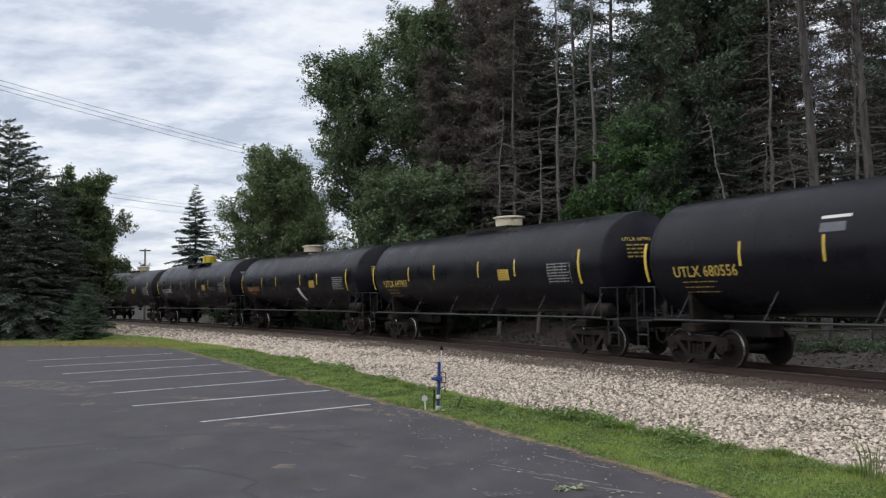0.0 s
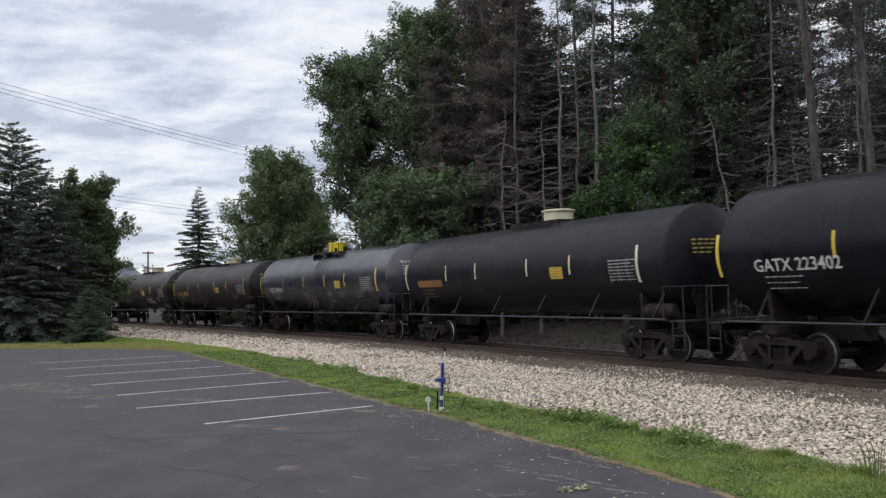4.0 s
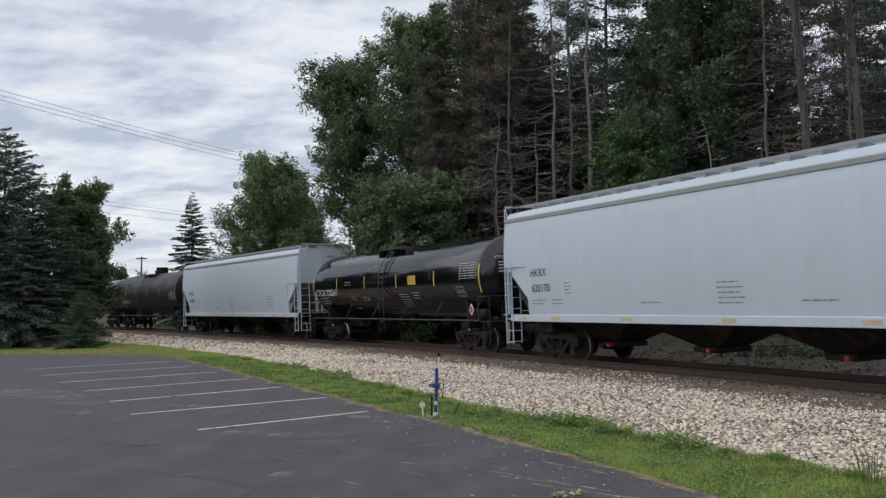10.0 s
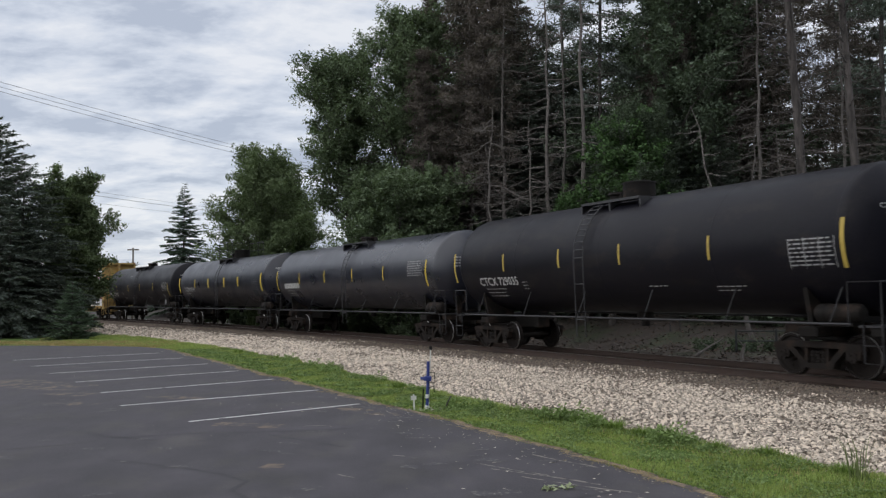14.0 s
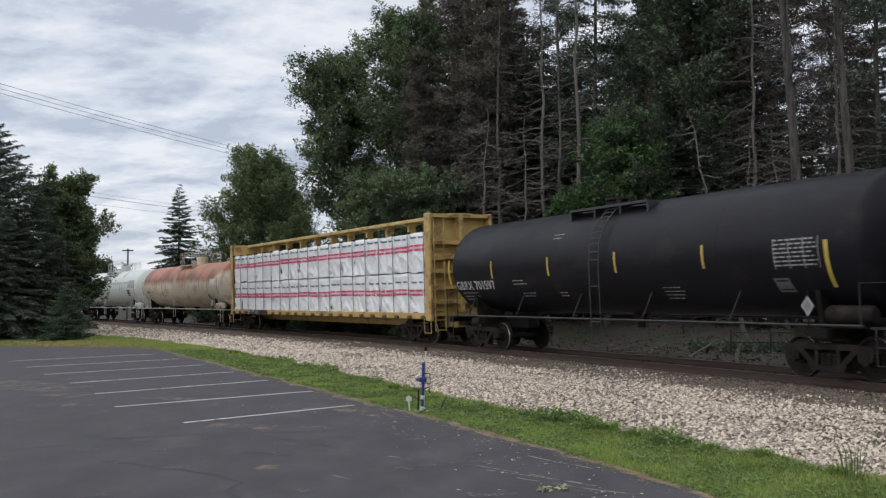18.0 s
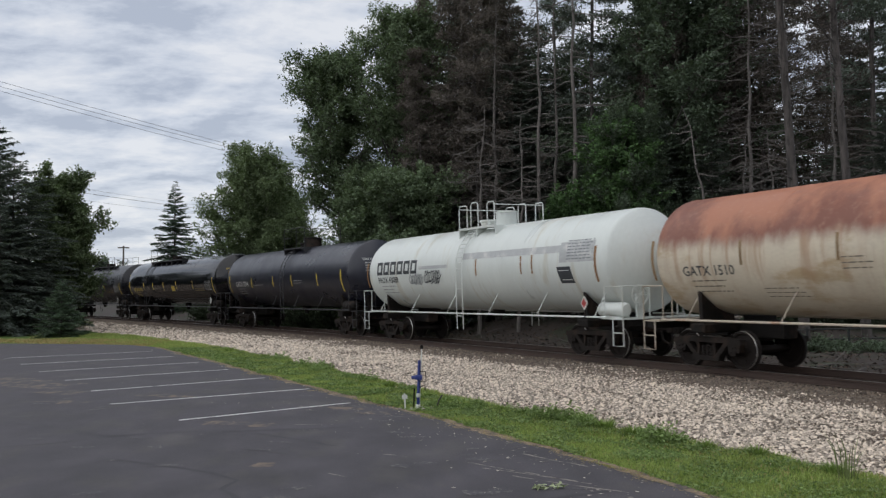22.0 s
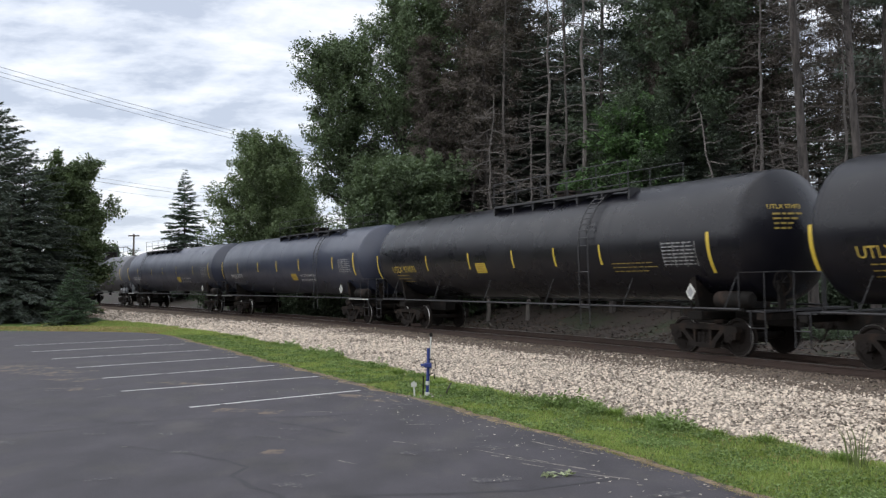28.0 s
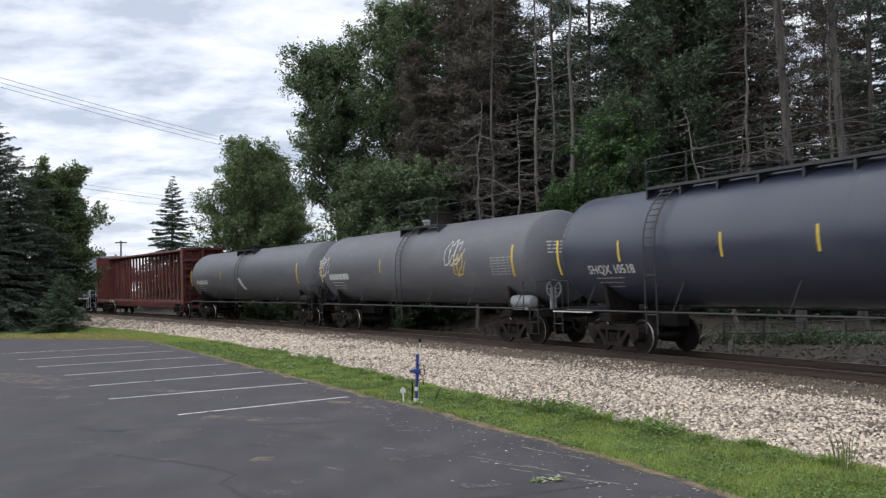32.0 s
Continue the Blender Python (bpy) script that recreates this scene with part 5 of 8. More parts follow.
                            x += 0.56
                    part("pink_stripe", band(a + 0.02, b - 0.02, zm + 0.005, 0.06), "wrap_pink", pk)
                    xa = a + 0.10 + shift * 0.5
                    part("print", band(xa, xa + 0.07, zm + 0.40, 0.11), "wrap_dark", pk)
                    part("print", band(xa + 0.09, xa + 0.48, zm + 0.40, 0.07), "wrap_dark", pk)
                    if xa + 0.95 < b:
                        part("print", band(xa + 0.62, xa + 1.0 - 0.06, zm + 0.40, 0.07), "wrap_dark", pk)
        for k in range(count + 1):
            x = x0 + k * wide
            part("strap", Geo().box(x - 0.008, x + 0.008, -W - 0.010, -W + 0.02, deck - 0.05, 4.33), "strap", car)
            part("corner_guard", Geo().box(x - 0.03, x + 0.03, -W - 0.015, -W + 0.14, 4.27, 4.35, 0.01), "number_plate", car)
    return car


# ---- trees and ground cover ----
def sprays(points, sizes, rs, aspect=0.55, flat=0.0):
    """One pointed leaf or spray at each point, turned at random. flat: 0 free, 1 lying level."""
    n = len(points)
    a = rs.normal(size=(n, 3))
    a[:, 2] *= 1 - 0.75 * flat
    a /= np.linalg.norm(a, axis=1)[:, None]
    b = rs.normal(size=(n, 3))
    b[:, 2] *= 1 - 0.75 * flat
    b -= a * (a * b).sum(1)[:, None]
    b /= np.linalg.norm(b, axis=1)[:, None] + 1e-9
    s = np.asarray(sizes)[:, None]
    v = np.stack([points - a * s * 0.8 - b * s * aspect * 1.15, points - a * s * 0.8 + b * s * aspect * 1.15, points + a * s * 1.25], 1).reshape(-1, 3)
    return v, np.arange(3 * n).reshape(n, 3)


def leaf_mesh(name, clumps, per, size, seed, mat, aspect=0.55, flat=0.0, squash=0.75):
    """clumps: rows of x, y, z, radius."""
    rs = np.random.RandomState(seed)
    c = np.repeat(np.asarray(clumps), per, 0)
    d = rs.normal(size=(len(c), 3))
    d /= np.linalg.norm(d, axis=1)[:, None]
    d *= (rs.rand(len(c), 1) ** 0.45) * c[:, 3:4] * np.where(rs.rand(len(c), 1) < 0.22, rs.uniform(1.0, 1.9, (len(c), 1)), 1.0)
    d[:, 2] *= squash
    v, f = sprays(c[:, :3] + d, size * rs.uniform(0.6, 1.35, len(c)), rs, aspect, flat)
    return numpy_mesh(name, v, f, [mat])


def limb(g, p0, way, length, r, rng, droop=0.0, n=5, wob=0.18):
    """A bent, tapering branch; returns the points along it."""
    p, d, pts = Vector(p0), Vector(way).normalized(), [Vector(p0)]
    for k in range(n):
        d = (d + Vector((rng.uniform(-wob, wob), rng.uniform(-wob, wob), rng.uniform(-wob, wob) - droop))).normalized()
        p = p + d * (length / n)
        pts.append(p.copy())
    g.pipe(pts, r, 4 if r > 0.015 else 3, False, r * 0.25)
    return pts


def blades(points, ways, sizes, rs, aspect=0.2, roll=0.6):
    """Narrow pointed sprays that follow the given ways, lying more or less level."""
    a = ways / (np.linalg.norm(ways, axis=1)[:, None] + 1e-9)
    up = np.array([0.0, 0.0, 1.0]) + rs.normal(size=points.shape) * roll
    b = np.cross(a, up)
    b /= np.linalg.norm(b, axis=1)[:, None] + 1e-9
    s = np.asarray(sizes)[:, None]
    v = np.stack([points - b * s * aspect, points + b * s * aspect, points + a * s * 2.0], 1).reshape(-1, 3)
    return v, np.arange(3 * len(points)).reshape(-1, 3)


def broadleaf(seed, height, radius, mat, low=0.22, leaf=0.075, per=26, limbs=44, label="", lean=0.0, twigs=4, bark="bark", airy=0.0, sleeve=0.17):
    """Trunk, rising limbs, side branches and twigs, with the leaves set along the twigs. airy: share of twigs left bare."""
    rng = random.Random(seed)
    rs = np.random.RandomState(seed)
    tree = empty("tree", label=label, category="tree")
    g = Geo()
    trunk = limb(g, (0, 0, -0.3), (lean, 0, 1), height * 0.92, 0.017 * height, rng, 0, 8, 0.06)
    starts, ends = [], []
    for k in range(limbs):
        u = low + (0.97 - low) * (k + rng.random()) / limbs
        q = u * 8
        p = trunk[int(q)].lerp(trunk[min(int(q) + 1, 8)], q - int(q))
        a = k * 2.4 + rng.uniform(-0.5, 0.5)
        span = radius * math.sqrt(max(0.14, 1 - (max(0, u - 0.45) / 0.56) ** 2)) * (0.65 + 0.35 * min(1, (u - low) / 0.2)) * rng.choice((0.5, 0.75, 0.95, 1.05, 1.2)) * rng.uniform(0.88, 1.1)
        pts = limb(g, p, (math.cos(a), math.sin(a), rng.uniform(0.1, 0.5) + 0.7 * u), span, 0.0055 * height * (1.15 - u), rng, -0.02, 5, 0.2)
        thick = rng.choice((1, 2, 2, 3))
        for m in (1, 2, 3, 4, 5):
            for j in range(thick if m < 5 else thick + 1):
                d = (pts[m] - pts[m - 1]).normalized()
                way = d * 0.7 + Vector((rng.uniform(-1, 1), rng.uniform(-1, 1), rng.uniform(-0.35, 0.75)))
                sub = limb(g, pts[m], way, span * rng.uniform(0.16, 0.32) + 0.25, 0.016, rng, -0.03, 3, 0.25)
                for i in range(twigs):
                    o = sub[1 + i % 3]
                    w = way.normalized() * 0.7 + Vector((rng.uniform(-0.9, 0.9), rng.uniform(-0.9, 0.9), rng.uniform(-0.25, 0.95)))
                    e = o + w.normalized() * rng.uniform(0.3, 0.85) * (radius / 3.6) ** 0.5
                    if rng.random() >= airy:
                        starts.append(tuple(o))
                        ends.append(tuple(e))
    part("trunk", g, bark, tree)
    A, B = np.repeat(np.array(starts), per, 0), np.repeat(np.array(ends), per, 0)
    w = rs.rand(len(A), 1) ** 0.8
    c = A + (B - A) * w + rs.normal(size=A.shape) * sleeve * (1.15 - 0.75 * w)
    v, f = sprays(c, leaf * rs.uniform(0.6, 1.35, len(c)), rs, 0.5, 0.35)
    part("crown", numpy_mesh("crown", v, f, [mat]), mat, tree)
    return tree


def spruce(seed, height, radius, mat, spray=0.10, step=0.5, label="", low=0.03, dense=1.0, sag=0.10, full=0.85, whorl=9, lift=0.0):
    """Whorls of boughs; each bough is a flat fan of side twigs hung with needle sprays."""
    rng = random.Random(seed)
    rs = np.random.RandomState(seed)
    tree = empty("conifer", label=label, category="tree")
    g = Geo().pipe([(0, 0, -0.3), (0, 0, height * 0.5), (0.02, 0, height * 0.985)], 0.014 * height, 8, False, 0.012)
    pts, ways, sizes = [], [], []
    z = height * low
    while z < height * 0.985:
        u = z / height
        span = radius * (1 - u) ** full * (0.75 + 0.25 * min(1, u / 0.1)) * rng.uniform(0.86, 1.1) + 0.08
        n = max(4, int(whorl * (1 - u) + 4))
        turn = rng.uniform(0, 6.28)
        for k in range(n):
            a = turn + 6.283 * k / n + rng.uniform(-0.3, 0.3)
            ln = span * rng.uniform(0.6, 1.12)
            br = limb(g, (0, 0, z + rng.uniform(-0.28, 0.28) * min(1, height / 8)), (math.cos(a), math.sin(a), 0.22 + lift - 0.3 * (1 - u)), ln, 0.012 * (1 - u) + 0.004, rng, sag * (1 - u), 4, 0.07)
            P = np.array([tuple(p) for p in br])
            m = max(8, int(dense * (ln * 42 + ln * ln * 26)))
            w = rs.rand(m) ** 0.65
            i = np.minimum((w * 4).astype(int), 3)
            q = P[i] + (P[i + 1] - P[i]) * (w * 4 - i)[:, None]
            fwd = P[i + 1] - P[i]
            fwd = fwd / np.linalg.norm(fwd, axis=1)[:, None]
            side = np.stack([-fwd[:, 1], fwd[:, 0], np.zeros(m)], 1) * np.where(rs.rand(m) < 0.5, 1.0, -1.0)[:, None]
            tw = (0.10 + 0.34 * ln * (1.02 - w) * np.minimum(1, w * 3.2)) * (0.55 + 0.45 * np.cos(w * ln * 14))
            t = rs.rand(m) ** 0.8 * tw
            d = fwd * 0.55 + side * 0.85 + rs.normal(size=(m, 3)) * 0.22
            d[:, 2] -= 0.12
            c = q + (fwd * 0.5 + side * 0.8) * t[:, None]
            c[:, 2] -= 0.16 * t + rs.rand(m) * 0.06
            pts.append(c)
            ways.append(d)
            sizes.append(spray * rs.uniform(0.6, 1.3, m))
        z += step * (0.5 + 0.5 * (1 - u)) * rng.uniform(0.75, 1.25)
    v, f = blades(np.concatenate(pts), np.concatenate(ways), np.concatenate(sizes), rs, 0.30, 0.5)
    part("trunk", g, "bark", tree)
    part("crown", numpy_mesh("crown", v, f, [mat]), mat, tree)
    return tree


def tall_pine(seed, height, radius, mat, bare=0.45, label="", trunk_r=0.2, lean=(0, 0), bark="bark", per=200):
    """Long bare trunk with dead lower branches; needles in flat clumps above."""
    rng = random.Random(seed)
    tree = empty("pine_tree", label=label, category="tree")
    g = Geo()
    n = 10
    pts = crooked(height, n, lean, rng, 0.15)
    g.pipe(pts, trunk_r, 10, False, trunk_r * 0.3)
    clumps = []
    z = height * 0.12
    while z < height * 0.98:
        u = z / height
        q = u * n
        p = pts[int(q)].lerp(pts[min(int(q) + 1, n)], q - int(q))
        a = rng.uniform(0, 6.28)
        dead = u < bare
        ln = radius * (rng.uniform(0.35, 0.9) if dead else rng.uniform(0.6, 1.1) * math.sqrt(max(0.05, 1 - ((u - bare) / (1.02 - bare)) ** 2)))
        br = limb(g, p, (math.cos(a), math.sin(a), rng.uniform(-0.15, 0.35)), ln, 0.028 if dead else 0.035, rng, 0.03 if dead else 0.0, 5, 0.16)
        if dead:
            for m in (2, 3, 4):
                limb(g, br[m], (rng.uniform(-1, 1), rng.uniform(-1, 1), rng.uniform(-0.6, 0.5)), ln * rng.uniform(0.2, 0.45), 0.011, rng, 0.02, 3)
        else:
            for m in (2, 3, 4, 5):
                clumps.append((*br[m], rng.uniform(0.35, 0.75) * radius / 3))
        z += height * (0.014 if dead else 0.011) * rng.uniform(0.5, 1.5)
    part("trunk", g, bark, tree)
    if clumps:
        part("crown", leaf_mesh("crown", clumps, per, 0.13, seed, mat, 0.28, 0.3, 0.5), mat, tree)
    return tree


def crooked(height, n, lean, rng, wander):
    """The line of a trunk that wanders as it rises."""
    x = y = 0.0
    pts = []
    for k in range(n + 1):
        pts.append(Vector((x + lean[0] * k / n, y + lean[1] * k / n, -0.3 + (height + 0.3) * k / n)))
        x, y = x + rng.uniform(-wander, wander), y + rng.uniform(-wander, wander)
    return pts


def dead_pine(seed, height, radius, label="", trunk_r=0.13, lean=(0, 0), count=46, low=0.14):
    """A standing dead tree: pale crooked trunk, bare drooping branches with twigs."""
    rng = random.Random(seed)
    n = 12
    pts = crooked(height, n, lean, rng, 0.15)
    tree = empty("dead_tree", label=label, category="tree")
    part("trunk", Geo().pipe(pts, trunk_r, 9, False, trunk_r * 0.12), "dead_bark", tree)
    for j in range(count):
        u = low + (0.96 - low) * (j + rng.random()) / count
        q = u * n
        p = pts[int(q)].lerp(pts[min(int(q) + 1, n)], q - int(q))
        a = rng.uniform(0, 6.28)
        ln = radius * rng.uniform(0.3, 1.0) * (1.2 - 0.75 * u)
        g = Geo()
        # sweeps down, then turns up again at the tip
        d, br = Vector((math.cos(a), math.sin(a), rng.uniform(-0.05, 0.3))).normalized(), [p.copy()]
        for m in range(7):
            lift = -0.16 if m < 3 else 0.16
            d = (d + Vector((rng.uniform(-0.14, 0.14), rng.uniform(-0.14, 0.14), lift + rng.uniform(-0.12, 0.12)))).normalized()
            br.append(br[-1] + d * (ln / 7))
        g.pipe(br, 0.030, 5, False, 0.008)
        for m in (2, 3, 4, 5, 6):
            tw = limb(g, br[m], (rng.uniform(-1, 1) + d.x, rng.uniform(-1, 1) + d.y, rng.uniform(-0.5, 0.5)), ln * rng.uniform(0.15, 0.42), 0.012, rng, 0.02, 3)
            limb(g, tw[2], (rng.uniform(-1, 1), rng.uniform(-1, 1), rng.uniform(-0.5, 0.5)), ln * 0.15, 0.007, rng, 0.02, 2)
        part("branch", g, "dead_bark", tree)
    return tree


def brown_spruce(seed, height, radius, label=""):
    """A dying conifer: a haze of brown twigs and thinning needles round a thin trunk."""
    rng = random.Random(seed)
    rs = np.random.RandomState(seed)
    tree = empty("conifer", label=label, category="tree")
    g = Geo()
    pts = crooked(height, 12, (0, 0), rng, 0.25)
    g.pipe(pts, 0.14, 8, False, 0.03)
    clumps = []
    for j in range(190):
        u = 0.16 + 0.82 * (j + rng.random()) / 190
        q = u * 12
        p = pts[int(q)].lerp(pts[min(int(q) + 1, 12)], q - int(q))
        a = rng.uniform(0, 6.28)
        ln = radius * rng.uniform(0.45, 1.1) * (1.15 - 0.8 * u ** 2)
        br = limb(g, p, (math.cos(a), math.sin(a), rng.uniform(-0.2, 0.3)), ln, 0.024, rng, 0.04, 5, 0.15)
        for m in (1, 2, 3, 4, 5):
            tw = limb(g if m % 2 == 0 else Geo(), br[m], (rng.uniform(-1, 1), rng.uniform(-1, 1), rng.uniform(-0.5, 0.4)), ln * rng.uniform(0.2, 0.4), 0.011, rng, 0.03, 3)
            if rng.random() < 0.5 + 0.6 * (u - 0.3) and u > 0.3:
                clumps.append((*tw[2], rng.uniform(0.25, 0.5)))
    part("trunk", g, "bark", tree)
    part("crown", leaf_mesh("crown", clumps, 42, 0.10, seed, "needle_brown", 0.25, 0.1, 0.7), "needle_brown", tree)
    return tree


def bush(seed, height, radius, mat, label, leaf=0.10, per=60, name="bush"):
    rng = random.Random(seed)
    b = empty(name, label=label, category="bush")
    g = Geo()
    clumps = []
    for k in range(16):
        a = k * 2.4
        pts = limb(g, (rng.uniform(-0.2, 0.2), rng.uniform(-0.2, 0.2), -0.1), (math.cos(a) * radius * rng.uniform(0.2, 1), math.sin(a) * radius * rng.uniform(0.2, 1), height * rng.uniform(0.5, 1)), math.hypot(radius, height) * rng.uniform(0.6, 0.95), 0.03, rng, 0.03, 4)
        for m in (1, 2, 3, 4):
            clumps.append((*pts[m], rng.uniform(0.25, 0.45) * radius))
    tagged(part("stem", g, "bark", b), kind="stuff")
    part("foliage", leaf_mesh("foliage", clumps, per, leaf, seed, mat), mat, b)
    return b


def spot(px, depth):
    """A place on the ground depth metres before the camera, named by its bearing."""
    x = (px - 784) / 1600 * depth
    return x, depth, float(ground_height([x], [depth])[0])


def stand(ob, px, depth, turn=0, size=1.0, tall=1.0):
    x, y, z = spot(px, depth)
    ob.matrix_basis = pose(x, y, z, 0, 0, turn) @ Matrix.Diagonal((size, size, size * tall, 1))
    return ob


def again(ob, px, depth, turn, size=1.0, tall=1.0, label=""):
    x, y, z = spot(px, depth)
    keep = ob.scale.copy()
    ob.scale = (1, 1, 1)
    c = copy_thing(ob, pose(x, y, z, 0, 0, turn) @ Matrix.Diagonal((size, size, size * tall, 1)))
    ob.scale = keep
    return tagged(c, label)


def build_trees():
    # far side of the track, from the gap in the sky to the wood
    full = stand(broadleaf(11, 12.4, 4.0, "leaf", 0.03, 0.085, 34, 84, "full round green broadleaf tree behind the train", sleeve=0.22), 496, 66, 0)
    stand(broadleaf(12, 18.4, 3.5, "leaf_mid", 0.40, 0.085, 26, 72, "tall green broadleaf tree at the edge of the wood", airy=0.30, sleeve=0.2), 645, 57, 20)
    stand(broadleaf(13, 20.6, 3.5, "leaf_mid", 0.33, 0.08, 30, 72, "tall dark green broadleaf tree in the wood", airy=0.2, sleeve=0.2), 728, 55, 80)
    low = stand(broadleaf(14, 9.3, 3.6, "leaf_mid", 0.05, 0.10, 22, 56, "low leafy tree at the foot of the wood", sleeve=0.13), 690, 50, 0, 0.85)
    again(full, 540, 72, 130, 0.74)
    again(low, 725, 47, 140, 0.9)
    again(low, 775, 50, 230, 0.95)
    dark = stand(spruce(15, 25, 4.6, "needle", 0.13, 0.46, "tall dark conifer in the wood", 0.10, 0.9, full=0.7, whorl=11), 880, 60)
    for px, d, t, s in ((1190, 57, 90, 0.9), (1350, 56, 10, 0.7), (1575, 56, 70, 0.7), (930, 60, 130, 0.95), (1660, 50, 120, 0.9), (1740, 44, 60, 0.9), (830, 63, 300, 0.95), (1255, 62, 33, 0.75), (780, 64, 140, 0.85), (1060, 70, 200, 0.62), (985, 64, 40, 0.72), (945, 62, 10, 0.8), (1030, 64, 80, 0.68), (1400, 63, 310, 0.66), (1475, 62, 200, 0.6), (1555, 60, 90, 0.75)):
        again(dark, px, d, t, s)
    mid = stand(spruce(16, 12.5, 4.0, "needle", 0.10, 0.33, "dark conifer under the taller trees", 0.05, 1.0, full=0.55, whorl=12), 905, 53, 0, 1.1)
    for px, d, t, s in ((850, 55, 50, 1.1), (965, 54, 110, 1.25), (800, 56, 200, 1.0), (1025, 55, 20, 1.25), (995, 57, 20, 1.2), (1060, 57, 280, 1.3), (905, 58, 75, 1.45), (1300, 43, 70, 0.7), (1400, 46, 170, 0.62), (1520, 42, 250, 0.62), (1640, 38, 20, 0.8), (1100, 46, 300, 0.8), (1200, 44, 190, 0.8), (935, 53, 150, 1.05), (1245, 46, 10, 0.85)):
        again(mid, px, d, t, s)
    brown = stand(brown_spruce(17, 23.5, 2.9, "dying conifer with a haze of brown twigs"), 838, 52)
    for px, d, t, s in ((790, 55, 120, 0.87), (890, 50, 220, 0.98), (928, 54, 40, 0.95), (770, 51, 60, 0.7), (1285, 50, 310, 0.95), (1330, 47, 20, 0.95), (1400, 45, 100, 0.95), (1450, 52, 170, 0.95), (1540, 44, 250, 0.9), (1500, 50, 30, 0.95), (1185, 47, 200, 0.62), (1235, 46, 80, 0.66)):
        again(brown, px, d, t, s)
    pine = stand(tall_pine(18, 24, 3.4, "needle", 0.42, "tall dark pine with a long bare trunk", 0.17, per=60), 1092, 50)
    for px, d, t, s in ((1020, 60, 90, 0.95), (1225, 50, 250, 1.0), (1600, 42, 10, 1.0)):
        again(pine, px, d, t, s)
    stand(tall_pine(19, 22, 3.6, "needle", 0.62, "large pine with a thick leaning trunk", 0.205, (-0.9, 0), per=60), 1462, 33)
    stand(tall_pine(41, 22, 3.4, "needle", 0.58, "large pine with a thick trunk leaning away", 0.185, (-1.4, 0.5), per=60), 1575, 32)
    dead = stand(dead_pine(20, 20.5, 4.2, "pale standing dead tree with bare drooping branches", 0.14), 1047, 45, 0, 1.1)
    for px, d, t, s in ((919, 49, 70, 0.97), (1000, 46, 160, 0.95), (1015, 47.5, 240, 0.86), (843, 51, 300, 0.97), (1385, 40, 110, 0.85), (1440, 40, 200, 0.8), (1510, 38, 290, 0.72)):
        again(dead, px, d, t, s)
    bare = stand(dead_pine(42, 11, 4.6, "low dead tree with long pale bare boughs", 0.11, (0.3, 0), 34, 0.2), 880, 46, 0, 1.05)
    for px, d, t, s in ((950, 45, 130, 1.0), (800, 53, 250, 0.9), (1340, 39, 60, 0.78), (1425, 37, 200, 0.75)):
        again(bare, px, d, t, s)
    stand(dead_pine(21, 9.0, 1.7, "small leaning dead tree with grey bare twigs", 0.10, (-2.4, 0), 22), 1358, 34.5)
    edge = stand(broadleaf(22, 10.2, 2.5, "leaf_bright", 0.12, 0.085, 28, 48, "green broadleaf tree hanging over the track", sleeve=0.14), 1100, 42, 30)
    again(edge, 1060, 44, 150, 0.6, label="small green broadleaf tree beside the track")
    shade = stand(broadleaf(43, 19.5, 4.6, "leaf_dark", 0.16, 0.10, 22, 60, "dark green broadleaf tree in the shade of the wood"), 1215, 46, 260)
    again(shade, 1295, 50, 120, 0.88)
    again(shade, 1190, 53, 30, 0.85)
    again(shade, 1175, 42, 77, 0.52, label="small dark green broadleaf tree beside the track")
    # undergrowth behind the track
    scrub = stand(bush(23, 2.4, 2.0, "leaf_dark", "dark green scrub at the foot of the wood", 0.085, 120), 1000, 47)
    k = 0
    for px, d in ((700, 46), (760, 45), (820, 44), (880, 44), (940, 43), (1060, 41), (1120, 40), (1180, 40), (1240, 39), (1300, 38.5), (1360, 38), (1420, 37), (1480, 37), (1540, 36), (1600, 36), (1680, 35), (640, 48), (580, 53), (520, 58), (450, 66), (400, 74)):
        k += 1
        again(scrub, px, d + random.uniform(0, 2.5) + (5.0 if px < 1300 else 0.0), k * 47, random.uniform(0.75, 1.2))
    weed = stand(bush(24, 0.42, 0.7, "leaf_dark", "low green weeds along the fence", 0.05, 34), 1480, 30.5)
    for px, d, s in ((1395, 31.5, 0.9), (1550, 29.6, 0.8), (1270, 33, 0.8), (1335, 32, 0.9), (1440, 31.4, 0.7), (1510, 30.6, 0.9), (1600, 29.5, 0.8)):
        again(weed, px, d, s * 300, s)
    # camera's side, on the left
    stand(spruce(31, 12.4, 5.0, "needle", 0.10, 0.36, "tall dark conifer at the end of the lot", 0.04, 1.2, 0.06, 0.62, 13, 0.12), 12, 51)
    tier = stand(spruce(32, 9.6, 4.3, "needle", 0.09, 0.36, "broad dark conifer with low tiered branches", 0.02, 1.2, 0.05, 0.5, 13), 62, 49)
    again(tier, -60, 47, 140, 0.95)
    stand(broadleaf(33, 9.6, 2.5, "leaf", 0.10, 0.08, 32, 56, "rounded green tree behind the conifers"), 142, 55)
    stand(spruce(34, 2.9, 1.45, "needle_young", 0.05, 0.17, "small bushy dark green spruce by the lot", 0.02, 3.6, -0.02, 0.8), 150, 43.2)
    stand(spruce(36, 6.4, 3.6, "needle", 0.09, 0.32, "broad dark conifer at the end of the lot", 0.02, 1.2, whorl=12), 40, 46)
    # far away
    far = stand(spruce(37, 13.3, 4.6, "needle_blue", 0.16, 0.62, "lone blue-green spruce far behind the train", 0.05, 0.9, 0.08, 0.9, 13), 345, 95)
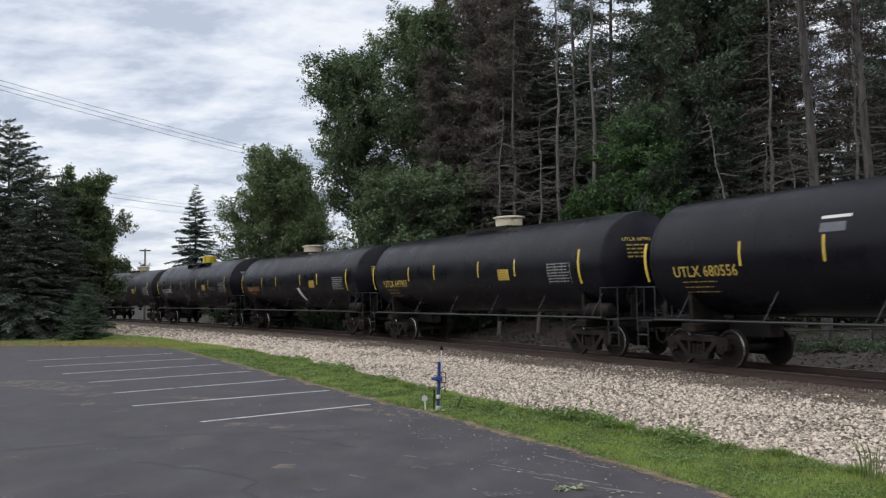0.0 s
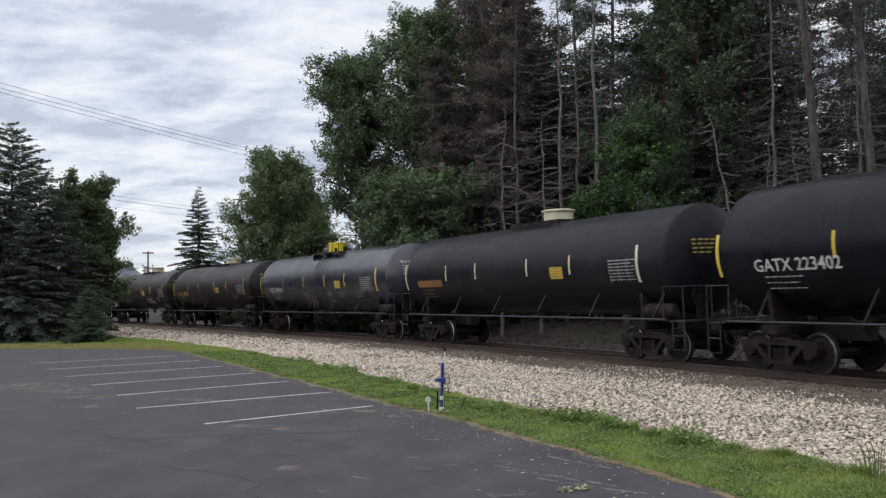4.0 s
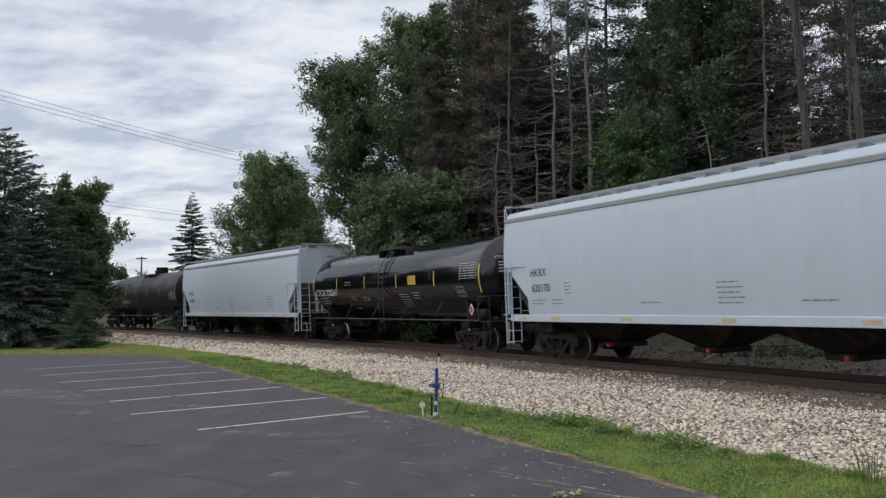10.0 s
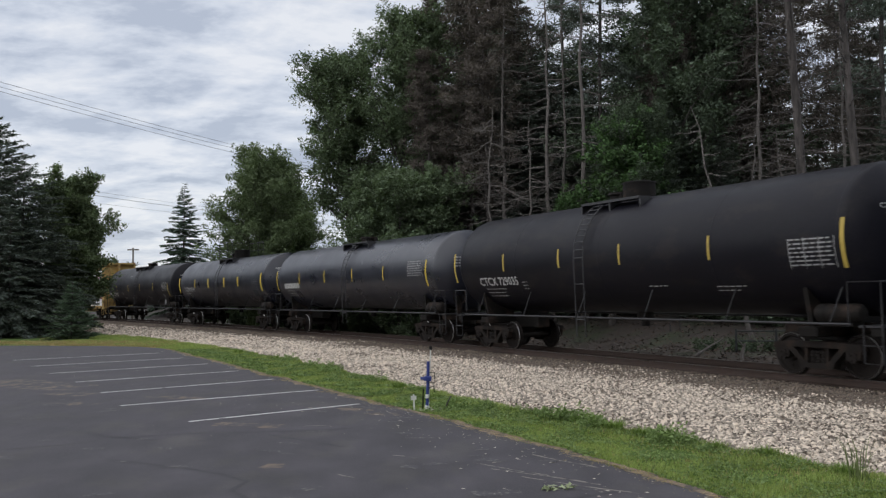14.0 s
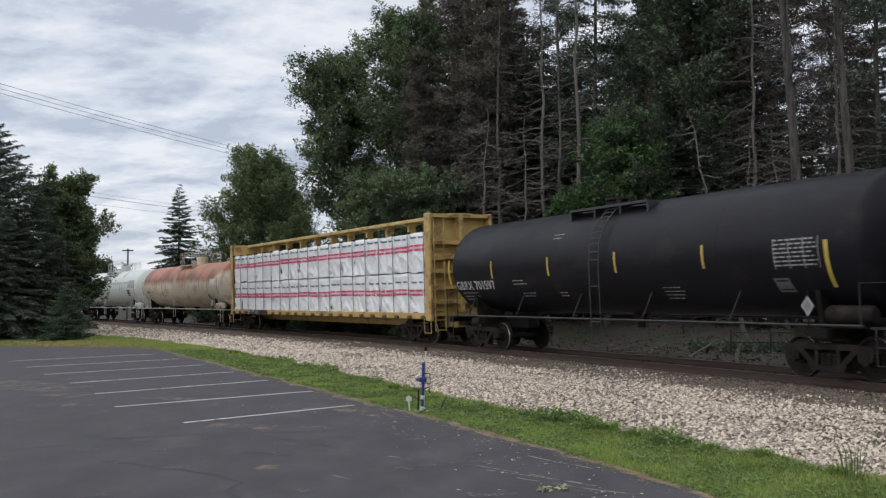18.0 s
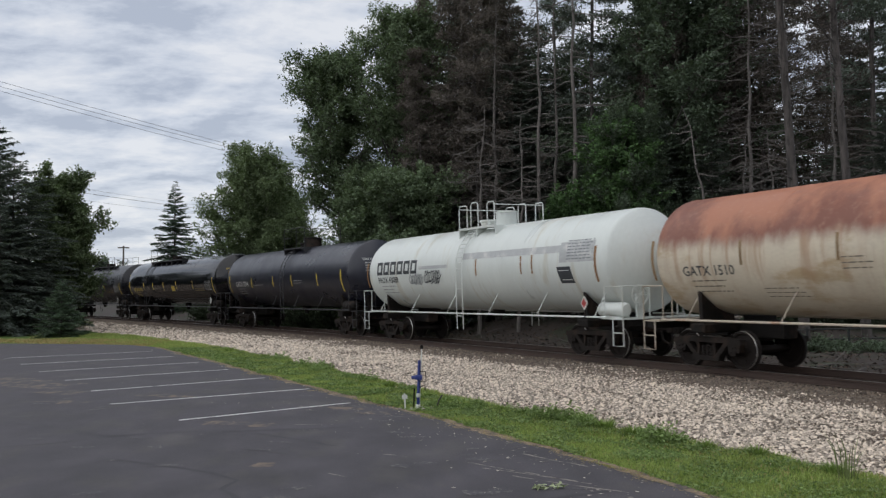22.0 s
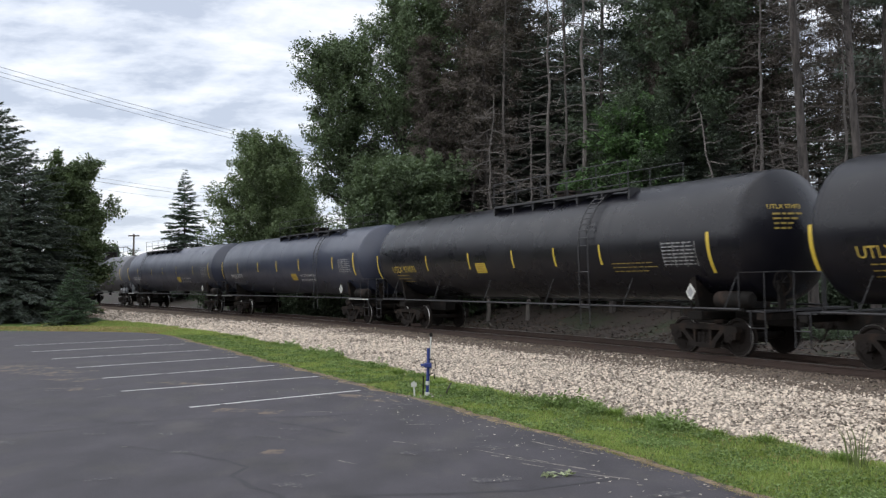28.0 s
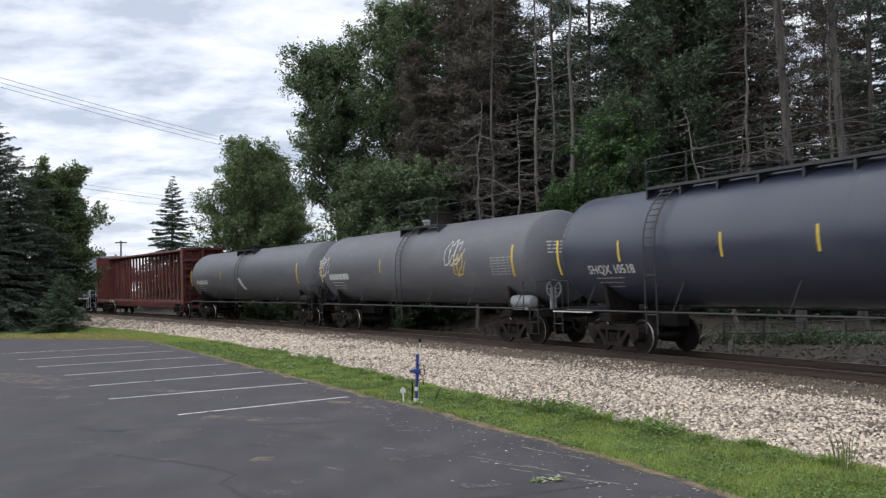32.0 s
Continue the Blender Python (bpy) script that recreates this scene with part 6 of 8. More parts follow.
    again(far, 424, 100, 60, 0.72, label="blue-green spruce far behind the train")
    wood = stand(broadleaf(38, 6.0, 3.0, "leaf_dark", 0.05, 0.16, 10, 14, "distant low green tree beyond the track"), 225, 150)
    for px, d, s in ((265, 160, 0.7), (400, 120, 0.8), (190, 170, 1.2), (140, 160, 1.1)):
        again(wood, px, d, s * 200, s)


def build_behind():
    """Unseen trees, added round the far side of the lot, behind and beside the camera."""
    first = None
    # added ring of trees out of view, for the cars to reflect
    for k, (x, y, s) in enumerate(((-46, 20, 1.1), (-44, 2, 1.0), (-40, -16, 1.15), (-30, -30, 1.05), (-16, -38, 1.1), (0, -42, 1.0), (15, -40, 1.15), (30, -34, 1.05), (40, -22, 1.1))):
        z = float(ground_height([x], [y])[0])
        m = pose(x, y, z, 0, 0, k * 57) @ Matrix.Diagonal((s, s, s, 1))
        if first is None:
            first = broadleaf(51, 9.5, 4.6, "leaf_dark", 0.08, 0.22, 8, 30, "leafy green tree round the edge of the lot")
            first.matrix_basis = m
        else:
            keep = first.scale.copy()
            first.scale = (1, 1, 1)
            copy_thing(first, m)
            first.scale = keep
    # tall, dense unseen conifers added on both sides of the track darken the tank heads
    tall = spruce(52, 23, 4.6, "needle", 0.30, 0.9, "tall dark conifer in the wood beside the track", 0.04, 0.35, full=0.6, whorl=8)
    tall.matrix_basis = pose(*beside(-34, -10, 0, False)[:2], -0.1)
    spots = [(-26 - 5.5 * k, -9.5 - 3.5 * (k % 2)) for k in range(16)] + [(-40 - 5.5 * k, 9.5 + 3.5 * (k % 2)) for k in range(13)] + [(-36 - 7 * k, 17.5) for k in range(6)]
    # added behind the left conifers, so far cars reflect trees and not sky
    row = [(54 + 4.5 * k, 10.5 + 2.0 * (k % 2), 0.40) for k in range(7)] + [(86 + 6 * k, 9.5 + 2.5 * (k % 2), 0.65) for k in range(10)]
    for k, (s, lat) in enumerate(spots):
        x, y, z = beside(s, lat, 0, False)
        z = float(ground_height([x], [y])[0])
        size = 0.85 + 0.25 * ((k * 37) % 10) / 10
        keep = tall.scale.copy()
        copy_thing(tall, pose(x, y, z, 0, 0, k * 77) @ Matrix.Diagonal((size, size, size, 1)))
        tall.scale = keep
    for k, (s, lat, size) in enumerate(row):
        x, y, z = beside(s, lat, 0, False)
        copy_thing(tall, pose(x, y, float(ground_height([x], [y])[0]), 0, 0, k * 61) @ Matrix.Diagonal((size * 1.25, size * 1.25, size, 1)))


def build_cover():
    """Grass blades on the verge and loose stones on the ballast."""
    rs = np.random.RandomState(5)
    edge = np.array(wavy(LOT_EDGE[:-1], 0.25, 0.10, 1.0))
    grass = np.array(wavy(GRASS_EDGE, 0.25, 0.25, 5.0))
    gx = np.interp
    pts, hs = [], []
    n = 330000
    # blades scattered between the two edges, denser near the camera
    y = 3.0 + 44 * rs.rand(n) ** 1.7
    o1, o2 = np.argsort(edge[:, 1]), np.argsort(grass[:, 1])
    x0, x1 = gx(y, edge[o1, 1], edge[o1, 0]), gx(y, grass[o2, 1], grass[o2, 0])
    x0 = np.maximum(x0, x1 - 5.0)
    u = rs.rand(n)
    x = x0 - 0.06 + (x1 - x0 + 0.25) * u
    clump = np.array([noise.noise((a * 0.9, b * 0.9, 4.0)) for a, b in zip(x, y)])
    tuft = np.clip(0.70 + 0.9 * clump + 0.7 * (u > 0.6) * rs.rand(n), 0.25, 2.0)
    keep = rs.rand(n) < np.clip(0.85 + 0.8 * clump + 0.3 * u, 0.6, 1)
    x, y, u, tuft = x[keep], y[keep], u[keep], tuft[keep]
    n = len(x)
    h = rs.uniform(0.022, 0.075, n) * tuft * np.where(u < 0.10, 0.55, 1.0)
    a, w = rs.rand(n) * 6.28, rs.uniform(0.0022, 0.005, n) * (1 + y / 14)
    b = rs.rand(n) * 6.28
    tip = np.stack([x + np.cos(b) * h * 0.5, y + np.sin(b) * h * 0.5, LOT_Z - 0.02 + h], 1)
    v = np.stack([np.stack([x - np.cos(a) * w, y - np.sin(a) * w, np.full(n, LOT_Z - 0.02)], 1), np.stack([x + np.cos(a) * w, y + np.sin(a) * w, np.full(n, LOT_Z - 0.02)], 1), tip], 1).reshape(-1, 3)
    dry = (rs.rand(n) < np.where(u < 0.07, 0.6, 0.05 + 0.10 * (clump[keep] < -0.25))).astype(int)
    tagged(new("grass", numpy_mesh("grass", v, np.arange(3 * n).reshape(n, 3), ["grass", "dry_grass"], False, dry)), "uneven green grass with dry tufts along the asphalt edge", "grass", kind="stuff")

    # thin, half-dry grass along the far end of the lot, before the conifers
    n = 60000
    x = -10.6 - 32 * rs.rand(n) ** 1.2
    y = gx(-x, -edge[::-1, 0][np.argsort(-edge[::-1, 0])], edge[::-1, 1][np.argsort(-edge[::-1, 0])]) - 0.05 + 4.0 * rs.rand(n)
    keep = np.array([noise.noise((a * 0.6, b * 0.6, 24.0)) for a, b in zip(x, y)]) + rs.normal(size=n) * 0.25 > -0.25
    x, y = x[keep], y[keep]
    n = len(x)
    h, a, b = rs.uniform(0.03, 0.10, n), rs.rand(n) * 6.28, rs.rand(n) * 6.28
    w = rs.uniform(0.008, 0.018, n)
    z0 = np.full(n, LOT_Z - 0.02)
    v = np.stack([np.stack([x - np.cos(a) * w, y - np.sin(a) * w, z0], 1), np.stack([x + np.cos(a) * w, y + np.sin(a) * w, z0], 1), np.stack([x + np.cos(b) * h, y + np.sin(b) * h, z0 + h], 1)], 1).reshape(-1, 3)
    tagged(new("dry_verge", numpy_mesh("dry_verge", v, np.arange(3 * n).reshape(n, 3), ["grass", "dry_grass"], False, (rs.rand(n) < 0.85).astype(int))), "thin yellowing grass along the end of the lot", "grass", kind="stuff")

    # clover and other small flat leaves low in the grass
    n = 90000
    y = 3.0 + 30 * rs.rand(n) ** 1.7
    x0, x1 = gx(y, edge[o1, 1], edge[o1, 0]), gx(y, grass[o2, 1], grass[o2, 0])
    x = x0 + 0.05 + (x1 - x0 + 0.05) * rs.rand(n)
    keep = np.array([noise.noise((a * 1.6, b * 1.6, 14.0)) for a, b in zip(x, y)]) + rs.normal(size=n) * 0.12 > 0.0
    x, y = x[keep], y[keep]
    n = len(x)
    v, f = sprays(np.stack([x, y, LOT_Z + 0.012 + 0.035 * rs.rand(n)], 1), rs.uniform(0.005, 0.012, n) * (1 + y / 14), rs, 0.6, 0.75)
    tagged(new("clover", numpy_mesh("clover", v, f, ["weed_leaf"])), "low green clover leaves among the grass", "ground cover", kind="stuff")

    n = 170000
    s = -17 + 112 * rs.rand(n) ** 2.2
    lat0 = np.full(n, 0.90)
    el, es = lat_of(grass[:, 0], grass[:, 1])
    o = np.argsort(es)
    lat1 = np.interp(s, es[o], el[o]) + 0.25
    u = rs.rand(n)
    lat = lat0 + (lat1 - lat0) * u
    u_i = (s - S0) / DS
    i = u_i.astype(int)
    row = LINE[i] + (LINE[i + 1] - LINE[i]) * (u_i - i)[:, None]
    px, py = row[:, 0] - np.cos(row[:, 2]) * lat, row[:, 1] - np.sin(row[:, 2]) * lat
    bed = np.interp(lat, [0.9, 1.3, 1.6, 2.3], [-0.185, -0.175, -0.185, -0.20]) + row[:, 3]
    out = np.clip((lat - 2.3) / np.maximum(lat1 + 0.45 - 2.3, 0.1), 0, 1)
    pz = np.where(lat > 2.3, bed * (1 - out) + (LOT_Z - 0.03) * out, bed)
    size = (0.011 + 0.020 * rs.rand(n) ** 1.8) * (1 + np.clip(s, 0, 95) / 42)
    # each stone an uneven block: four base corners, a knocked top
    block = np.array([(1, 0.9, -0.5), (-0.9, 1, -0.5), (-1, -0.9, -0.5), (0.9, -1, -0.5), (0.5, 0.25, 0.65), (-0.5, -0.2, 0.6)], float)
    tri = np.array([(0, 1, 4), (1, 5, 4), (1, 2, 5), (2, 3, 5), (3, 4, 5), (3, 0, 4)])
    verts = block[None] * size[:, None, None] * rs.uniform(0.6, 1.35, (n, 6, 1)) + rs.normal(size=(n, 6, 3)) * size[:, None, None] * 0.22
    ang = rs.rand(n) * 6.28
    ca, sa = np.cos(ang)[:, None], np.sin(ang)[:, None]
    vx, vy = verts[..., 0] * ca - verts[..., 1] * sa, verts[..., 0] * sa + verts[..., 1] * ca
    v = np.stack([vx + px[:, None], vy + py[:, None], verts[..., 2] * rs.uniform(0.5, 1.1, (n, 1)) + (pz + size * rs.uniform(0.0, 0.7, n))[:, None]], -1).reshape(-1, 3)
    f = (tri[None] + 6 * np.arange(n)[:, None, None]).reshape(-1, 3)
    stained = np.array([noise.noise((q * 0.35, w * 0.9, 7.0)) for q, w in zip(s, lat)])
    grimy = (rs.rand(n) < np.interp(lat, [1.2, 1.9, 2.6, 3.6, 5.0], [1.0, 1.0, 0.80, 0.32, 0.09]) + 0.35 * stained + 0.45 * np.clip((s - 18) / 40, 0, 1)).astype(int)
    tagged(new("ballast_stones", numpy_mesh("ballast_stones", v, f, ["stone", "dirty_stone"], False, np.repeat(grimy, 6))), "loose pale crushed stones, browner beside the rails", "gravel", kind="stuff")


build_trees()
build_behind()
build_cover()


# ---- small things on the lot, beside the track and far off ----
def seam(points, width, seed):
    """A crack filled with sealer, wandering along the points."""
    pts = wavy(points, 0.12, 0.05, seed)
    vs, fs = [], []
    for k, (x, y) in enumerate(pts):
        x2, y2 = pts[min(k + 1, len(pts) - 1)]
        x1, y1 = pts[max(k - 1, 0)]
        d = math.hypot(x2 - x1, y2 - y1) or 1
        w = width * (0.6 + 0.8 * abs(noise.noise((x * 2, y * 2, seed))))
        nx, ny = -(y2 - y1) / d * w, (x2 - x1) / d * w
        vs += [(x + nx, y + ny, LOT_Z + 0.002), (x - nx, y - ny, LOT_Z + 0.002)]
    return Geo().add(vs, [(2 * k, 2 * k + 1, 2 * k + 3, 2 * k + 2) for k in range(len(pts) - 1)])


def stain(x, y, rx, ry, turn, seed):
    """A thin uneven patch on the asphalt."""
    vs = [(x, y, LOT_Z + 0.0008 + 0.00003 * seed)]
    n = 26
    for k in range(n):
        a = 6.2832 * k / n
        r = 1 + 0.75 * noise.noise((math.cos(a) * 1.6, math.sin(a) * 1.6, seed)) + 0.35 * noise.noise((math.cos(a) * 5, math.sin(a) * 5, seed + 9))
        u, v = rx * r * math.cos(a), ry * r * math.sin(a)
        vs.append((x + u * math.cos(turn) - v * math.sin(turn), y + u * math.sin(turn) + v * math.cos(turn), LOT_Z + 0.0008 + 0.00003 * seed))
    return Geo().add(vs, [(0, k + 1, (k + 1) % n + 1) for k in range(n)])


def build_lot_details():
    lot = bpy.data.objects["parking_lot"]
    seams = [
        [(-9.0, 9.4), (-5.32, 11.23), (-4.69, 11.55), (-4.05, 12.19), (-3.26, 12.47), (-2.39, 12.55), (-1.63, 12.68), (-1.02, 12.89)],
        [(-3.72, 10.51), (-2.9, 10.03), (-2.06, 9.44), (-1.86, 9.17), (-1.92, 8.74), (-1.68, 8.32), (-1.31, 7.92), (-0.9, 7.0)],
        [(-2.27, 12.34), (-1.66, 11.78), (-1.08, 11.23)],
        [(-0.9, 7.9), (-0.33, 7.93), (0.31, 8.0), (0.81, 8.08), (1.71, 8.52)],
        [(-7.5, 14.4), (-6.56, 13.85), (-5.85, 13.39), (-5.23, 13.02)],
        [(-5.0, 12.91), (-4.35, 12.2), (-3.9, 12.09)],
        [(-14.0, 19.5), (-9.0, 17.5), (-6.4, 17.2)],
    ]
    for k, line in enumerate(seams):
        part("crack_seam", seam(line, 0.042, 3.0 + k), "crack", lot, "dark sealed crack")
    # faint scraped lines and dusty patches
    for k, (x0, y0, x1, y1) in enumerate(((0.45, 10.1, 1.5, 9.0), (0.9, 9.3, 1.9, 8.45), (-0.5, 10.6, -0.2, 10.4), (-1.0, 9.5, -0.8, 9.3), (0.62, 9.72, 1.62, 8.86), (1.1, 10.6, 1.75, 9.75), (-0.35, 11.9, 0.02, 11.9), (-1.9, 13.1, -1.45, 13.15))):
        part("scrape", seam([(x0, y0), (x1, y1)], 0.019, 40.0 + k), "scrape", lot, "pale scraped line")
    # brown dust and scuffs
    for k, (x, y, rx, ry) in enumerate(((-2.87, 13.35, 0.42, 0.24), (-2.35, 13.15, 0.30, 0.18), (-8.0, 19.3, 0.9, 0.6), (-7.0, 17.9, 0.6, 0.35), (-9.3, 20.3, 1.2, 0.6), (-10.6, 18.6, 1.1, 0.4), (-4.7, 17.1, 0.5, 0.25), (-1.29, 14.99, 0.35, 0.2), (-0.79, 14.38, 0.3, 0.16), (-12.5, 22.5, 1.6, 0.8), (-6.3, 16.2, 0.5, 0.2), (-1.78, 10.0, 0.14, 0.12))):
        part("dust_patch", stain(x, y, rx, ry, -0.3, 11.0 + k), "dust", lot, "brown dust on the asphalt")
    rq = random.Random(31)
    for k in range(70):
        y = rq.uniform(6.5, 17) if k < 52 else rq.uniform(14, 32)
        edge = np.interp(y, [4.4, 8.2, 14.6, 21.3, 30.9], [4.4, 2.6, -0.3, -3.7, -8.4])
        x = edge - 0.4 - rq.random() ** 1.5 * (7.0 if k < 52 else 9.0)
        part("scuff", stain(x, y, rq.uniform(0.05, 0.22), rq.uniform(0.03, 0.10), rq.uniform(-0.6, 0.6), 50.0 + k), "scuff", lot)
    # brown strip of dry clippings and dirt where the asphalt meets the grass
    pts = wavy(LOT_EDGE[1:12], 0.12, 0.10, 1.0)
    vs = []
    for x, y in pts:
        w0 = 0.01 + 0.30 * max(0.0, noise.noise((x * 0.9, y * 0.9, 3.0))) + 0.08 * noise.noise((x * 6, y * 6, 8.0))
        vs += [(x + 0.10, y + 0.05, LOT_Z + 0.0024), (x - w0, y - w0 * 0.5, LOT_Z + 0.0024)]
    part("dirt_strip", Geo().add(vs, [(2 * k, 2 * k + 1, 2 * k + 3, 2 * k + 2) for k in range(len(pts) - 1)]), "dry_litter", lot, "brown strip of dry clippings and dirt")
    # loose straw and clippings strewn over that strip
    rs = np.random.RandomState(18)
    way = np.array(pts)
    n = 15000
    i = (rs.rand(n) ** 1.3 * (len(way) - 2)).astype(int)
    c = way[i] + (way[i + 1] - way[i]) * rs.rand(n, 1)
    heap = np.array([noise.noise((a * 1.1, b * 1.1, 31.0)) for a, b in c])
    keep = rs.rand(n) < np.clip(0.58 + 1.3 * heap, 0.10, 1)
    c, n = c[keep], int(keep.sum())
    off = np.abs(rs.normal(size=n)) * 0.09 * (1 + 1.2 * np.clip(heap[keep], 0, 1)) - 0.05
    p = np.stack([c[:, 0] - off, c[:, 1] - off * 0.5, LOT_Z + 0.006 + 0.010 * rs.rand(n)], 1)
    ang = rs.rand(n) * 6.28
    v, f = blades(p, np.stack([np.cos(ang), np.sin(ang), rs.normal(size=n) * 0.12], 1), rs.uniform(0.012, 0.035, n), rs, 0.10, 0.3)
    tagged(new("dry_straw", numpy_mesh("dry_straw", v, f, ["dry_grass"])), "dry tan straw and clippings along the asphalt edge", "litter", kind="stuff")
    rs = np.random.RandomState(8)
    vs, fs = [], []
    for k in range(360):
        if k < 250:
            y = 7 + 9 * rs.rand()
            edge = np.interp(y, [4.4, 8.2, 11.2, 14.6, 18.7], [4.4, 2.6, 1.4, -0.3, -2.35])
            x = edge - 0.08 - abs(rs.normal()) * 0.9
        else:
            y = 8 + 26 * rs.rand()
            edge = np.interp(y, [8.2, 14.6, 21.3, 30.9, 39], [2.6, -0.3, -3.7, -8.4, -12.5])
            x = edge - abs(rs.normal()) * (0.25 if k < 330 else 3.5) - 0.02
        s = rs.uniform(0.004, 0.014) * (2.0 if rs.rand() < 0.12 else 1)
        a = rs.rand() * 6.28
        m = len(vs)
        for q in range(5):
            w = a + q * 1.2566
            rr = s * rs.uniform(0.35, 1.5)
            vs.append((x + math.cos(w) * rr * 1.6, y + math.sin(w) * rr * 0.8, LOT_Z + 0.005 + 0.006 * rs.rand()))
        fs.append((m, m + 1, m + 2, m + 3, m + 4))
    tagged(new("leaf_litter", Geo().add(vs, fs).mesh("leaf_litter", "chip")), "scattered pale chips and dry leaves on the asphalt", "litter", kind="stuff")
    # a fallen leafy twig
    twig = empty("fallen_twig", label="small fallen twig with pale green leaves on asphalt", category="twig")
    g = Geo().pipe([(0, 0, 0.012), (0.12, 0.03, 0.02), (0.25, 0.02, 0.012)], 0.005, 5)
    part("stem", g, "bark", twig)
    part("leaves", leaf_mesh("leaves", [(0.1, 0.03, 0.02, 0.09), (0.22, 0.02, 0.02, 0.08), (0.02, 0.0, 0.02, 0.06)], 14, 0.028, 3, "wilted", 0.5, 0.8, 0.2), "wilted", twig)
    twig.matrix_basis = pose(1.05, 8.62, LOT_Z, 0, 0, 15)


def build_valve_post():
    """Blue valve post with a slim white stake, on a little heap of stones."""
    x, y = -0.10, 14.87
    post = empty("valve_post", pose(x, y, LOT_Z - 0.012, 0, 1.6, 0), label="blue valve post with a white stake beside the grass", category="post")
    part("pipe", Geo().pipe([(0, 0, -0.05), (0, 0, 0.80)], 0.025, 12), "blue", post)
    part("sleeve", Geo().lathe([(0.0, 0.040), (0.08, 0.040), (0.085, 0.03)], "z", (0, 0, 0), 12), "white_mark", post, "white painted foot")
    part("band", Geo().lathe([(0.20, 0.031), (0.205, 0.034), (0.26, 0.034), (0.265, 0.031)], "z", (0, 0, 0), 12), "white_mark", post)
    part("handle", Geo().pipe([(-0.12, 0, 0.52), (0.06, 0, 0.52)], 0.026, 8), "blue", post)
    part("clamp", Geo().box(-0.06, 0.06, -0.05, 0.05, 0.48, 0.56, 0.01), "blue", post)
    part("bracket", Geo().pipe([(0.02, 0, 0.62), (0.11, 0.02, 0.62), (0.12, 0.02, 0.46), (0.03, 0, 0.46)], 0.010, 6), "under", post)
    part("bracket", Geo().pipe([(0.02, 0, 0.36), (0.10, 0.02, 0.40), (0.11, 0.02, 0.30)], 0.010, 6), "under", post)
    part("side_rod", Geo().pipe([(-0.07, 0.02, 0.0), (-0.07, 0.02, 0.34)], 0.012, 6), "under", post)
    st = part("stake", Geo().pipe([(0.02, 0.05, 0.0), (0.035, 0.05, 1.0)], 0.011, 8), "white_mark", post, "slim white stake")
    part("cap", Geo().lathe([(0.98, 0.012), (0.985, 0.024), (1.03, 0.026), (1.05, 0.012), (1.05, 0.001)], "z", (0.035, 0.05, 0), 10), "under", st, "black cap")
    marker = empty("marker_stake", pose(x - 0.21, y + 0.12, LOT_Z - 0.012, 0, -3, 0), label="short white wooden marker stake in the grass", category="stake")
    part("stick", Geo().box(-0.014, 0.014, -0.008, 0.008, -0.05, 0.25, 0.003), "white_mark", marker)
    part("flag", Geo().box(-0.045, 0.045, -0.010, -0.004, 0.16, 0.23), "white_mark", marker)
    snag = empty("dead_stalk", pose(x + 0.30, y + 0.12, LOT_Z - 0.012, 0, 12, 0), label="dark broken weed stalk in the grass", category="weed")
    part("stem", Geo().pipe([(0, 0, 0), (0.01, 0, 0.12), (0.05, 0.01, 0.24)], 0.012, 6), "bark", snag)
    rng = random.Random(4)
    for k in range(13):
        r = rng.uniform(0.018, 0.042)
        a = rng.uniform(0, 6.28)
        d = rng.uniform(0.05, 0.30)
        rock = Geo().lathe([(-r * 0.6, r * 0.5), (-r * 0.3, r), (r * 0.2, r * 0.95), (r * 0.55, r * 0.5), (r * 0.6, 0.001)], "z", (0, 0, 0), 7)
        ob = tagged(new("rock", rock.mesh("rock", "post_rock")), "pale rock at the foot of the post", "rock", group="rocks round the post")
        ob.matrix_basis = pose(x + d * math.cos(a) * 1.2, y + d * math.sin(a) * 0.7, LOT_Z - 0.012 + r * 0.5, rng.uniform(-20, 20), rng.uniform(-20, 20), rng.uniform(0, 360))


def grass_tuft(seed, blades, height, spread, mat, label):
    """A tuft of long bent blades from one root."""
    rs = np.random.RandomState(seed)
    a = rs.rand(blades) * 6.28
    r = spread * 0.35 * rs.rand(blades) ** 0.5
    h = height * rs.uniform(0.35, 1.0, blades)
    lean = spread * rs.uniform(0.2, 1.0, blades)
    w = rs.uniform(0.004, 0.009, blades)
    x, y = r * np.cos(a), r * np.sin(a)
    t = a + rs.normal(size=blades) * 0.5
    sx, sy = -np.sin(t) * w, np.cos(t) * w
    mx, my, mz = x + np.cos(t) * lean * 0.35, y + np.sin(t) * lean * 0.35, h * 0.65
    ex, ey, ez = x + np.cos(t) * lean, y + np.sin(t) * lean, h
    z0 = np.full(blades, -0.03)
    v = np.stack([np.stack(q, 1) for q in ((x - sx, y - sy, z0), (x + sx, y + sy, z0), (mx + sx * 0.8, my + sy * 0.8, mz), (mx - sx * 0.8, my - sy * 0.8, mz), (ex, ey, ez))], 1).reshape(-1, 3)
    i = 5 * np.arange(blades)
    f = np.concatenate([np.stack([i, i + 1, i + 2], 1), np.stack([i, i + 2, i + 3], 1), np.stack([i + 3, i + 2, i + 4], 1)])
    return tagged(new("grass_tuft", numpy_mesh("grass_tuft", v, f, [mat])), label, "grass", group="tufts beside the ballast")


